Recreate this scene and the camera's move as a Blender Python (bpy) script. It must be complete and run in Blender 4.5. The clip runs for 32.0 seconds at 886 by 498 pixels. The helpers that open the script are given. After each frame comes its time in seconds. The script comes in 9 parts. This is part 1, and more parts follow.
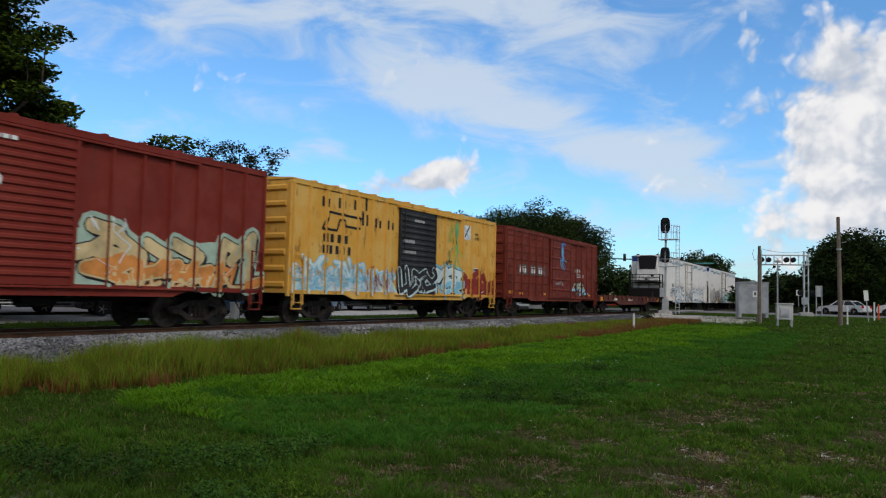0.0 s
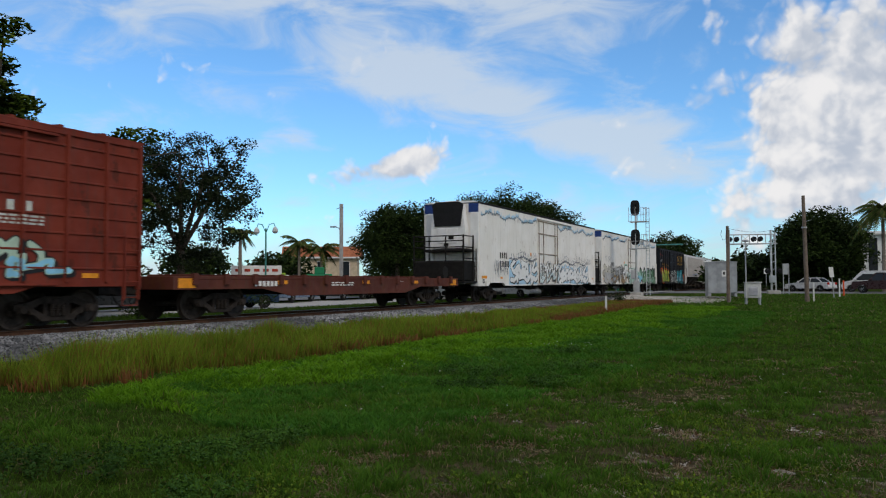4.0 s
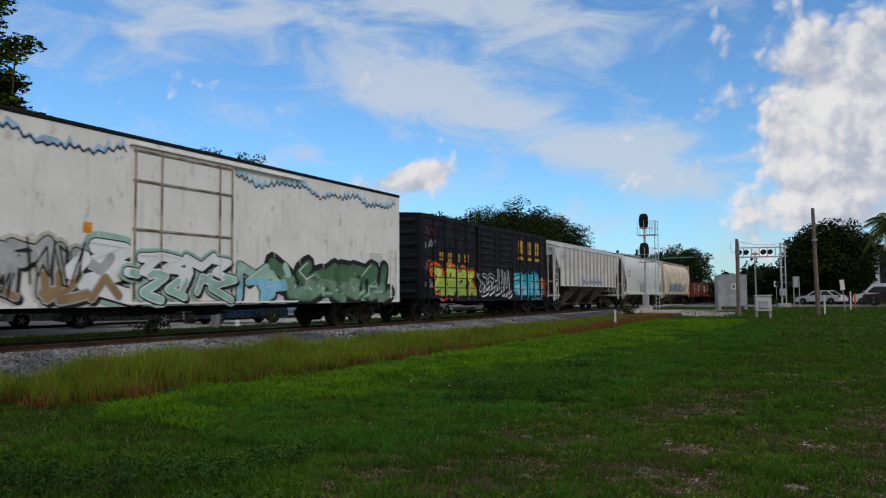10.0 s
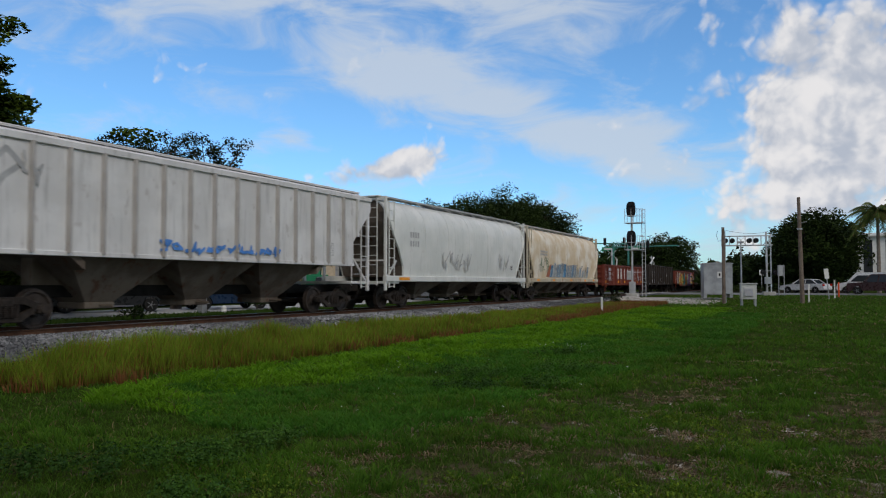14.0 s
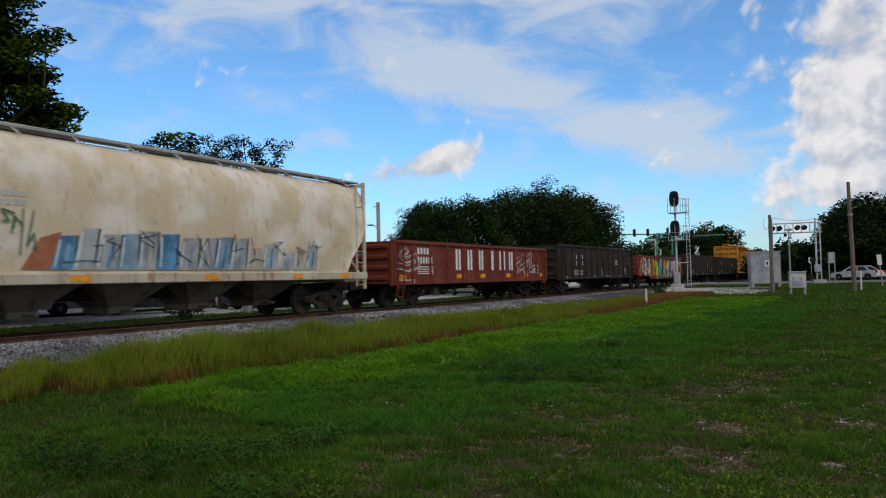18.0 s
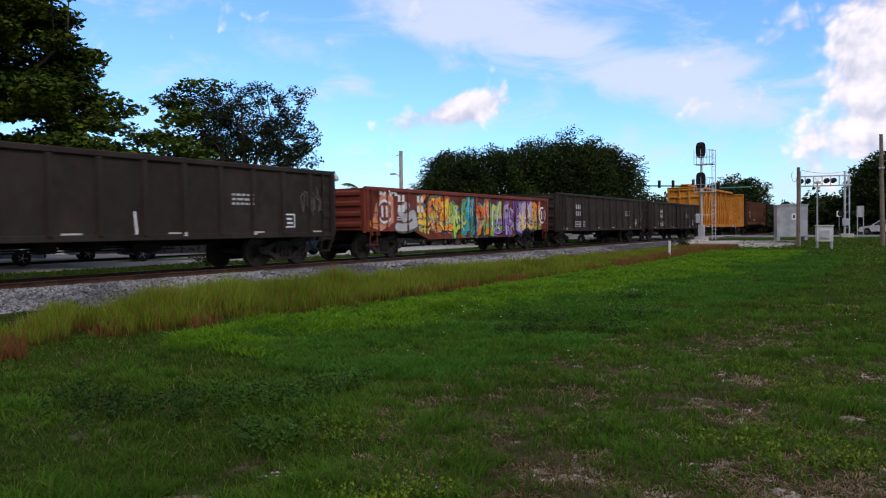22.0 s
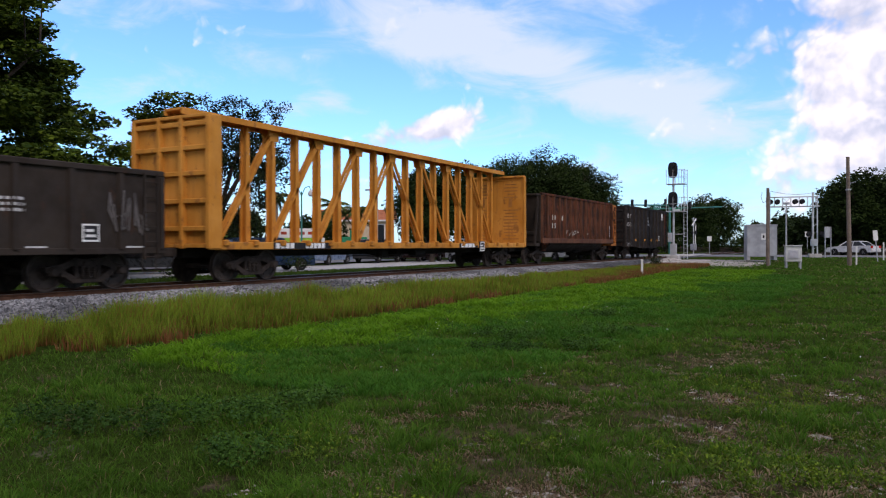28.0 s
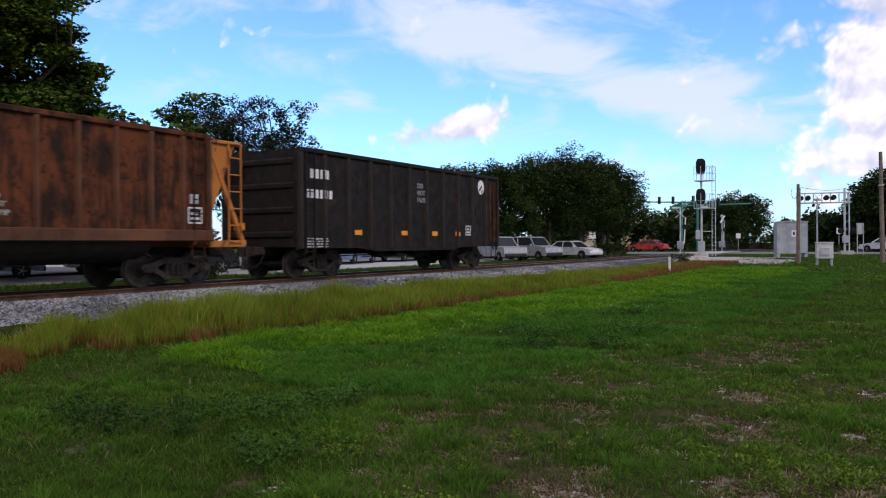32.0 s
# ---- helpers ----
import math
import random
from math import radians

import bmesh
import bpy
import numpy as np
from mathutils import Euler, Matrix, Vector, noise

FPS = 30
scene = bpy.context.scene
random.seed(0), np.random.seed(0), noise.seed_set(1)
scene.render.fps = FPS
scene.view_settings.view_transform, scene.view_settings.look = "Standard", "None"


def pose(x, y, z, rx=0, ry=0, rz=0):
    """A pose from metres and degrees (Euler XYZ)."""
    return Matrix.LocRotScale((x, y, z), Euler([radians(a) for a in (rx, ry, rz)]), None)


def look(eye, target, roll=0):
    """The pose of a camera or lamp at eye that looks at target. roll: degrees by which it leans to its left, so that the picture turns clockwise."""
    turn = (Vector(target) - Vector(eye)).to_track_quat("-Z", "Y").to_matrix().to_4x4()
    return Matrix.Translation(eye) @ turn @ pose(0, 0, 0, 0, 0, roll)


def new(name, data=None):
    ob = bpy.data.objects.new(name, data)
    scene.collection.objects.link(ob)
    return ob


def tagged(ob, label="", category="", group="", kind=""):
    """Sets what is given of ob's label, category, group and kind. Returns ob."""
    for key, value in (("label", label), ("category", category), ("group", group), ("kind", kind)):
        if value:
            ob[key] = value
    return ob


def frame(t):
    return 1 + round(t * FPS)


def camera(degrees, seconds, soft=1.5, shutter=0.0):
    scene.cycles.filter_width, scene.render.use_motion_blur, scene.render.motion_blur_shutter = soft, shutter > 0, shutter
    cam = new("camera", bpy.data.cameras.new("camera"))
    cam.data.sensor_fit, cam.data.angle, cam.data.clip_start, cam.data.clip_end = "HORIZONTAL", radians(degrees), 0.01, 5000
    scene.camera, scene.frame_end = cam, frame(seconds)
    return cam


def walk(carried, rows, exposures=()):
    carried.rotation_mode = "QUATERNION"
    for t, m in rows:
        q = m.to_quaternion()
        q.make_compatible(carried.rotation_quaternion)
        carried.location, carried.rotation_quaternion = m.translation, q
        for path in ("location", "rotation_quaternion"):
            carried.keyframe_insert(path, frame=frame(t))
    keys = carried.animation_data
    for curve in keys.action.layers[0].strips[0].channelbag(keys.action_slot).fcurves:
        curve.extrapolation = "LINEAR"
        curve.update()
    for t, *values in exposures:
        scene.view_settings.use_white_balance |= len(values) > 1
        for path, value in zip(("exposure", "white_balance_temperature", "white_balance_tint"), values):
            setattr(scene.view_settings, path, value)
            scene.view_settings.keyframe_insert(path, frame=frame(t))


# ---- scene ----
# The camera stands in the grass and only sways: seconds, yaw to the left of the track, pitch, roll.
LENS = 59.6
EYE = 1.65
SWAY = [
    (0.0, 28.15, 3.40, 1.34),
    (0.5, 27.92, 2.96, 1.46),
    (1.0, 27.53, 2.60, 1.26),
    (1.5, 26.82, 3.35, 0.59),
    (2.0, 26.81, 3.78, 0.12),
    (2.5, 26.48, 3.17, 0.28),
    (3.0, 26.13, 2.73, 0.18),
    (3.5, 26.07, 2.73, -0.14),
    (5.5, 26.09, 1.45, -0.20),
    (6.0, 25.96, 1.78, -0.06),
    (6.5, 26.09, 1.77, -0.16),
    (7.0, 26.34, 2.12, -0.47),
    (7.5, 26.42, 2.23, -0.27),
    (8.0, 27.49, 1.45, 0.52),
    (8.5, 26.86, 1.62, 0.15),
    (9.0, 26.74, 3.04, 0.07),
    (9.5, 26.43, 3.61, -0.42),
    (10.0, 26.70, 3.53, -0.38),
    (10.5, 26.46, 3.35, 0.04),
    (11.0, 26.32, 3.38, -0.12),
    (11.5, 26.12, 2.79, 0.83),
    (12.0, 25.60, 2.48, 0.87),
    (12.5, 25.25, 2.33, 0.77),
    (13.0, 25.49, 1.93, 0.09),
    (13.5, 25.71, 2.10, 0.17),
    (14.0, 25.80, 2.54, -0.08),
    (14.5, 25.98, 2.03, 0.48),
    (16.5, 26.85, 1.61, -0.16),
    (17.0, 28.01, 1.77, -0.98),
    (17.5, 29.56, 0.32, -1.21),
    (18.0, 28.84, 2.23, -1.31),
    (18.5, 29.22, 1.30, -0.58),
    (19.0, 28.12, 0.51, -0.56),
    (19.5, 28.02, 0.46, -0.32),
    (20.0, 27.84, -0.07, 0.72),
    (20.5, 28.03, -0.15, 0.23),
    (21.0, 28.86, -0.56, 0.11),
    (21.5, 30.21, -0.93, -0.47),
    (22.0, 30.55, -1.47, -0.67),
    (22.5, 30.28, -1.51, -0.59),
    (23.0, 29.69, -1.62, -0.15),
    (23.5, 29.22, -1.74, -0.03),
    (24.0, 29.86, -1.41, -0.70),
    (24.5, 29.21, -1.04, -0.52),
    (25.0, 28.92, -1.18, -0.38),
    (25.5, 28.70, -1.04, -0.25),
    (27.5, 28.97, -0.43, 0.02),
    (28.0, 28.65, -0.26, -0.10),
    (28.5, 28.59, -0.35, -0.19),
    (29.0, 29.05, -0.94, -0.08),
    (29.5, 29.36, -0.67, -0.05),
    (30.0, 29.56, -0.61, 0.24),
    (30.5, 29.34, -0.87, -0.07),
    (31.0, 29.19, -0.74, -0.15),
    (31.5, 30.02, -0.85, -0.08),
    (32.0, 30.54, -0.37, -0.35),
]
cam = camera(LENS, 32.0, soft=1.15, shutter=0.25)
walk(cam, [(t, pose(0, 0, EYE, 90 + pitch, 0, yaw) @ pose(0, 0, 0, 0, 0, roll)) for t, yaw, pitch, roll in SWAY],
     exposures=[(0.0, -0.26, 6500, 11), (3.0, -0.30, 6500, 11), (7.0, -0.40, 6500, 11), (12.0, -0.46, 6500, 12), (14.0, -0.43, 6500, 12), (20.0, -0.32, 6500, 14), (22.0, -0.06, 6380, 22), (25.0, 0.05, 6380, 24), (32.0, 0.07, 6380, 24)])

# ---- world, sun and exposure ----
def link(tree, a, b):
    tree.links.new(a, b)


class Nodes:
    """Small helper to write node trees."""

    def __init__(self, tree):
        self.tree = tree

    def add(self, kind):
        return self.tree.nodes.new(kind)

    def put(self, node, name, value):
        if hasattr(value, "is_output"):
            self.tree.links.new(value, node.inputs[name])
        else:
            node.inputs[name].default_value = value

    def math(self, op, a, b=0.0, c=None, clamp=False):
        n = self.add("ShaderNodeMath")
        n.operation, n.use_clamp = op, clamp
        self.put(n, 0, a)
        self.put(n, 1, b)
        if c is not None:
            self.put(n, 2, c)
        return n.outputs[0]

    def mix(self, f, a, b, blend="MIX"):
        n = self.add("ShaderNodeMix")
        n.data_type, n.blend_type = "RGBA", blend
        self.put(n, "Factor", f)
        self.put(n, 6, a if hasattr(a, "is_output") else (*a, 1))
        self.put(n, 7, b if hasattr(b, "is_output") else (*b, 1))
        return n.outputs[2]

    def noise(self, vec, scale, detail=4.0, rough=0.55, warp=0.0):
        n = self.add("ShaderNodeTexNoise")
        if vec is not None:
            self.put(n, "Vector", vec)
        self.put(n, "Scale", scale)
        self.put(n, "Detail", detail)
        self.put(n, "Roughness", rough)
        self.put(n, "Distortion", warp)
        return n.outputs["Fac"]

    def ramp(self, f, low, high, a=0.0, b=1.0):
        n = self.add("ShaderNodeMapRange")
        n.interpolation_type = "SMOOTHSTEP"
        self.put(n, 0, f)
        self.put(n, 1, low)
        self.put(n, 2, high)
        self.put(n, 3, a)
        self.put(n, 4, b)
        return n.outputs[0]

    def scaled(self, vec, s):
        n = self.add("ShaderNodeMapping")
        self.put(n, "Vector", vec)
        n.inputs["Scale"].default_value = s
        return n.outputs[0]


SUN_HIGH, SUN_ROUND = 40.0, 122.0   # degrees: height; turned clockwise from the track's direction
world = bpy.data.worlds.new("sky")
scene.world = world
world.use_nodes = True
W = Nodes(world.node_tree)
world.node_tree.nodes.clear()
sky = W.add("ShaderNodeTexSky")
sky.sky_type, sky.sun_disc, sky.sun_elevation, sky.sun_rotation = "NISHITA", False, radians(SUN_HIGH), radians(SUN_ROUND)
sky.air_density, sky.dust_density, sky.ozone_density = 1.0, 0.6, 3.0
way = W.add("ShaderNodeTexCoord").outputs["Generated"]
sep = W.add("ShaderNodeSeparateXYZ")
W.put(sep, 0, way)
wx, wy, wz = sep.outputs
left = W.math("DEGREES", W.math("ARCTAN2", W.math("MULTIPLY", wx, -1.0), wy))   # degrees to the left of the track
high = W.math("DEGREES", W.math("ARCSINE", wz))
flat = W.add("ShaderNodeCombineXYZ")
W.put(flat, 0, W.math("DIVIDE", left, 10.0))
W.put(flat, 1, W.math("DIVIDE", high, 10.0))
plane = flat.outputs[0]


def bank(az, el, wide, tall, lean=0.0, power=1.0):
    """A soft oval in the sky, 1 in its middle; lean in degrees of height per degree to the left."""
    a = W.math("SUBTRACT", left, az)
    e = W.math("SUBTRACT", W.math("SUBTRACT", high, el), W.math("MULTIPLY", a, lean))
    r = W.math("ADD", W.math("POWER", W.math("ABSOLUTE", W.math("DIVIDE", a, wide)), 2.0), W.math("POWER", W.math("ABSOLUTE", W.math("DIVIDE", e, tall)), 2.0))
    return W.math("MULTIPLY", W.math("EXPONENT", W.math("MULTIPLY", r, -1.0)), power)


def total(items):
    f = items[0]
    for g in items[1:]:
        f = W.math("ADD", f, g)
    return f


puffs = total([bank(0.0, 12.0, 7.2, 6.5, 0, 1.15), bank(3.5, 6.5, 5.4, 3.4, 0, 0.55), bank(-9.0, 9.0, 9.0, 9.0, 0, 1.1), bank(31.0, 8.0, 4.4, 1.1, -0.14, 1.05), bank(27.8, 9.3, 2.3, 1.2, 0, 0.85), bank(18.3, 6.0, 1.7, 0.7, 0, 0.65), bank(60.5, 18.0, 5.0, 5.5, 0, 1.1), bank(39.5, 7.5, 0.8, 1.6, 0, 0.45)])


def cells(vec, scale):
    v = W.add("ShaderNodeTexVoronoi")
    v.feature, v.distance = "SMOOTH_F1", "EUCLIDEAN"
    v.inputs["Smoothness"].default_value = 0.35
    W.put(v, "Vector", vec)
    W.put(v, "Scale", scale)
    return W.math("SUBTRACT", 0.95, v.outputs["Distance"])


def billow(shift):
    """Round heads on round heads, as in a heap of cloud."""
    q = W.add("ShaderNodeVectorMath")
    q.operation = "ADD"
    W.put(q, 0, plane)
    q.inputs[1].default_value = shift
    bend = W.add("ShaderNodeTexNoise")
    W.put(bend, "Vector", q.outputs[0])
    W.put(bend, "Scale", 3.0)
    W.put(bend, "Detail", 5.0)
    s = W.add("ShaderNodeVectorMath")
    s.operation = "MULTIPLY_ADD"
    W.put(s, 0, bend.outputs["Color"])
    s.inputs[1].default_value = (0.28, 0.28, 0.0)
    W.put(s, 2, q.outputs[0])
    p = s.outputs[0]
    f = W.math("MULTIPLY", W.noise(p, 1.5, 3.0, 0.5), 0.40)
    f = W.math("ADD", f, W.math("MULTIPLY", cells(p, 3.2), 0.32))
    f = W.math("ADD", f, W.math("MULTIPLY", cells(p, 8.0), 0.17))
    return W.math("ADD", f, W.math("MULTIPLY", cells(p, 19.0), 0.09))


lumps = billow((0, 0, 0))
heaps = W.ramp(W.math("ADD", W.math("MULTIPLY", puffs, 0.60), W.math("MULTIPLY", W.math("SUBTRACT", lumps, 0.52), 1.9)), 0.14, 0.50)
streaked = W.scaled(plane, (0.8, 1.9, 1.0))
wisps = W.noise(streaked, 1.5, 7.0, 0.58, 0.7)
veil = total([bank(29.0, 15.0, 9.5, 2.4, 0.24, 1.15), bank(19.0, 12.3, 7.0, 2.4, 0.22, 1.0), bank(11.0, 9.0, 5.0, 1.6, 0.2, 0.8), bank(20.0, 19.5, 12.0, 2.6, 0.12, 0.75), bank(34.0, 23.0, 24.0, 3.5, 0, 0.6), bank(46.0, 12.5, 5.0, 2.0, 0, 0.4), bank(36.5, 10.8, 1.6, 0.9, 0.2, 0.5), bank(35.0, 9.8, 2.6, 0.5, 0, 0.5), bank(20.0, 2.0, 40.0, 4.5, 0, 0.55), bank(49.0, 19.0, 10.0, 6.0, 0, 0.4), bank(4.0, 7.0, 8.0, 5.5, 0, 0.35)])
haze = W.ramp(W.math("ADD", W.math("MULTIPLY", veil, 0.66), W.math("MULTIPLY", W.math("SUBTRACT", wisps, 0.5), 2.1)), 0.06, 0.78)
aside = W.math("ABSOLUTE", W.math("SUBTRACT", left, 28.0))
above = W.math("MAXIMUM", W.ramp(high, 24.0, 46.0), W.ramp(aside, 42.0, 75.0))      # broken cloud goes on overhead and behind
rest = W.math("MULTIPLY", W.ramp(W.noise(way, 2.0, 6.0, 0.6), 0.34, 0.56), above)
body = W.ramp(W.math("ADD", W.math("MULTIPLY", W.math("SUBTRACT", lumps, billow((0.05, 0.10, 0))), 1.7), W.noise(plane, 1.3, 6.0, 0.6)), 0.20, 0.80)   # grey folds in the heaps
HEAP, VEIL = 1.06, 0.86
heap_col = W.mix(body, (0.60, 0.67, 0.78), (HEAP, HEAP, HEAP))
blue = W.mix(1.0, sky.outputs[0], (0.116, 0.176, 0.212), "MULTIPLY")
col = W.mix(W.math("MULTIPLY", haze, 0.80), blue, (VEIL * 0.88, VEIL * 0.99, VEIL * 1.10))
deck = W.mix(W.ramp(high, 0.0, 55.0), (0.66, 0.63, 0.59), (0.86, 0.82, 0.77))    # brighter overhead than at the horizon
col = W.mix(W.math("MULTIPLY", rest, 0.92), col, deck)
col = W.mix(heaps, col, heap_col)
ground_f = W.ramp(high, -3.0, -1.0)
col = W.mix(ground_f, (0.05, 0.06, 0.03), col)
back = W.add("ShaderNodeBackground")
W.put(back, 0, col)
back.inputs[1].default_value = 1.0
out = W.add("ShaderNodeOutputWorld")
link(world.node_tree, back.outputs[0], out.inputs[0])

sun = new("sun", bpy.data.lights.new("sun", "SUN"))
sun.data.energy, sun.data.angle, sun.data.color = 1.45, radians(18), (1.0, 0.90, 0.75)
a, e = radians(SUN_ROUND), radians(SUN_HIGH)
sun.matrix_world = look((0, 0, 60), (-math.sin(a) * math.cos(e), -math.cos(a) * math.cos(e), 60 - math.sin(e)))

# ---- materials ----
def material(name, rough=0.6, metal=0.0, spec=0.4):
    m = bpy.data.materials.new(name)
    m.use_nodes = True
    n = Nodes(m.node_tree)
    b = m.node_tree.nodes["Principled BSDF"]
    b.inputs["Roughness"].default_value, b.inputs["Metallic"].default_value, b.inputs["Specular IOR Level"].default_value = rough, metal, spec
    return m, n, b


def bump(n, b, height, strength, distance=0.02):
    k = n.add("ShaderNodeBump")
    k.inputs["Strength"].default_value, k.inputs["Distance"].default_value = strength, distance
    n.put(k, "Height", height)
    link(n.tree, k.outputs[0], b.inputs["Normal"])


def place(n):
    return n.add("ShaderNodeTexCoord").outputs["Object"]


def paint(name, colour, fade=None, rust=0.25, grime=0.35, rough=0.68, rust_colour=(0.10, 0.035, 0.015), dirt_colour=(0.055, 0.045, 0.035)):
    """Weathered car paint: chalky fading, streaks of grime that run down, rust that breaks out."""
    m, n, b = material(name, rough, 0, 0.22)
    p = place(n)
    fade = fade or tuple(min(1.0, c * 1.25 + 0.03) for c in colour)
    col = n.mix(n.ramp(n.noise(p, 0.9, 4), 0.38, 0.66), colour, fade)
    runs = n.noise(n.scaled(p, (6.0, 6.0, 0.45)), 1.0, 5, 0.65)
    col = n.mix(n.math("MULTIPLY", n.ramp(runs, 0.50, 0.78), grime), col, dirt_colour)
    spots = n.math("MULTIPLY", n.noise(p, 2.2, 7, 0.68), n.noise(n.scaled(p, (1, 1, 0.3)), 5.0, 5, 0.6))
    rusty = n.ramp(spots, 0.335 - 0.10 * rust, 0.40 - 0.10 * rust)
    col = n.mix(n.math("MULTIPLY", rusty, min(1.0, rust * 1.6)), col, rust_colour)
    n.put(b, "Base Color", col)
    n.put(b, "Roughness", n.ramp(n.noise(p, 3.0, 4), 0.3, 0.7, rough - 0.10, rough + 0.18))
    bump(n, b, n.noise(p, 1.6, 3), 0.25, 0.03)
    return m


def plain(name, colour, rough=0.6, metal=0.0, vary=0.25, scale=6.0, relief=0.15):
    m, n, b = material(name, rough, metal, 0.22)
    p = place(n)
    dark = tuple(c * (1 - vary) for c in colour)
    light = tuple(min(1, c * (1 + vary)) for c in colour)
    f = n.math("ADD", n.math("MULTIPLY", n.noise(p, scale, 5, 0.6), 0.6), n.math("MULTIPLY", n.noise(p, scale * 0.2, 3), 0.4))
    n.put(b, "Base Color", n.mix(n.ramp(f, 0.35, 0.65), dark, light))
    bump(n, b, n.noise(p, scale * 3, 4), relief, 0.01)
    return m


def glow(name, colour, power):
    m, n, b = material(name, 0.4)
    b.inputs["Base Color"].default_value = (*colour, 1)
    b.inputs["Emission Color"].default_value = (*colour, 1)
    b.inputs["Emission Strength"].default_value = power
    return m


def leafy(name, dark, light, old=None):
    """Leaves and blades: each island of the mesh takes its own shade."""
    m, n, b = material(name, 0.7, 0.0, 0.08)
    g = n.add("ShaderNodeNewGeometry")
    rnd = g.outputs["Random Per Island"]
    col = n.mix(rnd, dark, light)
    col = n.mix(n.ramp(n.noise(g.outputs["Position"], 0.35, 4), 0.40, 0.62, 0.0, 0.7), col, tuple(0.6 * c for c in dark))
    if old:
        col = n.mix(n.ramp(n.math("FRACT", n.math("MULTIPLY", rnd, 7.31)), 0.80, 0.86), col, old)
    n.put(b, "Base Color", col)
    b.inputs["Transmission Weight"].default_value = 0.0
    return m

# ---- mesh helpers ----
class Mesh:
    """Collects vertices and faces for one mesh."""

    def __init__(self):
        self.v, self.f = [], []

    def quad(self, *pts):
        k = len(self.v)
        self.v += [tuple(p) for p in pts]
        self.f.append(tuple(range(k, k + len(pts))))
        return self

    def box(self, x0, x1, y0, y1, z0, z1, c=0.0):
        """A box; c: the width of its chamfered edges."""
        c = min(c, 0.45 * (x1 - x0), 0.45 * (y1 - y0), 0.45 * (z1 - z0))
        k = len(self.v)
        if c <= 0:
            self.v += [(x, y, z) for z in (z0, z1) for y in (y0, y1) for x in (x0, x1)]
            self.f += [tuple(k + i for i in q) for q in ((0, 2, 3, 1), (4, 5, 7, 6), (0, 1, 5, 4), (2, 6, 7, 3), (0, 4, 6, 2), (1, 3, 7, 5))]
            return self
        lo, hi = (x0, y0, z0), (x1, y1, z1)
        at = {}
        for s in range(8):
            bit = (s & 1, s >> 1 & 1, s >> 2 & 1)
            for ax in range(3):
                p = [hi[i] if bit[i] else lo[i] for i in range(3)]
                for i in range(3):
                    if i != ax:
                        p[i] += -c if bit[i] else c
                at[s, ax] = len(self.v)
                self.v.append(tuple(p))
        for ax in range(3):
            u, w = (ax + 1) % 3, (ax + 2) % 3
            for side in (0, 1):
                ring = [(side << ax) | (a << u) | (b << w) for a, b in ((0, 0), (1, 0), (1, 1), (0, 1))]
                q = [at[s, ax] for s in ring]
                self.f.append(tuple(q if side else q[::-1]))
            for a in (0, 1):
                for b in (0, 1):
                    s0, s1 = (a << u) | (b << w), (1 << ax) | (a << u) | (b << w)
                    q = [at[s0, u], at[s1, u], at[s1, w], at[s0, w]]
                    self.f.append(tuple(q if a == b else q[::-1]))
        for s in range(8):
            t = [at[s, 0], at[s, 1], at[s, 2]]
            self.f.append(tuple(t if bin(s).count("1") % 2 else t[::-1]))
        return self

    def slab(self, poly, axis, a, b):
        """A flat outline pushed from a to b along an axis; the outline is in the other two axes, in the order x, y, z."""
        k, n = len(self.v), len(poly)
        for d in (a, b):
            for p in poly:
                q = list(p)
                q.insert(axis, d)
                self.v.append(tuple(q))
        self.f.append(tuple(range(k, k + n)))
        self.f.append(tuple(range(k + 2 * n - 1, k + n - 1, -1)))
        for i in range(n):
            j = (i + 1) % n
            self.f.append((k + j, k + i, k + n + i, k + n + j))
        return self

    def rod(self, p, q, r, n=6, r2=None):
        p, q = Vector(p), Vector(q)
        d = (q - p).normalized()
        u = d.orthogonal().normalized()
        w = d.cross(u)
        k = len(self.v)
        for c, s in ((p, r), (q, r if r2 is None else r2)):
            self.v += [tuple(c + s * (math.cos(a) * u + math.sin(a) * w)) for a in (math.tau * (i + 0.5) / n for i in range(n))]
        self.f += [(k + i, k + (i + 1) % n, k + n + (i + 1) % n, k + n + i) for i in range(n)]
        self.f += [tuple(range(k + n - 1, k - 1, -1)), tuple(range(k + n, k + 2 * n))]
        return self

    def lathe(self, rows, n=20, axis=0, at=(0, 0, 0)):
        """Rings of (place along the axis, radius)."""
        k = len(self.v)
        u, w = [(1, 2), (2, 0), (0, 1)][axis]
        for d, r in rows:
            for i in range(n):
                p = list(at)
                p[axis] += d
                p[u] += r * math.cos(math.tau * i / n)
                p[w] += r * math.sin(math.tau * i / n)
                self.v.append(tuple(p))
        for j in range(len(rows) - 1):
            for i in range(n):
                self.f.append((k + j * n + i, k + j * n + (i + 1) % n, k + (j + 1) * n + (i + 1) % n, k + (j + 1) * n + i))
        self.f += [tuple(range(k + n - 1, k - 1, -1)), tuple(range(k + (len(rows) - 1) * n, k + len(rows) * n))]
        return self

    def beam(self, p, q, w, h, up=(0, 0, 1)):
        """A square bar from p to q, w wide and h high."""
        p, q = Vector(p), Vector(q)
        d = (q - p).normalized()
        s = d.cross(Vector(up))
        s = (s if s.length > 1e-4 else d.cross(Vector((1, 0, 0)))).normalized()
        t = s.cross(d).normalized()
        k = len(self.v)
        for c in (p, q):
            self.v += [tuple(c + a * s * w / 2 + b * t * h / 2) for a, b in ((-1, -1), (1, -1), (1, 1), (-1, 1))]
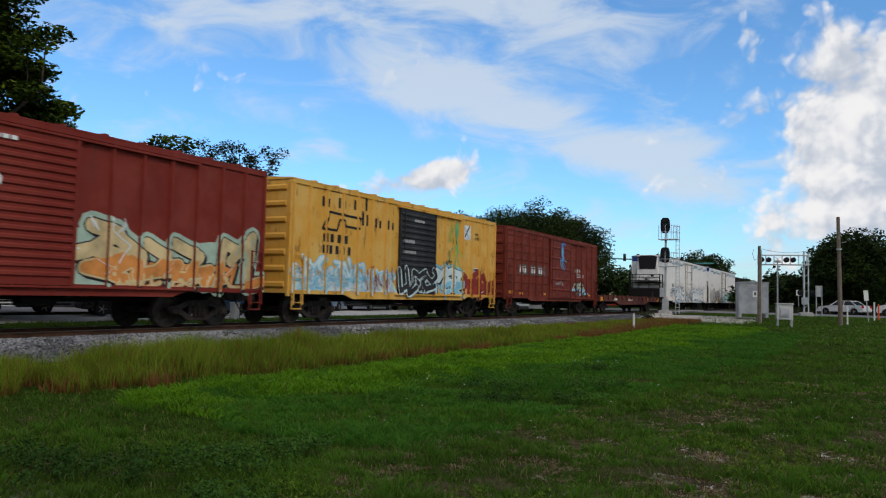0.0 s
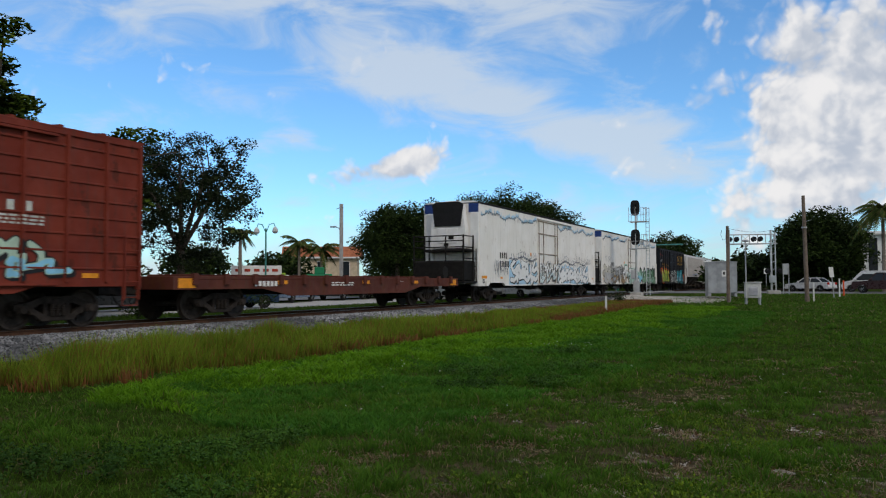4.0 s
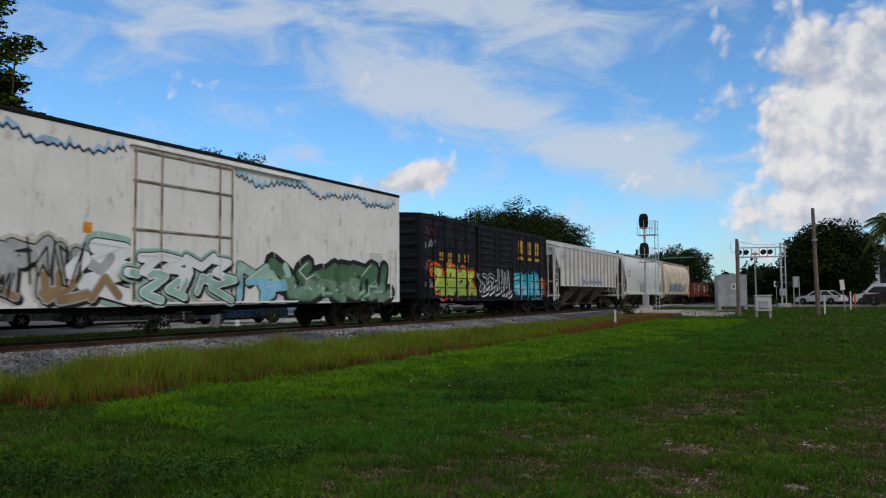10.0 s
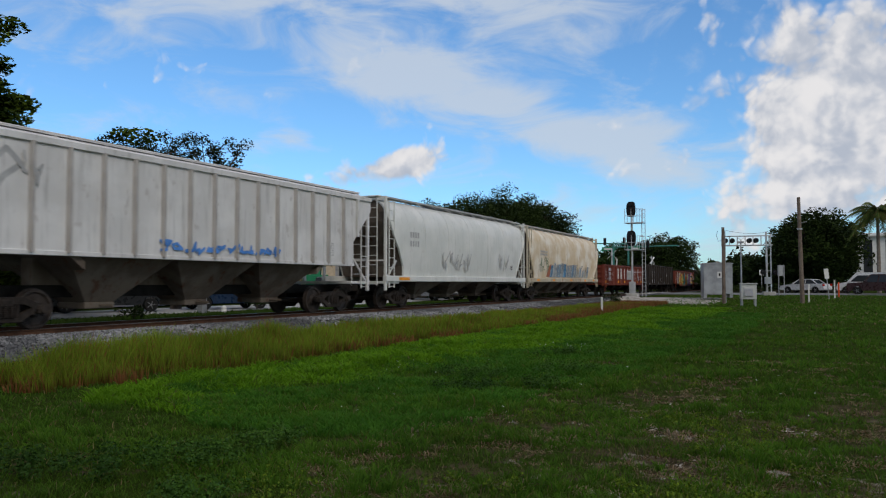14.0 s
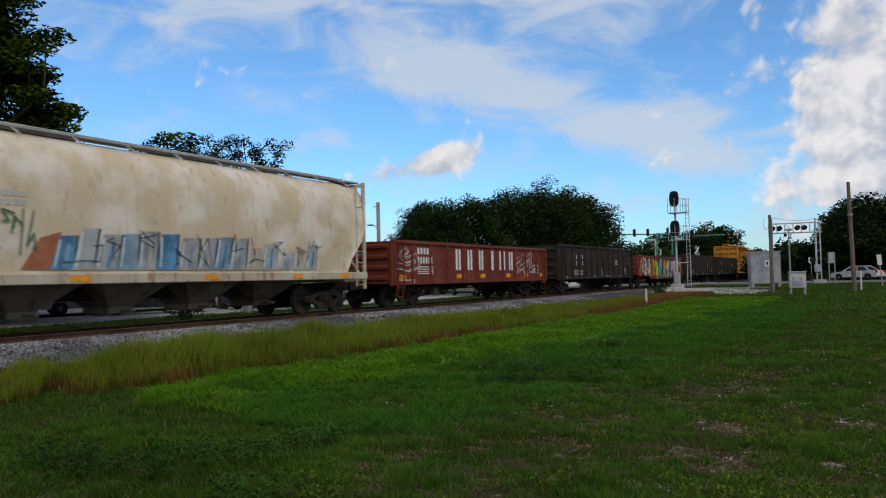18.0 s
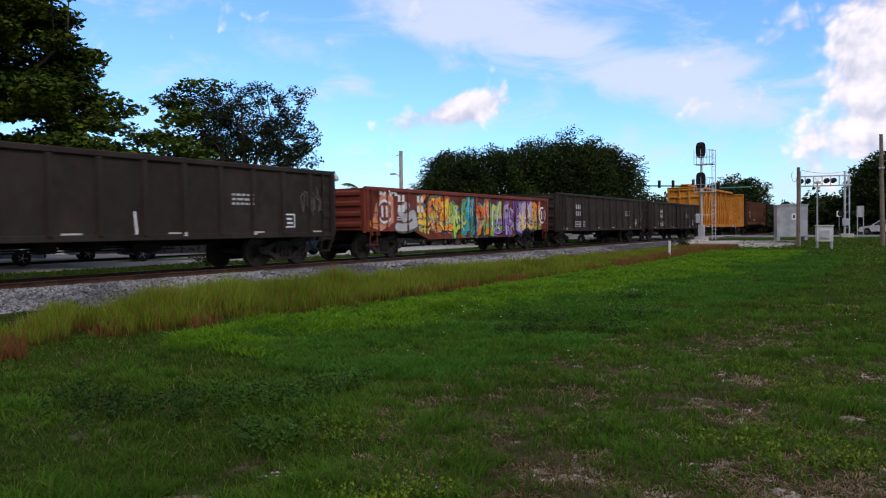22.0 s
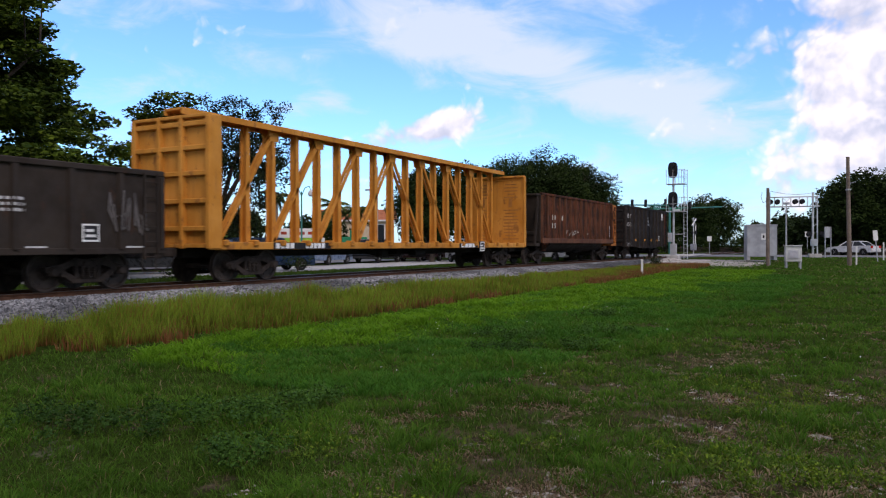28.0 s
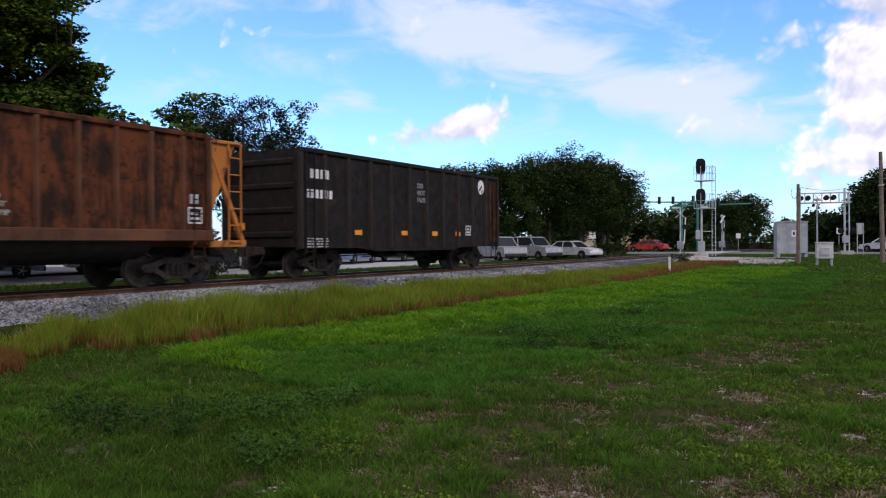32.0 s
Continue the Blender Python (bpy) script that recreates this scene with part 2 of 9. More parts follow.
        self.f += [(k, k + 3, k + 2, k + 1), (k + 4, k + 5, k + 6, k + 7)] + [(k + i, k + (i + 1) % 4, k + 4 + (i + 1) % 4, k + 4 + i) for i in range(4)]
        return self

    def data(self, name, mat, smooth=False):
        me = bpy.data.meshes.new(name)
        me.from_pydata(self.v, [], self.f)
        me.materials.append(mat)
        if smooth:
            me.shade_smooth()
        me.update()
        return me


def part(name, m, mat, parent=None, label="", at=None, smooth=False):
    """One mesh object under a thing or a part; m: a Mesh, or mesh data that alike parts share."""
    me = m.data(name, mat, smooth) if isinstance(m, Mesh) else m
    ob = new(name, me)
    if parent is not None:
        ob.parent = parent
    if at is not None:
        ob.matrix_basis = at if isinstance(at, Matrix) else Matrix.Translation(at)
    if label:
        tagged(ob, label)
    return ob


def thing(name, label, category, at=None, group="", kind=""):
    ob = new(name)
    ob.empty_display_size = 0.2
    if at is not None:
        ob.matrix_basis = at if isinstance(at, Matrix) else Matrix.Translation(at)
    return tagged(ob, label, category, group, kind)


def smooth(a, b, x):
    t = min(1.0, max(0.0, (x - a) / (b - a)))
    return t * t * (3 - 2 * t)


# ---- the lie of the land: the track runs along y ----
TRACK, RAIL = -16.85, 0.62     # the track's middle, and the height of the rails' tops


def land(x, y):
    """Height of the ground."""
    h = 0.25 * smooth(26, 52, y) + 0.30 * smooth(52, 70, y)
    h = max(h, 0.26 * smooth(-10.4, -13.2, x))
    if x < -19:
        h = max(h, 0.26)
    return min(h, 0.56)

# ---- ground, ballast and track ----
def dryness(n, p):
    """How far the lawn has dried out at a place: broken brown patches, most of them on the sandy side."""
    sep = n.add("ShaderNodeSeparateXYZ")
    n.put(sep, 0, p)
    sandy = n.math("MULTIPLY", n.ramp(sep.outputs[1], 17.0, 6.5), n.ramp(sep.outputs[0], -6.5, -1.5))
    f = n.math("ADD", n.math("MULTIPLY", n.noise(p, 0.7, 5, 0.6, 0.5), 0.5), n.math("MULTIPLY", n.noise(p, 3.0, 6, 0.7, 0.4), 0.5))
    return n.ramp(n.math("ADD", f, n.math("MULTIPLY", sandy, 0.085)), 0.545, 0.615)


def soil_material():
    m, n, b = material("lawn", 1.0, 0, 0.0)
    p = n.add("ShaderNodeNewGeometry").outputs["Position"]
    fine = n.noise(p, 7.0, 8, 0.7)
    patch = n.noise(p, 0.33, 5, 0.6, 0.4)
    green = n.mix(n.ramp(fine, 0.35, 0.65), (0.020, 0.032, 0.006), (0.040, 0.068, 0.011))
    dry = n.mix(n.ramp(n.noise(p, 4.0, 6, 0.7), 0.35, 0.65), (0.034, 0.028, 0.016), (0.110, 0.086, 0.054))
    col = n.mix(dryness(n, p), green, dry)
    col = n.mix(n.math("MULTIPLY", n.ramp(patch, 0.50, 0.64), 0.4), col, (0.034, 0.040, 0.014))
    sand = n.math("MULTIPLY", n.ramp(n.noise(p, 1.1, 7, 0.65, 0.5), 0.57, 0.63), n.ramp(n.noise(p, 6.0, 5, 0.7), 0.46, 0.54))
    sep = n.add("ShaderNodeSeparateXYZ")
    n.put(sep, 0, p)
    near = n.math("MULTIPLY", n.ramp(sep.outputs[1], 13.0, 6.0), n.ramp(sep.outputs[0], -7.5, -2.5))
    col = n.mix(n.math("MULTIPLY", sand, near), col, (0.27, 0.235, 0.19))
    n.put(b, "Base Color", col)
    bump(n, b, n.noise(p, 14.0, 7, 0.7), 0.8, 0.06)
    return m


def lines(*runs):
    """Places along one axis: runs of (from, to, step)."""
    r = []
    for a, b, s in runs:
        k = max(1, round(abs(b - a) / s))
        r += [a + (b - a) * i / k for i in range(k)]
    return r + [runs[-1][1]]


LAWN = soil_material()
gx = lines((-900, -120, 60), (-120, -40, 8), (-40, -22, 2), (-22, -8, 0.35), (-8, 14, 0.5), (14, 60, 4), (60, 700, 60))
gy = lines((-500, -60, 40), (-60, -4, 4), (-4, 30, 0.5), (30, 100, 1.0), (100, 200, 10), (200, 1500, 70))
g = Mesh()
for y in gy:
    for x in gx:
        near = smooth(45, 20, math.hypot(x, y))
        lump = 0.05 * near * noise.noise((x * 0.45, y * 0.45, 0.3)) + 0.02 * near * noise.noise((x * 1.7, y * 1.7, 4.0))
        g.v.append((x, y, land(x, y) + lump - (0.30 if -19.8 < x < -13.9 else 0.0)))
nx = len(gx)
g.f = [(j * nx + i, j * nx + i + 1, (j + 1) * nx + i + 1, (j + 1) * nx + i) for j in range(len(gy) - 1) for i in range(nx - 1)]
tagged(part("ground", g, LAWN, smooth=True), "patchy mown lawn with bare sandy spots", "lawn", kind="structure")


def stone_material(name, dark, light, scale=16.0):
    m, n, b = material(name, 0.9, 0, 0.2)
    p = n.add("ShaderNodeNewGeometry").outputs["Position"]
    v = n.add("ShaderNodeTexVoronoi")
    n.put(v, "Vector", p)
    v.inputs["Scale"].default_value = scale
    sep = n.add("ShaderNodeSeparateColor")
    n.put(sep, 0, v.outputs["Color"])
    col = n.mix(sep.outputs[0], dark, light)
    col = n.mix(n.ramp(n.noise(p, 0.6, 4), 0.45, 0.7, 0.0, 0.35), col, tuple(c * 1.3 for c in dark))
    # Crevices between stones are shaded in the colour, by distance from each cell's middle.
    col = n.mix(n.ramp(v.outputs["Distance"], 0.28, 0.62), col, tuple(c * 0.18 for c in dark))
    n.put(b, "Base Color", col)
    bump(n, b, n.math("MULTIPLY", v.outputs["Distance"], -1.0), 1.0, 0.05)
    return m


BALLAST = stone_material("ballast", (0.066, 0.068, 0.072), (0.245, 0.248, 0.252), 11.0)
bed = Mesh()
prof = [(-3.6, 0.10), (-3.2, 0.20), (-2.6, 0.40), (-1.75, 0.53), (-1.1, 0.52), (-0.86, 0.46), (0, 0.46), (0.86, 0.45), (1.1, 0.48), (1.5, 0.515), (2.05, 0.52), (2.6, 0.44), (3.2, 0.33), (3.9, 0.19), (4.5, 0.10)]
ys = lines((-120, -2, 8), (-2, 46, 0.3), (46, 76, 1.2), (76, 320, 8))
for y in ys:
    for x, z in prof:
        r = 0.04 * noise.noise((x * 2.1, y * 2.1, 1.0)) + 0.02 * noise.noise((x * 7, y * 7, 2.0))
        bed.v.append((TRACK + x + 0.25 * r / 0.06 * (abs(x) > 2), y, z + r * (0.3 if abs(x) < 1.0 else 1.0) + 0.18 * smooth(30, 70, y) * (abs(x) > 2.4)))
np_ = len(prof)
bed.f = [(j * np_ + i, j * np_ + i + 1, (j + 1) * np_ + i + 1, (j + 1) * np_ + i) for j in range(len(ys) - 1) for i in range(np_ - 1)]
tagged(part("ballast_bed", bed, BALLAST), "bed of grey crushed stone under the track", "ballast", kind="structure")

# loose stones on the near shoulder
rng = np.random.default_rng(5)
STONE = plain("stone", (0.32, 0.32, 0.33), 0.9, 0, 0.4, 9.0)


def pebbles(count, x0, x1, y0, y1, zf, r0, r1, rng):
    m = Mesh()
    for i in range(count):
        y = y0 + (y1 - y0) * rng.random() ** 2.0
        x = x0 + (x1 - x0) * rng.random()
        r = r0 + (r1 - r0) * rng.random()
        z = zf(x, y)
        k = len(m.v)
        a = rng.random() * 6.28
        for j in range(4):
            s = r * (0.7 + 0.6 * rng.random())
            m.v.append((x + s * math.cos(a + j * 1.57), y + s * math.sin(a + j * 1.57), z + r * (0.2 - 0.3 * rng.random())))
        m.v += [(x + r * 0.3 * rng.random(), y, z + r * (0.6 + 0.4 * rng.random())), (x, y, z - r)]
        for j in range(4):
            m.f += [(k + j, k + (j + 1) % 4, k + 4), (k + (j + 1) % 4, k + j, k + 5)]
    return m


def bed_height(x, y):
    d = x - TRACK
    for (a, za), (b, zb) in zip(prof, prof[1:]):
        if a <= d <= b:
            return za + (zb - za) * (d - a) / (b - a)
    return 0.1


SPREAD = leafy("shoulder stone", (0.045, 0.047, 0.050), (0.40, 0.40, 0.405))
tagged(part("loose_ballast", pebbles(60000, TRACK + 0.95, TRACK + 4.4, 4, 62, bed_height, 0.025, 0.062, rng), SPREAD), "loose crushed stones on the shoulder of the track", "gravel", kind="stuff")

# rails and sleepers
RUST = plain("rusty rail", (0.085, 0.042, 0.024), 0.75, 0.3, 0.35, 5.0)
SHINE = plain("worn rail head", (0.36, 0.35, 0.34), 0.32, 0.9, 0.15, 8.0)
WOOD = plain("sleeper wood", (0.075, 0.055, 0.042), 0.9, 0, 0.4, 6.0)
for side in (-1, 1):
    x = TRACK + side * 0.755
    web = Mesh().slab([(x - 0.07, 0.455), (x + 0.07, 0.455), (x + 0.07, 0.468), (x + 0.012, 0.485), (x + 0.010, 0.575), (x + 0.036, 0.588), (x + 0.036, 0.612), (x - 0.036, 0.612), (x - 0.036, 0.588), (x - 0.010, 0.575), (x - 0.012, 0.485), (x - 0.07, 0.468)], 1, -120, 320)
    rail = tagged(part("rail", web, RUST), "rusty steel running rail on sleepers", "rail", "rails of the track", "structure")
    part("rail_head", Mesh().box(x - 0.034, x + 0.034, -120, 320, 0.612, RAIL, 0.004), SHINE, rail, "polished running surface")
sleeper = Mesh().box(-1.3, 1.3, -0.115, 0.115, -0.17, 0.0, 0.012).data("sleeper", WOOD)
plate = Mesh().box(-0.18, 0.18, -0.09, 0.09, 0.0, 0.012).box(-0.11, -0.08, -0.06, -0.03, 0, 0.035).box(0.08, 0.11, 0.03, 0.06, 0, 0.035).data("tie_plate", RUST)
ties = thing("sleepers", "row of weathered wooden sleepers in the ballast", "sleepers", (TRACK, 0, 0.50), kind="structure")
k = 0
y = -6.0
while y < 62:
    part("sleeper", sleeper, None, ties, at=(0.03 * noise.noise((y, 0, 0)), y, 0.01 * noise.noise((0, y, 0)) - 0.03))
    if 0 < y < 45:
        for s in (-0.755, 0.755):
            part("tie_plate", plate, None, ties, at=(s, y, -0.025))
    y += 0.56
# ---- end of the track ----

# ---- the train ----
TRAVEL = [(0.0, 0.0), (4.0, 36.26), (8.0, 72.61), (12.0, 109.11), (16.0, 145.87), (20.0, 182.99), (24.0, 220.5), (28.0, 258.35), (32.0, 296.33)]
TRAIN, WHEELS = [], {"front": [], "rear": []}
WHEEL_R, HALF = 0.455, 1.55
# Iron and underframe: dark grime, darkened further for the shade below the cars.
IRON = plain("grimy shade-darkened cast iron", (0.025, 0.020, 0.017), 0.9, 0.0, 0.6, 5.0)
DARK = plain("black underframe", (0.011, 0.010, 0.009), 0.8, 0.1, 0.4, 5.0)
TREAD = plain("worn wheel steel", (0.042, 0.033, 0.028), 0.6, 0.2, 0.5, 6.0)
WHITE = plain("white lettering", (0.72, 0.72, 0.70), 0.7, 0, 0.12, 3.0)
BLACK = plain("black lettering", (0.018, 0.018, 0.020), 0.7, 0, 0.2, 3.0)
AMBER = plain("amber reflective tape", (0.80, 0.30, 0.02), 0.45, 0, 0.2, 8.0)
GREY = plain("stencil grey", (0.42, 0.42, 0.42), 0.7, 0, 0.2, 3.0)

# shared running gear
wheel_mesh = Mesh()
for s in (-1, 1):
    wheel_mesh.lathe([(s * 0.685, 0.10), (s * 0.69, 0.30), (s * 0.685, 0.485)][:: s] + [(s * 0.72, 0.485), (s * 0.725, 0.458), (s * 0.815, 0.452), (s * 0.82, 0.39), (s * 0.775, 0.36), (s * 0.770, 0.20), (s * 0.83, 0.15), (s * 0.83, 0.09)][:: 1], 28)
wheel_mesh.lathe([(-1.05, 0.075), (1.05, 0.075)], 12)
for i in range(3):
    a = math.tau * i / 3
    wheel_mesh.rod((0.765, 0.28 * math.cos(a), 0.28 * math.sin(a)), (0.79, 0.28 * math.cos(a), 0.28 * math.sin(a)), 0.045, 8)
WHEELSET = wheel_mesh.data("wheelset", TREAD)
frame_mesh = Mesh()
frame_mesh.slab([(-1.08, 0.44), (-1.08, 0.56), (-0.70, 0.62), (-0.42, 0.74), (0.42, 0.74), (0.70, 0.62), (1.08, 0.56), (1.08, 0.44), (0.72, 0.46), (0.42, 0.58), (-0.42, 0.58), (-0.72, 0.46)], 0, -0.09, 0.09)
for s in (-1, 1):
    frame_mesh.slab([(s * 0.66, 0.52), (s * 0.74, 0.44), (s * 0.40, 0.20), (s * 0.30, 0.30)], 0, -0.07, 0.07)
    frame_mesh.box(-0.07, 0.07, min(s * 0.34, s * 0.24), max(s * 0.34, s * 0.24), 0.24, 0.62, 0.01)
    frame_mesh.slab([(s * 0.60, 0.50), (s * 0.72, 0.56), (s * 0.68, 0.34), (s * 0.58, 0.34)], 0, -0.08, 0.08)
    frame_mesh.box(-0.10, 0.12, s * 0.89 - 0.12, s * 0.89 + 0.12, 0.36, 0.55, 0.02)
    frame_mesh.lathe([(0.10, 0.10), (0.16, 0.10), (0.17, 0.07)], 10, 0, (0, s * 0.89, 0.455))
frame_mesh.box(-0.08, 0.08, -0.42, 0.42, 0.18, 0.29, 0.015)
SIDE_FRAME = frame_mesh.data("side_frame", IRON)
rows = []
for i in range(7):
    z = 0.29 + i * 0.042
    rows += [(z, 0.052), (z + 0.021, 0.066), (z + 0.026, 0.050)]
SPRING = Mesh().lathe(rows, 8, 2, (0.07, 0, 0)).data("spring", IRON)
BOLSTER = Mesh().box(-1.12, 1.12, -0.16, 0.16, 0.52, 0.70, 0.03).box(-0.35, 0.35, -0.25, 0.25, 0.60, 0.80, 0.03).beam((-0.8, -0.55, 0.38), (0.8, -0.55, 0.38), 0.10, 0.08).beam((-0.8, 0.55, 0.38), (0.8, 0.55, 0.38), 0.10, 0.08).data("truck", IRON)


def running_gear(car, h, inset=1.95, air=True):
    """Two trucks with wheels, a centre sill, couplers and brake gear under a car 2h long."""
    for s in (-1, 1):
        y = s * (h - inset)
        truck = part("truck", BOLSTER, None, car, at=(0, y, 0))
        for name, dy in (("front", -0.89), ("rear", 0.89)):
            w = part("wheelset", WHEELSET, None, truck, at=(0, dy, WHEEL_R))
            WHEELS[name].append(w)
        for dx, turn in ((1.0, 0), (-1.0, 180)):
            part("side_frame", SIDE_FRAME, None, truck, at=pose(dx, 0, 0, 0, 0, turn))
            for dy in (-0.15, 0.0, 0.15):
                part("spring", SPRING, None, truck, at=pose(dx, dy, 0, 0, 0, turn))
        c = Mesh().box(-0.16, 0.16, *sorted((s * (h - 0.1), s * (h + 0.48))), 0.72, 0.98, 0.03)
        c.slab([(-0.17, s * (h + 0.44)), (-0.20, s * (h + 0.72)), (-0.05, s * (h + 0.80)), (-0.02, s * (h + 0.60)), (0.12, s * (h + 0.62)), (0.16, s * (h + 0.74)), (0.22, s * (h + 0.62)), (0.17, s * (h + 0.44))], 2, 0.70, 1.00)
        part("coupler", c, IRON, car)
        hose = Mesh()
        pts = [(0.35, s * (h + 0.15), 0.78), (0.36, s * (h + 0.35), 0.50), (0.34, s * (h + 0.55), 0.36), (0.30, s * (h + 0.72), 0.42)]
        for p, q in zip(pts, pts[1:]):
            hose.rod(p, q, 0.022, 6)
        part("brake_hose", hose, DARK, car)
    part("centre_sill", Mesh().box(-0.24, 0.24, -h + 0.2, h - 0.2, 0.70, 1.0, 0.02), DARK, car)
    if air:
        gear = Mesh().lathe([(-0.45, 0.05), (-0.42, 0.19), (0.42, 0.19), (0.45, 0.05)], 12, 1, (0.75, 1.2, 0.74))
        gear.box(0.55, 0.85, -1.6, -1.1, 0.58, 0.92, 0.04).rod((0.6, -3.4, 0.66), (0.6, 3.6, 0.70), 0.022).rod((0.9, -2.6, 0.62), (0.9, 2.0, 0.62), 0.02).box(-0.6, 0.6, -0.15, 0.15, 0.62, 0.95)
        part("brake_gear", gear, DARK, car)


def ladder_mesh(high, wide=0.42, step=0.38, r=0.014):
    m = Mesh().box(-0.02, 0.02, -wide / 2 - 0.025, -wide / 2 + 0.01, 0, high).box(-0.02, 0.02, wide / 2 - 0.01, wide / 2 + 0.025, 0, high)
    k = int(high / step)
    for i in range(k + 1):
        z = min(high - 0.03, 0.06 + i * step)
        m.rod((0.0, -wide / 2, z), (0.0, wide / 2, z), r, 6)
    return m


# decals: paint that follows posts and curved sides
def clip(poly, axis, low, high):
    for sign, bound in ((1, low), (-1, -high)):
        res = []
        for p, q in zip(poly, poly[1:] + poly[:1]):
            a, b = sign * p[axis] - bound, sign * q[axis] - bound
            if a >= 0:
                res.append(p)
            if (a >= 0) != (b >= 0):
                t = a / (a - b)
                res.append((p[0] + t * (q[0] - p[0]), p[1] + t * (q[1] - p[1])))
        poly = res
        if len(poly) < 3:
            return []
    return poly


class Side:
    """The near side of a car: (height, depth) rows from the bottom up, and posts (middle, half width, proud)."""

    def __init__(self, prof, posts=(), ends=(-20, 20)):
        self.prof = prof
        self.cells, y = [], ends[0]
        for c, w, d in sorted(posts):
            if c - w > y:
                self.cells.append((y, c - w, 0.0))
            self.cells.append((max(y, c - w), c + w, d))
            y = c + w
        self.cells.append((y, ends[1], 0.0))

    def depth(self, z):
        for (a, xa), (b, xb) in zip(self.prof, self.prof[1:]):
            if z <= b:
                return xa + (xb - xa) * (max(z, a) - a) / (b - a)
        return self.prof[-1][1]

    def decal(self, name, polys, mat, car, label="", lift=0.004):
        m = Mesh()
        step = min(0.00025, 0.006 / max(1, len(polys)))
        for i, poly in enumerate(polys):
            for y0, y1, d in self.cells:
                if max(p[0] for p in poly) <= y0 or min(p[0] for p in poly) >= y1:
                    continue
                a = clip(poly, 0, y0, y1)
                for (z0, _), (z1, _) in zip(self.prof, self.prof[1:]):
                    b = clip(a, 1, z0, z1) if a else []
                    if b:
                        m.quad(*[(self.depth(z) + d + lift + i * step, y, z) for y, z in b])
        return part(name, m, mat, car, label) if m.f else None


def stroke(pts, w):
    """A thick line as convex pieces."""
    polys = []
    for (y0, z0), (y1, z1) in zip(pts, pts[1:]):
        n = math.hypot(y1 - y0, z1 - z0) or 1e-6
        a, b = -(z1 - z0) / n * w / 2, (y1 - y0) / n * w / 2
        polys.append([(y0 + a, z0 + b), (y0 - a, z0 - b), (y1 - a, z1 - b), (y1 + a, z1 + b)])
    for y, z in pts:
        polys.append([(y + w / 2 * math.cos(i * math.tau / 8), z + w / 2 * math.sin(i * math.tau / 8)) for i in range(8)])
    return polys


SHAPES = [
    [[(0.0, 0.3), (0.3, 0.8), (0.7, 0.9), (0.9, 0.55), (0.6, 0.35), (0.4, 0.6)], [(0.7, 0.2), (1.1, 0.05)]],
    [[(-0.1, 0.9), (0.35, 0.7), (0.2, 0.35), (0.65, 0.5), (0.5, 0.1), (1.1, 0.2)]],
    [[(0.1, 0.0), (0.0, 0.5), (0.35, 0.75), (0.6, 0.4), (0.9, 0.7), (0.75, 1.0)], [(0.35, 0.15), (0.95, 0.3)]],
    [[(0.5, 1.0), (0.1, 0.7), (0.4, 0.45), (0.9, 0.75), (1.05, 0.3), (0.5, 0.05), (0.0, 0.15)]],
    [[(0.05, 1.0), (0.15, 0.05), (0.55, 0.3)], [(0.5, 1.05), (0.62, -0.05), (1.1, 0.2)]],
    [[(-0.1, 0.1), (0.25, 0.45), (0.1, 0.9), (0.6, 0.65), (1.0, 0.95)], [(0.5, 0.1), (0.75, 0.4), (1.1, 0.15)]],
    [[(0.15, 0.0), (0.05, 0.95), (0.7, 0.75)], [(0.45, 0.55), (0.95, 1.05), (0.85, 0.0), (1.2, 0.12)]],
    [[(0.2, 0.95), (0.8, 0.85), (0.3, 0.55), (0.95, 0.45), (0.25, 0.2), (0.9, 0.0)], [(-0.1, 0.5), (0.2, 0.6)]],
]


def band(side, car, y0, y1, z0, z1, mat, seed, step=0.22, rag=0.35):
    """A sprayed ground coat with a ragged top."""
    r = random.Random(seed)
    polys, y, z = [], y0, z1
    while y < y1:
        e = min(y1, y + step * r.uniform(0.6, 1.5))
        n = z1 - rag * r.random() * (z1 - z0)
        polys.append([(y, z0), (e, z0), (e, n), (y, z)])
        y, z = e, n
    side.decal("graffiti_ground", polys, mat, car, "sprayed ground coat with a ragged top", lift=0.002)


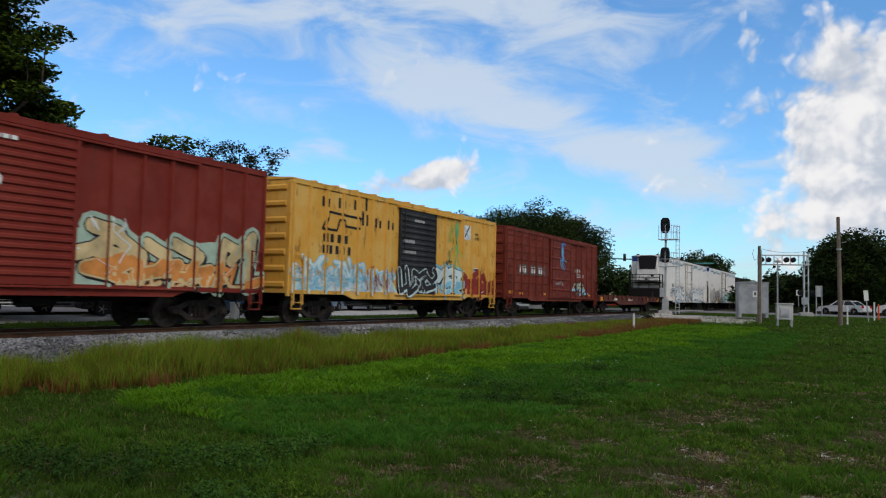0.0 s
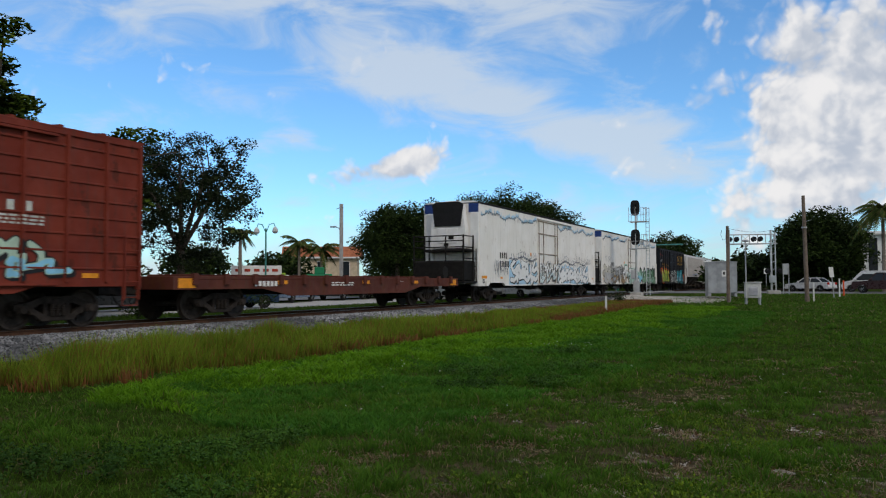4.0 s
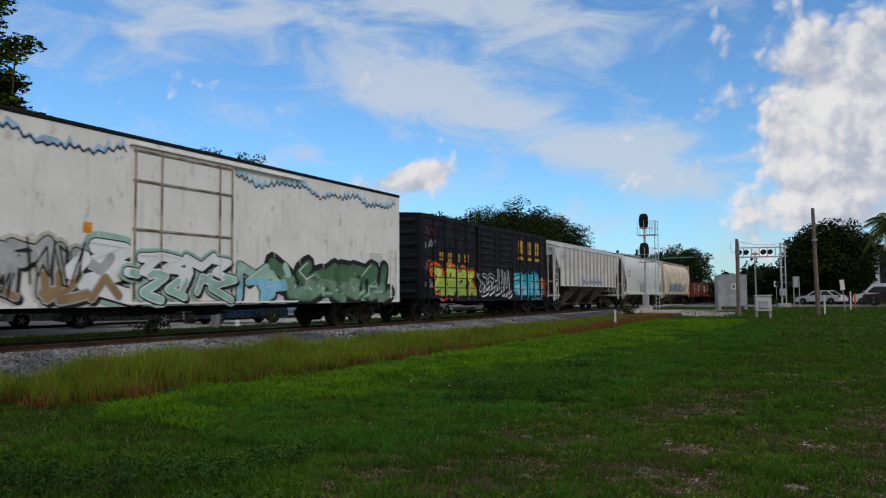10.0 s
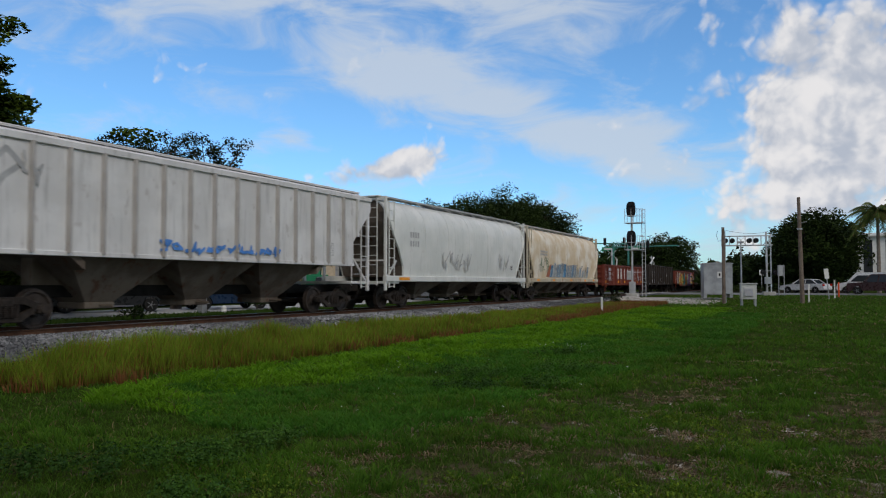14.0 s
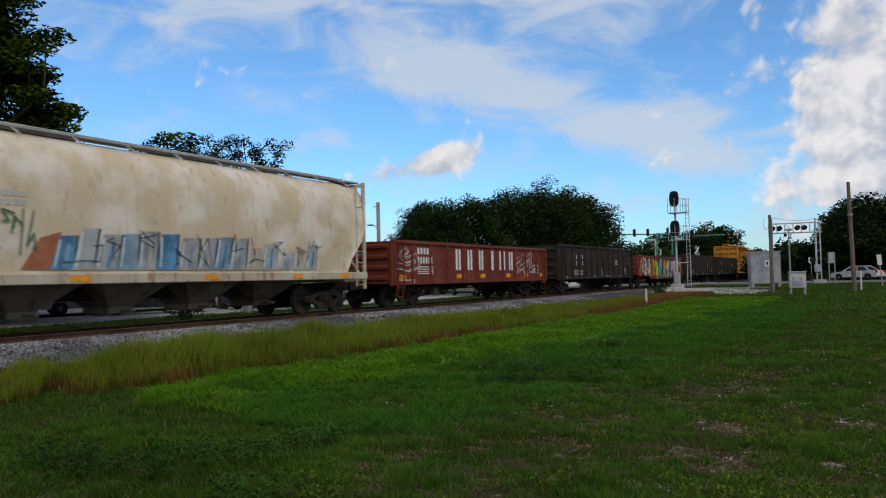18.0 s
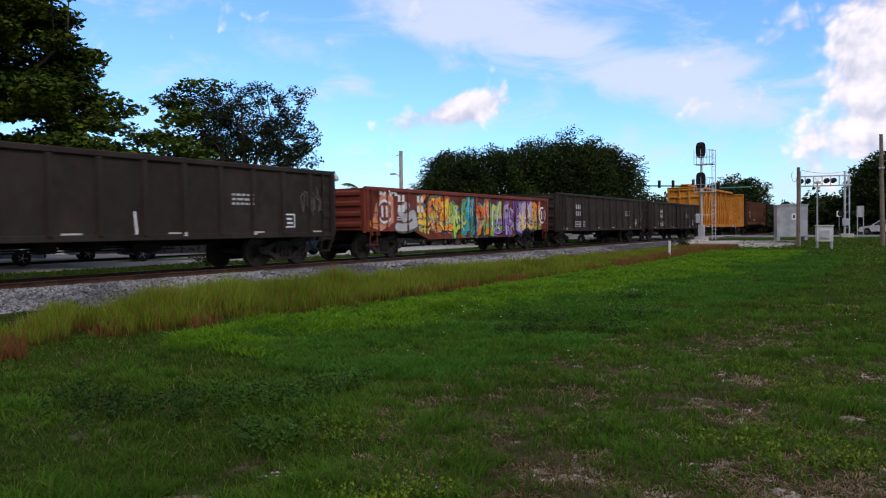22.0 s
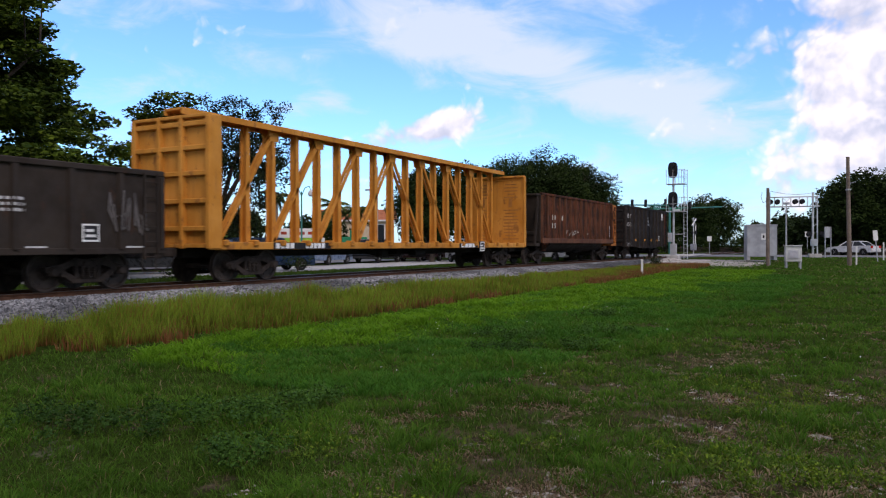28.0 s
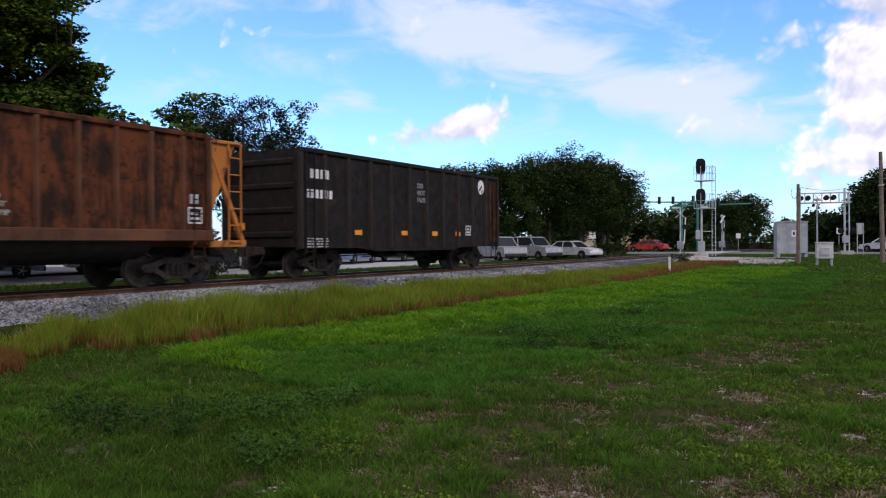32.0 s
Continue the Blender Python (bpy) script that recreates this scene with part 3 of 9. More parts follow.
def graffiti(side, car, y0, y1, z0, z1, count, fill, line, seed, shade=None, cloud=None, thick=0.24, label=""):
    """A row of swollen sprayed shapes: cloud behind, dark outline, fill, a second tone and shine lines."""
    r = random.Random(seed)
    wide, tall = (y1 - y0) / count, z1 - z0
    back, rim, body, tone, shine = [], [], [], [], []
    for i in range(count):
        shape = SHAPES[r.randrange(len(SHAPES))]
        lift, lean = r.uniform(-0.06, 0.06) * tall, r.uniform(-0.15, 0.2) * wide
        w = 0.72 * thick * min(wide * 1.1, tall) * r.uniform(0.9, 1.2)
        for line_pts in shape:
            pts = [(y0 + wide * (i - 0.15 + 1.3 * (a + r.uniform(-0.10, 0.10))) + lean * b, max(z0, z0 + lift + tall * (0.10 + 0.80 * (b + r.uniform(-0.09, 0.09))))) for a, b in line_pts]
            fat = []
            for p, q in zip(pts, pts[1:]):
                fat += [p, ((p[0] + q[0]) / 2 + r.uniform(-0.03, 0.03), (p[1] + q[1]) / 2 + r.uniform(-0.03, 0.03))]
            fat.append(pts[-1])
            back += stroke(fat, w * 1.9)
            rim += stroke(fat, w + 0.065) + stroke([(p[0] + 0.08, max(z0, p[1] - 0.06)) for p in fat], w + 0.03)
            body += stroke(fat, w)
            low = [p for p in fat if p[1] < z0 + 0.5 * tall]
            if len(low) > 1:
                tone += stroke(low, w * 0.72)
            if r.random() < 0.4:
                shine.append(stroke([(p[0] - w * 0.2, p[1] + w * 0.22) for p in fat[: max(2, len(fat) // 2)]], w * 0.10))
    if cloud:
        side.decal("graffiti_cloud", back, cloud, car, lift=0.003)
    side.decal("graffiti_outline", rim, line, car, lift=0.010)
    side.decal("graffiti_fill", body, fill, car, label or "sprayed graffiti lettering", lift=0.017)
    if shade:
        side.decal("graffiti_shade", tone, shade, car, lift=0.024)
    for i, s in enumerate(shine):
        side.decal("graffiti_shine", s, WHITE if line is not WHITE else BLACK, car, lift=0.031 + 0.0005 * i)


def scribble(side, car, y0, y1, z0, z1, mat, seed, count=6, w=0.03):
    r = random.Random(seed)
    for i in range(count):
        a, b = y0 + (y1 - y0) * i / count, y0 + (y1 - y0) * (i + 1.1) / count
        pts = [(r.uniform(a, b), r.uniform(z0, z1)) for _ in range(5)]
        side.decal("tag", stroke(pts, w), mat, car, lift=0.038 + 0.0006 * i)


def bars(side, car, y0, z0, count, wide, tall, gap, mat, name="letter_bar", slot=0.0, lift=0.006, label=""):
    """Lettering as plain bars, one to a character; slot: the share of the width left open in the middle."""
    for i in range(count):
        a = y0 + i * (wide + gap)
        k = wide * (1 - slot * 0.45)
        side.decal(name, [rect(a, a + k, z0, z0 + tall)], mat, car, label, lift)


def rect(y0, y1, z0, z1):
    return [(y0, z0), (y1, z0), (y1, z1), (y0, z1)]


def small_print(side, car, y0, z0, rows, wide, mat, seed=1, tall=0.045, gap=0.08):
    r = random.Random(seed)
    for i in range(rows):
        y, polys = y0, []
        while y < y0 + wide:
            w = r.uniform(0.08, 0.22)
            polys.append(rect(y, min(y + w, y0 + wide), z0 + i * gap, z0 + i * gap + tall))
            y += w + 0.05
        side.decal("print_line", polys, mat, car, lift=0.006)


def label_box(side, car, y, z, s=0.42):
    """The little framed data panel that most cars carry."""
    side.decal("data_panel", [rect(y, y + s, z, z + s * 0.9)], BLACK, car, lift=0.005)
    polys = [rect(y - 0.02, y + s + 0.02, z - 0.02, z + 0.02), rect(y - 0.02, y + s + 0.02, z + s * 0.9 - 0.02, z + s * 0.9 + 0.02), rect(y - 0.02, y + 0.02, z, z + s * 0.9), rect(y + s - 0.02, y + s + 0.02, z, z + s * 0.9)]
    polys += [rect(y + 0.07, y + s - 0.07, z + 0.08, z + 0.14), rect(y + 0.07, y + s - 0.12, z + 0.20, z + 0.26)]
    side.decal("data_panel_lines", polys, WHITE, car, lift=0.010)


def tape(side, car, places, z, wide=0.45, tall=0.11):
    for y in places:
        side.decal("reflective_tape", [rect(y, y + wide, z, z + tall)], AMBER, car, lift=0.008)


def start_car(name, label, u0, u1):
    """A car between two places along the train; its origin is on the rails under its middle."""
    mid, h = (u0 + u1) / 2, (u1 - u0) / 2
    car = thing(name, label, "freight car", (TRACK, mid, RAIL), "cars of the train")
    TRAIN.append((car, mid))
    return car, h, mid


def posts_at(a, b, n):
    return [a + (b - a) * (i + 0.5) / n for i in range(n)]


def ribs(car, ys, z0, z1, mat, proud=0.06, wide=0.09, name="side_post", both=True):
    m = Mesh().slab([(-0.03, -wide), (proud, -wide * 0.55), (proud, wide * 0.55), (-0.03, wide)], 2, z0, z1).data(name, mat)
    for y in ys:
        part(name, m, None, car, at=(HALF, y, 0))
        if both:
            part(name, m, None, car, at=pose(-HALF, y, 0, 0, 0, 180))


def corrugated_end(car, h, s, z0, z1, mat, n=7, half=HALF):
    wall = part("end_wall", Mesh().box(-half + 0.02, half - 0.02, *sorted((s * (h - 0.08), s * h)), z0, z1), mat, car)
    rib = Mesh().slab([(s * (h - 0.02), -0.13), (s * (h + 0.055), -0.05), (s * (h + 0.055), 0.05), (s * (h - 0.02), 0.13)], 0, -half + 0.18, half - 0.18).data("end_rib", mat)
    for i in range(n):
        part("end_rib", rib, None, wall, at=(0, 0, z0 + (z1 - z0) * (i + 0.5) / n))
    post = Mesh().box(-0.05, 0.05, *sorted((s * (h - 0.1), s * (h + 0.03))), z0 - 0.1, z1, 0.01).data("corner_post", mat)
    for x in (-half + 0.05, half - 0.05):
        part("corner_post", post, None, wall, at=(x, 0, 0))
    return wall


def boxcar(name, label, u0, u1, mat, door_mat, doors, top, sill=0.98, posts=(6, 6), roof_mat=None, door_ribs=9, split=False, lines_in=0, fish=0.16):
    car, h, mid = start_car(name, label, u0, u1)
    d0, d1 = doors[0] - mid, doors[1] - mid
    running_gear(car, h, 1.95)
    for s, nm in ((1, "side_wall"), (-1, "side_wall")):
        w = Mesh()
        w.box(*sorted((s * (HALF - 0.06), s * HALF)), -h, h, sill, top - 0.14)
        w.box(*sorted((s * (HALF - 0.05), s * (HALF + 0.045))), -h, h, top - 0.17, top - 0.02, 0.015)
        w.slab([(-h, sill - 0.02), (-h, sill + 0.10), (h, sill + 0.10), (h, sill - 0.02), (h - 2.9, sill - 0.02), (h - 3.4, sill - fish), (-h + 3.4, sill - fish), (-h + 2.9, sill - 0.02)], 0, s * (HALF - 0.03), s * (HALF + 0.035))
        part(nm, w, mat, car)
    lp, rp = posts_at(-h, d0, posts[0]), posts_at(d1, h, posts[1])
    step_l, step_r = (d0 + h) / posts[0], (h - d1) / posts[1]
    lp = [-h + step_l * i for i in range(1, posts[0])] + [-h + 0.08]
    rp = [d1 + step_r * i for i in range(1, posts[1])] + [h - 0.08]
    ribs(car, lp + rp, sill + 0.08, top - 0.15, mat, 0.085, 0.055)
    side = Side([(sill - fish, HALF), (top, HALF)], [(y, 0.05, 0.085) for y in lp + rp], (-h, h))
    if lines_in:
        for a, b in ((-h, d0), (d1, h)):
            for i in range(1, lines_in):
                z = sill + (top - sill) * i / lines_in
                part("panel_ridge", Mesh().box(HALF - 0.01, HALF + 0.03, a + 0.1, b - 0.1, z - 0.025, z + 0.025, 0.008), mat, car)
    # doors
    leaves = [(d0, d1)] if not split else [(d0, (d0 + d1) / 2), ((d0 + d1) / 2, d1)]
    for a, b in leaves:
        dm = Mesh().box(HALF + 0.01, HALF + 0.075, a + 0.03, b - 0.03, sill + 0.06, top - 0.24, 0.01)
        door = part("door", dm, door_mat, car)
        for y in (a + 0.07, b - 0.07):
            part("door_edge", Mesh().box(HALF + 0.06, HALF + 0.11, y - 0.05, y + 0.05, sill + 0.05, top - 0.22, 0.01), door_mat, door)
        rib = Mesh().slab([(HALF + 0.07, -0.07), (HALF + 0.115, -0.03), (HALF + 0.115, 0.03), (HALF + 0.07, 0.07)], 1, a + 0.12, b - 0.12).data("door_rib", door_mat)
        for i in range(door_ribs):
            part("door_rib", rib, None, door, at=(0, 0, sill + 0.2 + (top - sill - 0.55) * (i + 0.5) / door_ribs))
        lock = Mesh()
        for y in (a + 0.35, b - 0.35) if split else (a + 0.3,):
            lock.rod((HALF + 0.13, y, sill + 0.1), (HALF + 0.13, y, top - 0.35), 0.018).box(HALF + 0.10, HALF + 0.16, y - 0.12, y + 0.12, sill + 0.9, sill + 1.0, 0.01)
        part("lock_bar", lock, door_mat, door)
    part("door_track", Mesh().box(HALF + 0.02, HALF + 0.12, d0 - (0 if split else 0.2), d1 + (d1 - d0) * 0.8 * (not split), sill + 0.0, sill + 0.05, 0.01), mat, car)
    part("door_track", Mesh().box(HALF + 0.02, HALF + 0.12, d0 - 0.1, d1 + (d1 - d0) * 0.8 * (not split), top - 0.25, top - 0.19, 0.01), mat, car)
    for s in (-1, 1):
        corrugated_end(car, h, s, sill, top - 0.05, mat)
    roof = Mesh().slab([(-HALF - 0.05, top - 0.04), (HALF + 0.05, top - 0.04), (HALF + 0.05, top), (0, top + 0.10), (-HALF - 0.05, top)], 1, -h - 0.03, h + 0.03)
    k = int(2 * h / 1.1)
    for i in range(1, k):
        y = -h + 2 * h * i / k
        roof.slab([(-HALF - 0.04, top), (HALF + 0.04, top), (HALF + 0.04, top + 0.05), (0, top + 0.15), (-HALF - 0.04, top + 0.05)], 1, y - 0.05, y + 0.05)
    part("roof", roof, roof_mat or mat, car)
    for y, z1 in ((-h + 0.35, 1.55), (h - 0.35, 1.55)):
        part("ladder", ladder_mesh(z1), mat, car, at=(HALF + 0.10, y, sill - 0.35))
        part("step", Mesh().rod((HALF + 0.03, y - 0.22, sill), (HALF + 0.03, y - 0.22, sill - 0.48), 0.016).rod((HALF + 0.03, y + 0.22, sill), (HALF + 0.03, y + 0.22, sill - 0.48), 0.016).box(HALF - 0.02, HALF + 0.08, y - 0.22, y + 0.22, sill - 0.50, sill - 0.47), mat, car)
    part("floor_frame", Mesh().box(-HALF + 0.06, HALF - 0.06, -h + 0.05, h - 0.05, sill - 0.05, sill + 0.05), DARK, car)
    for s in (-1, 1):
        for y in (d0, d1):
            part("floor_bearer", Mesh().box(*sorted((s * 0.24, s * (HALF - 0.05))), y - 0.08, y + 0.08, sill - 0.22, sill - 0.05), DARK, car)
    return car, h, mid, side


# red boxcar, only its rear half comes into view
RED = paint("oxide red paint", (0.185, 0.022, 0.014), (0.22, 0.034, 0.022), 0.12, 0.35)
car, h, mid, sd = boxcar("boxcar", "oxide red steel boxcar with pale graffiti along its lower side", 2.0, 17.45, RED, RED, (6.9, 11.25), 4.52, posts=(6, 7), door_ribs=16)
PALE_GREEN = plain("pale green spray", (0.38, 0.50, 0.40), 0.6, 0, 0.2, 2.0)
ORANGE = plain("orange spray", (0.62, 0.24, 0.06), 0.6, 0, 0.3, 2.0)
CREAM = plain("cream spray", (0.60, 0.46, 0.24), 0.6, 0, 0.3, 2.0)
band(sd, car, 11.3 - mid, 16.7 - mid, 0.98, 2.35, PALE_GREEN, 9, 0.5, 0.25)
graffiti(sd, car, 11.4 - mid, 16.8 - mid, 1.0, 2.50, 5, CREAM, BLACK, 11, ORANGE, PALE_GREEN, 0.36)
graffiti(sd, car, 12.0 - mid, 16.2 - mid, 1.0, 1.75, 6, ORANGE, BLACK, 14, CREAM, None, 0.26)
scribble(sd, car, 11.6 - mid, 12.6 - mid, 2.3, 2.7, WHITE, 3, 3)
scribble(sd, car, 16.3 - mid, 17.2 - mid, 1.6, 2.5, PALE_GREEN, 5, 5)
scribble(sd, car, 7.6 - mid, 11.0 - mid, 1.0, 1.3, GREY, 8, 8)
sd.decal("door_disc", [[(9.3 - mid + 0.16 * math.cos(i * math.tau / 12), 3.15 + 0.16 * math.sin(i * math.tau / 12)) for i in range(12)]], WHITE, car, lift=0.12)
bars(sd, car, 8.7 - mid, 4.0, 6, 0.14, 0.09, 0.04, WHITE, lift=0.12)

# yellow boxcar
YELLOW = paint("yellow paint", (0.68, 0.35, 0.055), (0.72, 0.43, 0.11), 0.34, 0.30, 0.68, (0.13, 0.05, 0.02), (0.26, 0.13, 0.04))
DOOR_BLACK = paint("black door paint", (0.022, 0.022, 0.024), (0.04, 0.04, 0.042), 0.1, 0.2)
car, h, mid, sd = boxcar("boxcar", "yellow steel boxcar with black door and graffiti along the bottom", 18.65, 33.85, YELLOW, DOOR_BLACK, (24.95, 27.85), 4.55, posts=(7, 7), door_ribs=14)
for i, (u, z, wide) in enumerate(((20.2, 3.82, 0.35), (21.1, 3.86, 0.4), (22.0, 3.90, 0.16), (22.7, 3.94, 0.16), (22.5, 3.40, 0.4), (23.35, 3.40, 0.4), (24.2, 3.40, 0.42))):
    tall = 0.34 if i not in (3, 4) else 0.5
    sd.decal("lettering", [rect(u - mid, u - mid + 0.13, z, z + tall)] + ([rect(u - mid + wide - 0.12, u - mid + wide, z, z + tall * 0.8)] if wide > 0.3 else []), BLACK, car, lift=0.008)
sd.decal("emblem", stroke([(20.25 - mid, 3.10), (20.62 - mid, 3.68), (22.45 - mid, 3.62), (22.3 - mid, 3.26), (21.55 - mid, 3.28), (21.5 - mid, 3.46), (21.2 - mid, 3.47), (21.05 - mid, 3.10), (20.25 - mid, 3.10)], 0.08), BLACK, car, lift=0.008)
bars(sd, car, 20.3 - mid, 2.68, 4, 0.24, 0.28, 0.16, BLACK, slot=0.5)
bars(sd, car, 20.3 - mid, 2.30, 5, 0.22, 0.28, 0.13, BLACK, slot=0.5)
SKY_BLUE = plain("sky blue spray", (0.22, 0.50, 0.66), 0.6, 0, 0.25, 2.0)
PALE = plain("pale blue spray", (0.55, 0.66, 0.68), 0.6, 0, 0.2, 2.0)
WINE = plain("wine red spray", (0.26, 0.03, 0.02), 0.6, 0, 0.3, 2.0)
LIME = plain("lime spray", (0.30, 0.44, 0.08), 0.6, 0, 0.3, 2.0)
band(sd, car, 18.7 - mid, 24.7 - mid, 0.98, 1.95, PALE, 20, 0.3, 0.55)
graffiti(sd, car, 18.8 - mid, 22.7 - mid, 0.98, 2.25, 6, PALE, SKY_BLUE, 21, SKY_BLUE, None, 0.2)
graffiti(sd, car, 18.9 - mid, 22.9 - mid, 1.0, 1.8, 7, SKY_BLUE, WHITE, 26, PALE, None, 0.16)
scribble(sd, car, 19.0 - mid, 24.6 - mid, 1.0, 2.1, GREY, 27, 14, 0.03)
graffiti(sd, car, 22.6 - mid, 24.7 - mid, 0.98, 2.0, 4, SKY_BLUE, PALE, 22, PALE, None, 0.2)
scribble(sd, car, 22.8 - mid, 24.7 - mid, 1.0, 2.0, WINE, 28, 7, 0.035)
graffiti(sd, car, 28.0 - mid, 30.4 - mid, 0.96, 2.15, 3, PALE, BLACK, 24, SKY_BLUE, SKY_BLUE, 0.40)
scribble(sd, car, 28.6 - mid, 29.4 - mid, 2.3, 2.5, BLACK, 30, 3, 0.03)
graffiti(sd, car, 30.5 - mid, 33.8 - mid, 0.96, 1.85, 4, WINE, ORANGE, 25, WINE, None, 0.40)
graffiti(sd, car, 30.4 - mid, 32.4 - mid, 0.96, 2.25, 2, WINE, WINE, 29, None, None, 0.22)
label_box(sd, car, 31.55 - mid, 1.9, 0.4)
def curl(y, z, reach, drop, sway, k=9):
    """A curling tentacle."""
    return [(y + reach * i / k + sway * math.sin(i * 0.9), z - drop * i / k) for i in range(k + 1)]


TEAL_SPRAY = plain("dark teal spray", (0.03, 0.22, 0.20), 0.6, 0, 0.3, 2.0)
GLADE = plain("green spray", (0.13, 0.36, 0.13), 0.6, 0, 0.35, 1.5)
head = [(29.75 - mid + 0.26 * math.cos(i * math.tau / 14), 3.85 + 0.42 * math.sin(i * math.tau / 14)) for i in range(14)]
sd.decal("sprayed_creature", stroke([(29.72 - mid, 3.6), (29.78 - mid, 3.1)], 0.30) + [head], GLADE, car, "green sprayed creature with curling arms", lift=0.006)
for i, (reach, drop, sway) in enumerate(((-0.7, 0.9, 0.09), (-0.55, 1.5, 0.10), (-0.2, 1.7, 0.08), (0.15, 1.6, 0.09), (0.45, 1.3, 0.10), (0.55, 0.7, 0.08))):
    sd.decal("sprayed_arm", stroke(curl(29.75 - mid, 3.4, reach, drop, sway), 0.07), (GLADE, LIME)[i % 2], car, lift=0.009)
sd.decal("sprayed_eye", [[(29.75 - mid + 0.10 * math.cos(i * math.tau / 10), 3.75 + 0.15 * math.sin(i * math.tau / 10)) for i in range(10)]], TEAL_SPRAY, car, lift=0.014)
scribble(sd, car, 29.0 - mid, 29.5 - mid, 3.2, 4.2, LIME, 7, 3, 0.035)
dl = Side([(0.9, HALF + 0.115), (4.4, HALF + 0.115)], (), (-h, h))
graffiti(dl, car, 25.1 - mid, 27.7 - mid, 1.0, 2.0, 3, DOOR_BLACK, PALE, 23, None, None, 0.26)
bars(dl, car, 26.0 - mid, 3.85, 4, 0.16, 0.10, 0.04, GREY)
bars(dl, car, 25.2 - mid, 3.0, 5, 0.14, 0.12, 0.03, GREY)
bars(dl, car, 25.2 - mid, 2.6, 6, 0.13, 0.10, 0.03, GREY)
sd.decal("mark", stroke([(30.55 - mid, 3.55), (31.05 - mid, 4.1)], 0.09), BLACK, car, lift=0.009)
sd.decal("mark", stroke([(31.05 - mid, 3.55), (30.55 - mid, 4.1)], 0.09), SKY_BLUE, car, lift=0.013)
sd.decal("mark_ground", [rect(30.4 - mid, 31.2 - mid, 3.5, 4.15)], WHITE, car, lift=0.005)


def words(text, y, z, size, mat, car, x=HALF + 0.012, name="words"):
    """Words that can be read, lying on the near side."""
    cu = bpy.data.curves.new(name, "FONT")
    cu.body, cu.size, cu.extrude = text, size, 0.002
    cu.materials.append(mat)
    ob = new(name, cu)
    dg = bpy.context.evaluated_depsgraph_get()
    me = bpy.data.meshes.new_from_object(ob.evaluated_get(dg))
    bpy.data.objects.remove(ob)
    return part(name, me, mat, car, at=pose(x, y, z, 90, 0, 90))


words("any", 31.66 - mid, 3.76, 0.24, BLACK, car)
words("road", 31.60 - mid, 3.56, 0.24, BLACK, car)

# brown boxcar
BROWN = paint("brown boxcar paint", (0.155, 0.024, 0.013), (0.20, 0.036, 0.020), 0.35, 0.5, 0.68, (0.045, 0.016, 0.010))
car, h, mid, sd = boxcar("boxcar", "brown red boxcar with stencilled lettering and a blue sprayed figure", 35.2, 50.3, BROWN, BROWN, (41.3, 44.95), 4.55, posts=(6, 5), door_ribs=5, lines_in=9)
STENCIL = plain("stencil grey green", (0.50, 0.52, 0.47), 0.7, 0, 0.2, 4.0)
PANEL = plain("painted out patch", (0.10, 0.09, 0.085), 0.7, 0, 0.3, 4.0)
for u, k in ((37.0, 3), (38.3, 3), (39.7, 2)):
    sd.decal("patch", [rect(u - mid - 0.08, u - mid + 1.05, 2.20, 2.72)], PANEL, car, lift=0.005)
    bars(sd, car, u - mid, 2.30, k, 0.27, 0.33, 0.06, WHITE, slot=0.5, lift=0.010)
BLUE = plain("blue spray", (0.08, 0.22, 0.55), 0.6, 0, 0.3, 2.0)
dl = Side([(0.9, HALF + 0.10), (4.4, HALF + 0.10)], (), (-h, h))
oval = lambda r, q: [(43.25 - mid + r * math.cos(i * math.tau / 16), 3.72 + q * math.sin(i * math.tau / 16)) for i in range(16)]
dl.decal("sprayed_figure", [oval(0.26, 0.40)] + stroke([(43.05 - mid, 4.12), (43.3 - mid, 4.2), (43.75 - mid, 4.16)], 0.12), BLUE, car, "blue sprayed creature with curling arms", lift=0.02)
dl.decal("sprayed_face", [oval(0.14, 0.24)], SKY_BLUE, car, lift=0.026)
for i, (reach, drop, sway) in enumerate(((-0.5, 0.35, 0.14), (-0.38, 0.65, 0.16), (-0.12, 0.8, 0.14), (0.2, 0.8, 0.16), (0.42, 0.65, 0.14), (0.55, 0.3, 0.12))):
    dl.decal("sprayed_arm", stroke(curl(43.25 - mid, 3.45, reach, drop, sway), 0.06), (BLUE, SKY_BLUE)[i % 2], car, lift=0.023 + 0.001 * i)
scribble(dl, car, 41.8 - mid, 43.4 - mid, 1.75, 1.95, GREY, 15, 5, 0.03)
graffiti(sd, car, 45.5 - mid, 48.0 - mid, 1.15, 2.0, 4, PALE_GREEN, BLACK, 31, SKY_BLUE, None, 0.28)
small_print(sd, car, 46.0 - mid, 2.3, 3, 1.6, STENCIL, 4)
bars(sd, car, 45.9 - mid, 2.55, 4, 0.20, 0.26, 0.22, STENCIL, slot=0.5)
tape(sd, car, (37.0 - mid, 40.4 - mid, 43.0 - mid, 48.6 - mid), 1.16)
tape(sd, car, (35.6 - mid,), 1.2, 0.5, 0.16)

# dark blue boxcar with wide twin doors
NAVY = paint("blackened blue paint", (0.008, 0.009, 0.012), (0.013, 0.014, 0.018), 0.12, 0.3, 0.7, (0.05, 0.02, 0.012), (0.014, 0.012, 0.011))
GOLD = plain("gold lettering", (0.66, 0.36, 0.03), 0.6, 0, 0.2, 3.0)

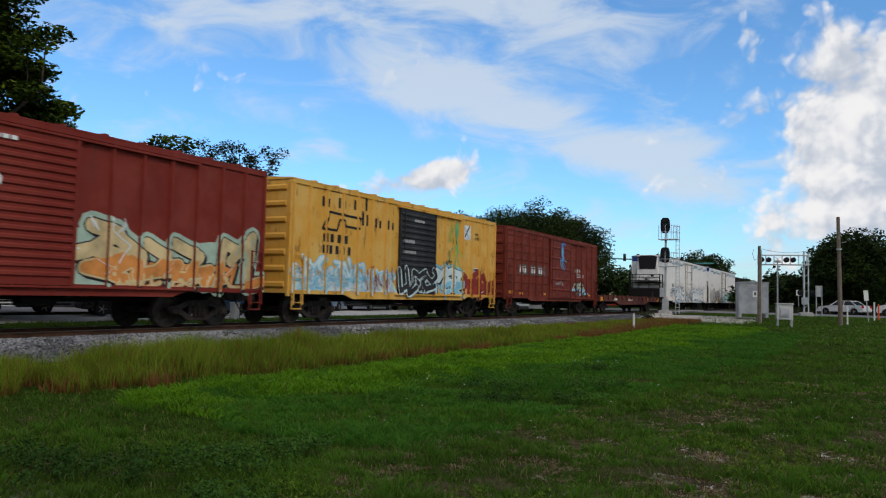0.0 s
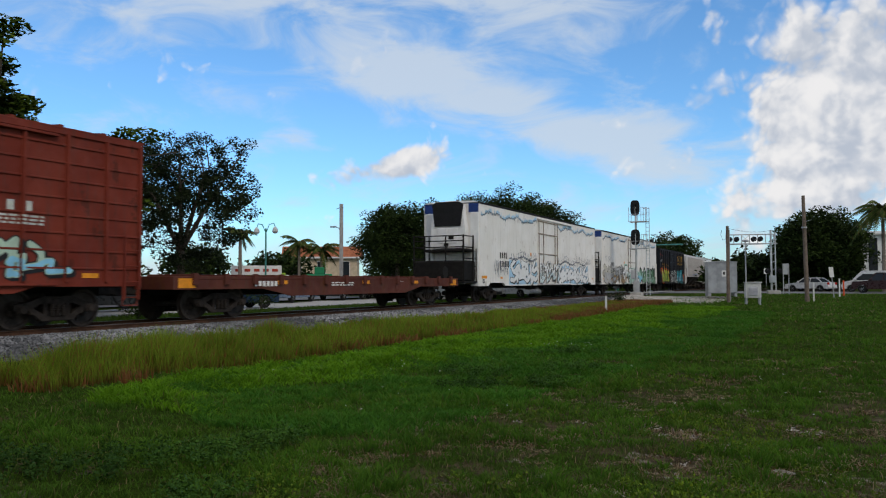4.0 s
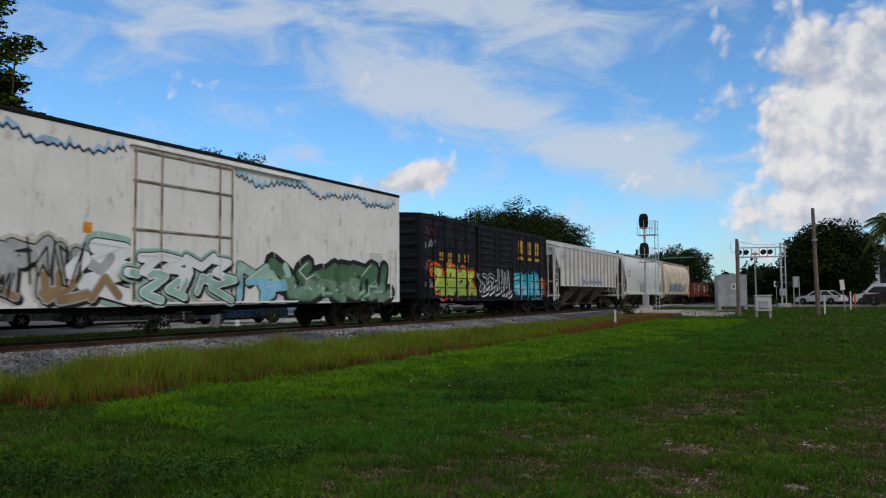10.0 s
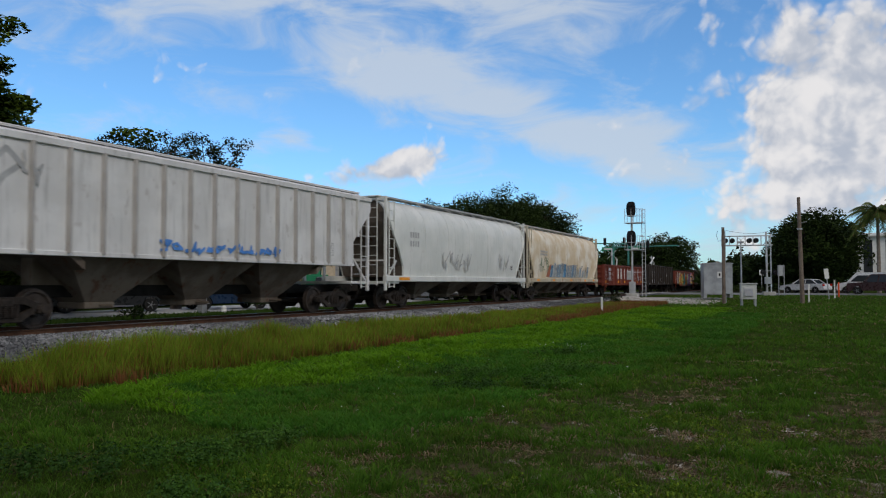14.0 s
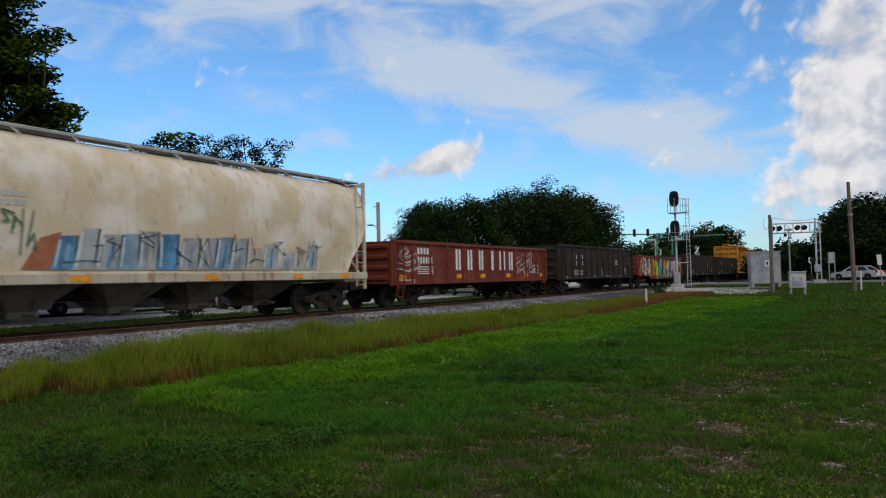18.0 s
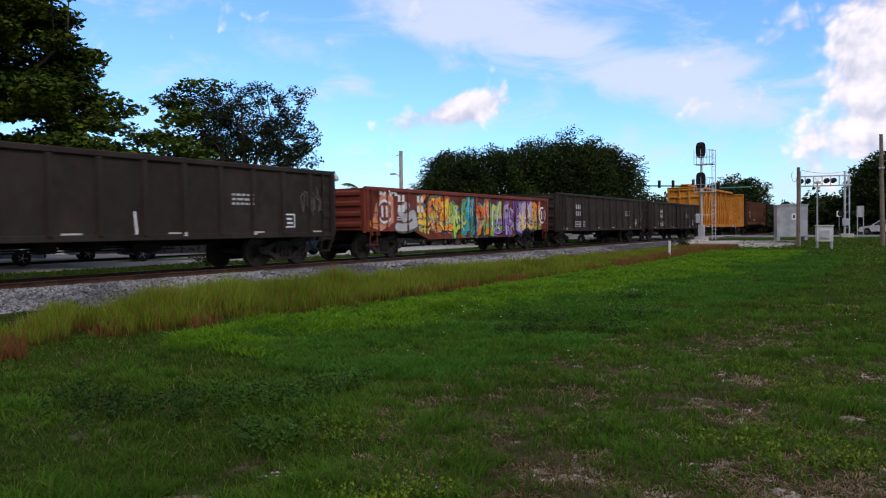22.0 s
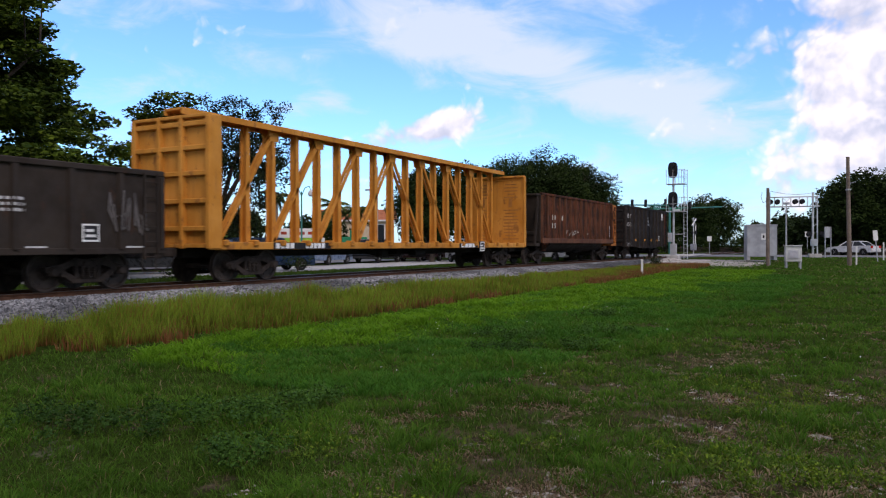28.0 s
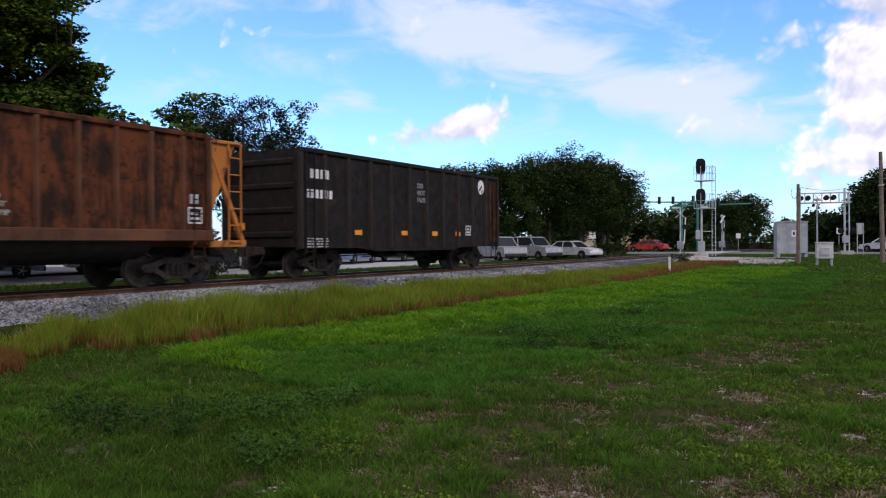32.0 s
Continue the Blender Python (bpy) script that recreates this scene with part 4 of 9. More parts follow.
car, h, mid, sd = boxcar("boxcar", "near-black ribbed boxcar with yellow lettering and bright graffiti", 119.15, 134.85, NAVY, NAVY, (124.8, 129.5), 4.55, posts=(5, 5), door_ribs=10, split=True, lines_in=8)
for i in range(4):
    u = 120.9 + i * 0.85 - mid
    sd.decal("lettering", [rect(u, u + 0.12, 2.62, 2.98), rect(u + 0.22, u + 0.34, 2.62, 2.98)], GOLD, car, lift=0.008)
for i in range(3):
    u = 130.5 + i * 1.3 - mid
    sd.decal("lettering", [rect(u - 0.05, u + 0.18, 3.36, 4.08), rect(u + 0.32, u + 0.55, 3.36, 4.08)], GOLD, car, lift=0.008)
    sd.decal("lettering_bar", [rect(u - 0.10, u + 0.62, 3.02, 3.22)], GOLD, car, lift=0.008)
YG = plain("yellow green spray", (0.46, 0.55, 0.06), 0.6, 0, 0.25, 2.0)
RED_SPRAY = plain("red orange spray", (0.72, 0.12, 0.02), 0.6, 0, 0.25, 2.0)
CYAN = plain("cyan spray", (0.03, 0.46, 0.56), 0.6, 0, 0.2, 2.0)
graffiti(sd, car, 120.6 - mid, 124.3 - mid, 1.02, 2.45, 4, YG, BLACK, 46, LIME, RED_SPRAY, 0.46)
dl = Side([(0.9, HALF + 0.115), (4.4, HALF + 0.115)], (), (-h, h))
graffiti(dl, car, 124.9 - mid, 128.9 - mid, 1.0, 2.35, 5, NAVY, WHITE, 42, None, None, 0.2)
graffiti(sd, car, 129.6 - mid, 133.5 - mid, 0.98, 2.25, 4, CYAN, BLACK, 43, SKY_BLUE, CYAN, 0.42)
graffiti(sd, car, 133.3 - mid, 134.5 - mid, 1.15, 1.95, 1, RED_SPRAY, CYAN, 44, None, None, 0.5)
for i, z in enumerate((1.3, 2.1, 3.0, 3.6)):
    scribble(sd, car, 119.45 - mid, 120.3 - mid, z, z + 0.5, (GREY, RED_SPRAY, GREY, WINE)[i], 16 + i, 3, 0.03)
tape(sd, car, (128.6 - mid, 133.9 - mid), 1.9, 0.4, 0.2)

# flat car
FLAT_RED = paint("flat car red", (0.085, 0.024, 0.016), (0.12, 0.036, 0.024), 0.5, 0.5)
car, h, mid = start_car("flat_car", "empty rusty red flat car with stake pockets", 51.54, 69.12)
running_gear(car, h, 2.2)
part("deck", Mesh().box(-1.45, 1.45, -h, h, 1.13, 1.22, 0.01), FLAT_RED, car)
for s in (-1, 1):
    sill = Mesh().slab([(-h, 1.13), (-h, 0.86), (-h + 3.6, 0.86), (-h + 5.0, 0.62), (h - 5.0, 0.62), (h - 3.6, 0.86), (h, 0.86), (h, 1.13)], 0, *sorted((s * 1.40, s * 1.47)))
    part("side_sill", sill, FLAT_RED, car)
    part("end_sill", Mesh().box(-1.5, 1.5, *sorted((s * h, s * (h + 0.08))), 0.86, 1.22, 0.01), FLAT_RED, car)
pocket = Mesh().box(0, 0.09, -0.09, 0.09, 0.98, 1.30, 0.01).data("stake_pocket", FLAT_RED)
for i in range(14):
    y = -h + 0.7 + (2 * h - 1.4) * i / 13
    part("stake_pocket", pocket, None, car, at=(1.47, y, 0))
    part("stake_pocket", pocket, None, car, at=pose(-1.47, y, 0, 0, 0, 180))
sd = Side([(0.6, 1.475), (1.3, 1.475)], (), (-h, h))
for y in (-h + 0.1, h - 0.75):
    sd.decal("reflective_tape", [rect(y, y + 0.65, 0.90, 1.16)], AMBER, car, lift=0.006)
tape(sd, car, (-4.5, 0.5, 4.4), 0.99, 0.5, 0.12)
bars(sd, car, -5.6, 0.93, 6, 0.13, 0.16, 0.06, WHITE)
small_print(sd, car, -1.5, 0.93, 2, 1.4, WHITE, 6)
sd.decal("data_plate", [rect(3.0, 4.0, 0.72, 1.08)], FLAT_RED, car, lift=0.012)
label_box(sd, car, 3.3, 0.76, 0.34)
strap = Mesh().box(-0.9, 0.9, -0.08, 0.08, 1.22, 1.29, 0.01).data("tie_down_rail", FLAT_RED)
for i in range(9):
    part("tie_down_rail", strap, None, car, at=(0, -h + 1.4 + i * 1.8, 0))
part("brake_wheel", Mesh().lathe([(0.0, 0.28), (0.03, 0.28)], 16, 0, (1.0, h - 0.3, 1.5)).rod((0.98, h - 0.3, 1.2), (0.98, h - 0.3, 1.5), 0.02), DARK, car)

# white refrigerator cars
REEFER = paint("white refrigerator paint", (0.80, 0.77, 0.72), (0.86, 0.83, 0.79), 0.20, 0.26, 0.5, (0.22, 0.12, 0.06), (0.30, 0.28, 0.24))
UNIT = plain("white cooling unit", (0.78, 0.78, 0.77), 0.5, 0, 0.1, 2.0)
GRILL = plain("black grille", (0.012, 0.012, 0.013), 0.6, 0, 0.3, 20.0)
NAVY_TRIM = plain("dark blue trim", (0.02, 0.05, 0.20), 0.5, 0, 0.2, 2.0)
SPRAY_LINE = plain("dark blue line spray", (0.03, 0.05, 0.09), 0.6, 0, 0.3, 2.0)
DOOR_IRON = paint("rusty white door iron", (0.26, 0.21, 0.16), (0.40, 0.35, 0.29), 0.7, 0.6, 0.7, (0.10, 0.05, 0.025))
MINT = plain("mint spray", (0.32, 0.50, 0.42), 0.6, 0, 0.25, 2.0)
BRONZE = plain("bronze spray", (0.30, 0.20, 0.10), 0.6, 0, 0.25, 2.0)
FROST_BLUE = plain("frost blue spray", (0.36, 0.55, 0.70), 0.6, 0, 0.25, 2.0)
PALE_TAN = plain("pale tan spray", (0.50, 0.47, 0.40), 0.6, 0, 0.25, 2.0)
LILAC_PALE = plain("pale lilac spray", (0.56, 0.48, 0.54), 0.6, 0, 0.2, 2.0)
SAGE = plain("sage green spray", (0.17, 0.27, 0.18), 0.6, 0, 0.3, 2.0)
DEEP_GREEN = plain("deep green spray", (0.07, 0.16, 0.08), 0.6, 0, 0.3, 2.0)


def frost(side, car, pts, r):
    """A jagged dark line under the eave with pale blue spray above it."""
    polys, lift = [], 0.2
    for (y0, z0), (y1, z1) in zip(pts, pts[1:]):
        n = r.uniform(0.03, 0.24)
        polys.append([(y0, z0), (y1, z1), (y1, z1 + n), (y0, z0 + lift)])
        lift = n
    side.decal("sprayed_frost", polys, FROST_BLUE, car, "jagged pale blue spray")
    side.decal("sprayed_line", stroke(pts, 0.045), SPRAY_LINE, car, lift=0.012)


def thorns(side, car, y0, y1, z, mat, seed):
    """A jagged outline over a piece."""
    r = random.Random(seed)
    pts, y = [], y0
    while y < y1:
        pts.append((y, z + 0.10 * math.sin(2.3 * y) + (r.uniform(0.06, 0.14) if len(pts) % 2 else 0.0)))
        y += r.uniform(0.12, 0.26)
    spikes = []
    for p in pts[1::2]:
        lean = r.uniform(-0.16, 0.16)
        spikes += stroke([p, (p[0] + lean * 0.4, p[1] + 0.14), (p[0] + lean, p[1] + r.uniform(0.22, 0.40))], 0.03)
        if r.random() < 0.5:
            spikes += stroke([(p[0] + lean * 0.4, p[1] + 0.14), (p[0] - lean, p[1] + 0.26)], 0.025)
    side.decal("sprayed_line", stroke(pts, 0.055), mat, car, lift=0.036)
    side.decal("sprayed_spikes", spikes, mat, car, lift=0.037)


def reefer(u0, u1, doors, label):
    car, h, mid = start_car("refrigerator_car", label, u0, u1)
    bottom, top = 0.84, 5.10
    running_gear(car, h, 2.2)
    d0, d1 = doors[0] - mid, doors[1] - mid
    for s in (1, -1):
        w = Mesh()
        # the side dips low between the trucks and is cut away over them
        outline = [(-h, bottom), (-h, top - 0.12), (h, top - 0.12), (h, bottom), (h - 1.1, bottom), (h - 1.4, bottom + 0.16), (h - 3.2, bottom + 0.16), (h - 3.5, bottom), (-h + 3.5, bottom), (-h + 3.2, bottom + 0.16), (-h + 1.4, bottom + 0.16), (-h + 1.1, bottom)]
        w.slab(outline, 0, *sorted((s * (HALF - 0.12), s * HALF)))
        part("side_wall", w, REEFER, car)
        part("eave", Mesh().box(*sorted((s * (HALF - 0.1), s * (HALF + 0.03))), -h, h, top - 0.13, top - 0.03, 0.015), DARK, car, "black roof edge")
    part("roof", Mesh().slab([(-HALF, top - 0.05), (HALF, top - 0.05), (HALF * 0.8, top + 0.03), (0, top + 0.07), (-HALF * 0.8, top + 0.03)], 1, -h, h), UNIT, car)
    part("floor_frame", Mesh().box(-HALF + 0.1, HALF - 0.1, -h, h, bottom + 0.16, bottom + 0.3), DARK, car)
    seam = Mesh().box(0, 0.006, -0.012, 0.012, bottom + 0.2, top - 0.15).data("panel_seam", REEFER)
    k = 17
    for i in range(1, k):
        y = -h + 2 * h * i / k
        if not d0 - 0.1 < y < d1 + 0.1:
            part("panel_seam", seam, None, car, at=(HALF, y, 0))
    dm = Mesh().box(HALF + 0.005, HALF + 0.05, d0, d1, bottom + 0.12, top - 0.30, 0.01)
    door = part("door", dm, REEFER, car)
    rod_m = Mesh().rod((HALF + 0.09, 0, bottom + 0.15), (HALF + 0.09, 0, top - 0.35), 0.026).data("lock_rod", DOOR_IRON)
    for y in (d0 + 0.06, d0 + 0.9, d1 - 0.55, d1 - 0.06):
        part("lock_rod", rod_m, None, door, at=(0, y, 0))
    strip = Mesh().box(HALF + 0.05, HALF + 0.085, d0, d1, -0.03, 0.03, 0.008).data("door_strip", DOOR_IRON)
    for z in (bottom + 1.0, bottom + 1.9, top - 1.15, top - 0.4):
        part("door_strip", strip, None, door, at=(0, 0, z))
    part("door_rail", Mesh().box(HALF + 0.02, HALF + 0.12, d0 - 0.1, d1 + 3.2, top - 0.30, top - 0.24, 0.01), REEFER, car)
    part("door_rail", Mesh().box(HALF + 0.02, HALF + 0.10, d0 - 0.1, d1 + 3.0, bottom + 0.04, bottom + 0.10, 0.01), REEFER, car)
    part("ladder", ladder_mesh(1.9), REEFER, car, at=(HALF + 0.09, h - 0.6, bottom + 0.15))
    for s in (-1, 1):
        part("end_wall", Mesh().box(-HALF + 0.02, HALF - 0.02, *sorted((s * (h - 0.02), s * (h - 0.14))), bottom + 0.1, top - 0.1), REEFER, car)
        part("platform", Mesh().box(-1.4, 1.4, *sorted((s * h, s * (h + 0.35))), 0.98, 1.10, 0.01), DARK, car)
    # cooling unit, platform and rails on the front end
    e = -h
    part("cooling_unit", Mesh().slab([(-0.95, 2.75), (0.95, 2.75), (0.95, 3.7), (0.78, 4.92), (-0.78, 4.92), (-0.95, 3.7)], 1, e - 0.42, e - 0.02), UNIT, car, "white cooling unit on the end wall")
    part("grille", Mesh().slab([(-0.72, 3.85), (0.72, 3.85), (0.86, 4.95), (0.6, 5.08), (-0.6, 5.08), (-0.86, 4.95)], 1, e - 0.47, e - 0.40), GRILL, car, "black radiator grille")
    for x in (-0.55, 0.03):
        part("unit_door", Mesh().box(x, x + 0.52, e - 0.46, e - 0.42, 3.0, 3.75, 0.02), UNIT, car)
    for x0, x1 in ((0.98, 1.50), (-1.50, -0.98)):
        part("corner_trim", Mesh().box(x0, x1, e - 0.04, e + 0.0, 4.55, 5.0), NAVY_TRIM, car, "dark blue corner patch")
        part("corner_post", Mesh().box(x0 + 0.1, x1 + 0.02 * (x1 > 0), e - 0.06, e + 0.1, bottom, 4.55, 0.02), UNIT, car)
    part("fuel_tank", Mesh().box(-1.35, 1.35, e - 1.55, e - 0.05, 1.08, 2.1, 0.08), DARK, car, "black tank under the cooling unit")
    part("unit_platform", Mesh().box(-1.45, 1.45, e - 1.6, e, 1.0, 1.10, 0.01).box(-1.2, 1.2, e - 0.75, e, 2.55, 2.68, 0.02), DARK, car)
    runs = []
    for x in (-1.35, 1.35):
        runs += [("railing_post", (x, y, 1.08), (x, y, 3.35), 0.045) for y in (e - 1.5, e - 0.35)]
        runs += [("railing_tube", (x, e - 1.5, z), (x, e - 0.35, z), 0.03) for z in (2.2, 2.75, 3.3)]
    runs += [("railing_tube", (-1.35, e - 1.5, z), (1.35, e - 1.5, z), 0.03) for z in (2.75, 3.05, 3.3)]
    runs += [("railing_post", (x, e - 1.5, 2.1), (x, e - 1.5, 3.3), 0.03) for x in (-0.5, 0.4)]
    for nm, p, q, rr in runs:
        part(nm, Mesh().rod(p, q, rr), DARK, car)
    part("end_ladder", ladder_mesh(1.7), DARK, car, at=pose(1.42, e - 0.35, 1.0, 0, 0, 0))
    part("lamp_box", Mesh().box(0.55, 0.8, e - 1.52, e - 1.42, 3.12, 3.3, 0.01), DARK, car)
    part("vent_box", Mesh().box(-0.2, 0.05, e - 0.5, e - 0.44, 2.86, 3.0, 0.01), DARK, car)
    side = Side([(bottom, HALF), (top, HALF)], (), (-h, h))
    r = random.Random(int(u0))
    # dripping blue line under the eave
    pts, y = [], -h + 0.2
    while y < h - 0.3:
        if not d0 - 0.1 < y < d1 + 0.1:
            dip = 0.10 * math.sin(y * 1.9) + 0.06 * math.sin(y * 4.3)
            pts.append((y, top - 0.52 + dip - (0.13 if len(pts) % 2 else 0.0) * r.uniform(0.4, 1.3)))
        elif pts:
            frost(side, car, pts, r)
            pts = []
        y += r.uniform(0.08, 0.17)
    frost(side, car, pts, r)
    bars(side, car, 74.35 - 71.65 - h, 2.30, 4, 0.20, 0.32, 0.08, BLACK, slot=0.45)
    bars(side, car, 74.35 - 71.65 - h, 1.85, 6, 0.17, 0.32, 0.07, BLACK, slot=0.45)
    side.decal("reflective_tape", [rect(-h + 0.25, -h + 0.95, 1.22, 1.36)], AMBER, car)
    label_box(side, car, -h + 0.35, 0.98, 0.26)
    tape(side, car, (-h + 2.75, -h + 5.2, -h + 9.2, h - 6.2, h - 3.4, h - 0.9), 1.22, 0.34, 0.1)
    small_print(side, car, d0 + 0.35, top - 0.95, 4, 0.9, GREY, 8)
    small_print(side, car, h - 2.2, 2.3, 5, 0.9, GREY, 9)
    return car, h, mid, side


car, h, mid, sd = reefer(71.65, 93.47, (80.4, 84.1), "white refrigerator car with black outlined graffiti and cooling unit")
band(sd, car, 75.7 - mid, 80.3 - mid, 0.9, 2.3, FROST_BLUE, 50, 0.3, 0.2)
graffiti(sd, car, 76.0 - mid, 80.3 - mid, 0.92, 2.25, 5, UNIT, BLACK, 51, UNIT, None, 0.36)
thorns(sd, car, 75.7 - mid, 80.3 - mid, 2.32, SPRAY_LINE, 56)
dl = Side([(0.8, HALF + 0.09), (4.9, HALF + 0.09)], (), (-h, h))
graffiti(dl, car, 80.5 - mid, 84.0 - mid, 0.98, 2.3, 5, UNIT, BLACK, 52, PALE, None, 0.26)
band(sd, car, 84.3 - mid, 91.4 - mid, 0.9, 2.25, FROST_BLUE, 57, 0.3, 0.25)
graffiti(sd, car, 84.5 - mid, 91.2 - mid, 0.92, 2.15, 8, UNIT, BLACK, 53, UNIT, None, 0.34)
thorns(sd, car, 84.3 - mid, 91.3 - mid, 2.25, SPRAY_LINE, 58)
scribble(sd, car, 73.4 - mid, 75.5 - mid, 1.3, 2.2, SPRAY_LINE, 54, 8, 0.03)
sd.decal("yellow_spot", [rect(79.1 - mid, 79.35 - mid, 2.55, 2.75)], AMBER, car)
car, h, mid, sd = reefer(95.65, 117.4, (104.25, 107.8), "white refrigerator car covered in green and bronze graffiti")
graffiti(sd, car, 96.2 - mid, 99.6 - mid, 0.95, 2.45, 3, PALE_TAN, BLACK, 61, GREY, None, 0.36)
graffiti(sd, car, 99.3 - mid, 103.6 - mid, 0.95, 2.3, 5, GREY, BLACK, 62, BRONZE, PALE_TAN, 0.34)
scribble(sd, car, 99.0 - mid, 103.0 - mid, 1.0, 2.4, BLACK, 68, 9, 0.04)
graffiti(sd, car, 102.8 - mid, 104.2 - mid, 0.98, 2.5, 1, UNIT, BLACK, 63, None, MINT, 0.36)
dl = Side([(0.8, HALF + 0.09), (4.9, HALF + 0.09)], (), (-h, h))
graffiti(dl, car, 104.3 - mid, 107.7 - mid, 0.98, 2.35, 4, UNIT, BLACK, 64, MINT, MINT, 0.34)
graffiti(sd, car, 108.1 - mid, 110.2 - mid, 0.98, 2.1, 2, MINT, BLACK, 65, SKY_BLUE, None, 0.34)
band(sd, car, 109.6 - mid, 116.4 - mid, 0.9, 2.1, LILAC_PALE, 69, 0.4, 0.3)
graffiti(sd, car, 109.8 - mid, 116.4 - mid, 0.92, 2.25, 6, DEEP_GREEN, BLACK, 66, SAGE, BLACK, 0.40)
graffiti(sd, car, 110.2 - mid, 116.0 - mid, 1.0, 1.9, 7, SAGE, DEEP_GREEN, 70, MINT, None, 0.20)
scribble(sd, car, 96.3 - mid, 98.4 - mid, 2.6, 3.2, GREY, 67, 5, 0.035)
sd.decal("yellow_spot", [rect(102.9 - mid, 103.15 - mid, 2.55, 2.8)], AMBER, car)


# ---- hopper cars ----
def funnel(y0, y1, z0, z1, half=1.25, gate=0.35):
    """An upside-down pyramid under a hopper."""
    m, c = Mesh(), (y0 + y1) / 2
    top = [(-half, y0), (half, y0), (half, y1), (-half, y1)]
    low = [(-0.45, c - gate), (0.45, c - gate), (0.45, c + gate), (-0.45, c + gate)]
    for i in range(4):
        j = (i + 1) % 4
        m.quad((*top[i], z1), (*low[i], z0), (*low[j], z0), (*top[j], z1))
    m.box(-0.5, 0.5, c - gate - 0.05, c + gate + 0.05, z0 - 0.14, z0 + 0.02, 0.02)
    m.rod((0.5, c, z0 - 0.06), (0.95, c, z0 - 0.06), 0.035)
    return m


def end_cage(car, h, s, top, mat, inset=1.2):
    """Platform, corner posts, ladder and braces at the end of a hopper."""
    e = s * h
    part("platform", Mesh().box(-1.45, 1.45, *sorted((e, s * (h - inset))), 1.02, 1.12, 0.01), mat, car)
    cage = Mesh()
    for x in (-1.45, 1.45):
        cage.box(x - 0.05, x + 0.05, *sorted((e, s * (h - 0.12))), 0.75, top, 0.01)
    cage.beam((-1.45, s * (h - 0.06), top - 0.1), (1.45, s * (h - 0.06), top - 0.1), 0.1, 0.1)
    cage.beam((-1.45, s * (h - 0.06), 1.95), (1.45, s * (h - 0.06), 1.95), 0.04, 0.06)
    cage.beam((1.40, s * (h - 0.1), 1.1), (1.40, s * (h - 1.0), 1.95), 0.06, 0.06)
    part("end_frame", cage, mat, car)
    part("ladder", ladder_mesh(top - 1.0, 0.4), mat, car, at=(HALF - 0.02, s * (h - 0.42), 0.85))
    part("end_ladder", ladder_mesh(top - 1.0, 0.4), mat, car, at=pose(0.9, s * (h + 0.02), 0.95, 0, 0, 90))


def walkway(car, h, z, mat, rail=True):
    m = Mesh()
    for x in (-0.75, 0.75):
        m.box(x - 0.22, x + 0.22, -h - 0.1, h + 0.1, z, z + 0.04)
    part("roof_walkway", m, mat, car, "grated roof walkway")
    if rail:
        r = Mesh().rod((1.05, -h, z + 0.03), (1.05, h, z + 0.03), 0.018)
        k = int(2 * h / 1.4)
        for i in range(k + 1):
            y = -h + 2 * h * i / k
            r.beam((0.9, y, z + 0.02), (1.30, y, z - 0.22), 0.03, 0.03)
        part("walkway_rail", r, mat, car)


HOPPER = paint("grey hopper paint", (0.58, 0.57, 0.56), (0.68, 0.67, 0.66), 0.14, 0.35, 0.6)
# Rib dirt, plus a darker tone that stands in for missing rib shading.
HOPPER_RIB = paint("grimy shade-toned hopper rib", (0.36, 0.34, 0.32), (0.46, 0.44, 0.42), 0.3, 0.6, 0.65, (0.16, 0.10, 0.07), (0.16, 0.14, 0.12))
UNDER = paint("dusty dark hopper bottom", (0.105, 0.082, 0.064), (0.18, 0.15, 0.12), 0.4, 0.5, 0.85)
car, h, mid = start_car("hopper_car", "grey covered hopper car with ribbed sides and dark bays", 136.65, 152.75)
running_gear(car, h, 1.75, air=False)
low, top = 1.72, 4.22
cut = 1.2
for s in (-1, 1):
    w = Mesh().slab([(-h, 3.75), (-h, top), (h, top), (h, 3.75), (h - cut, 2.55), (h - cut, low), (-h + cut, low), (-h + cut, 2.55)], 0, *sorted((s * (HALF - 0.06), s * HALF)))
    part("side_wall", w, HOPPER, car)
    part("top_chord", Mesh().box(*sorted((s * (HALF - 0.05), s * (HALF + 0.06))), -h, h, top - 0.10, top + 0.06, 0.015), HOPPER, car)
    part("side_sill", Mesh().box(*sorted((s * (HALF - 0.10), s * (HALF + 0.04))), -h + cut, h - cut, low - 0.06, low + 0.05, 0.01), HOPPER, car)
    part("slope_sheet", Mesh().slab([(s * (h - 0.15), 3.9), (s * (h - 0.15), 3.7), (s * (h - 3.4), 1.35), (s * (h - 3.4), 1.55)], 0, -HALF + 0.06, HALF - 0.06), UNDER, car)
    part("end_wall", Mesh().box(-HALF, HALF, *sorted((s * (h - 0.18), s * (h - 0.10))), 3.6, top), HOPPER, car)
    end_cage(car, h, s, 4.2, HOPPER)
ys = [-h + 0.05 + (2 * h - 0.1) * i / 17 for i in range(18)]
ribs(car, ys[2:-2], low, top - 0.08, HOPPER_RIB, 0.11, 0.055)
for y in (ys[1], ys[-2]):
    part("side_post", Mesh().box(HALF, HALF + 0.11, y - 0.05, y + 0.05, 2.75, top - 0.08, 0.01), HOPPER, car)
part("roof", Mesh().slab([(-HALF, top), (HALF, top), (1.0, top + 0.22), (-1.0, top + 0.22)], 1, -h, h), HOPPER, car)
walkway(car, h, top + 0.26, HOPPER)
for i in range(3):
    a = -h + 3.0 + (2 * h - 6.0) * i / 3
    part("hopper_bay", funnel(a, a + (2 * h - 6.0) / 3, 0.55, low, 1.4, 0.4), UNDER, car)
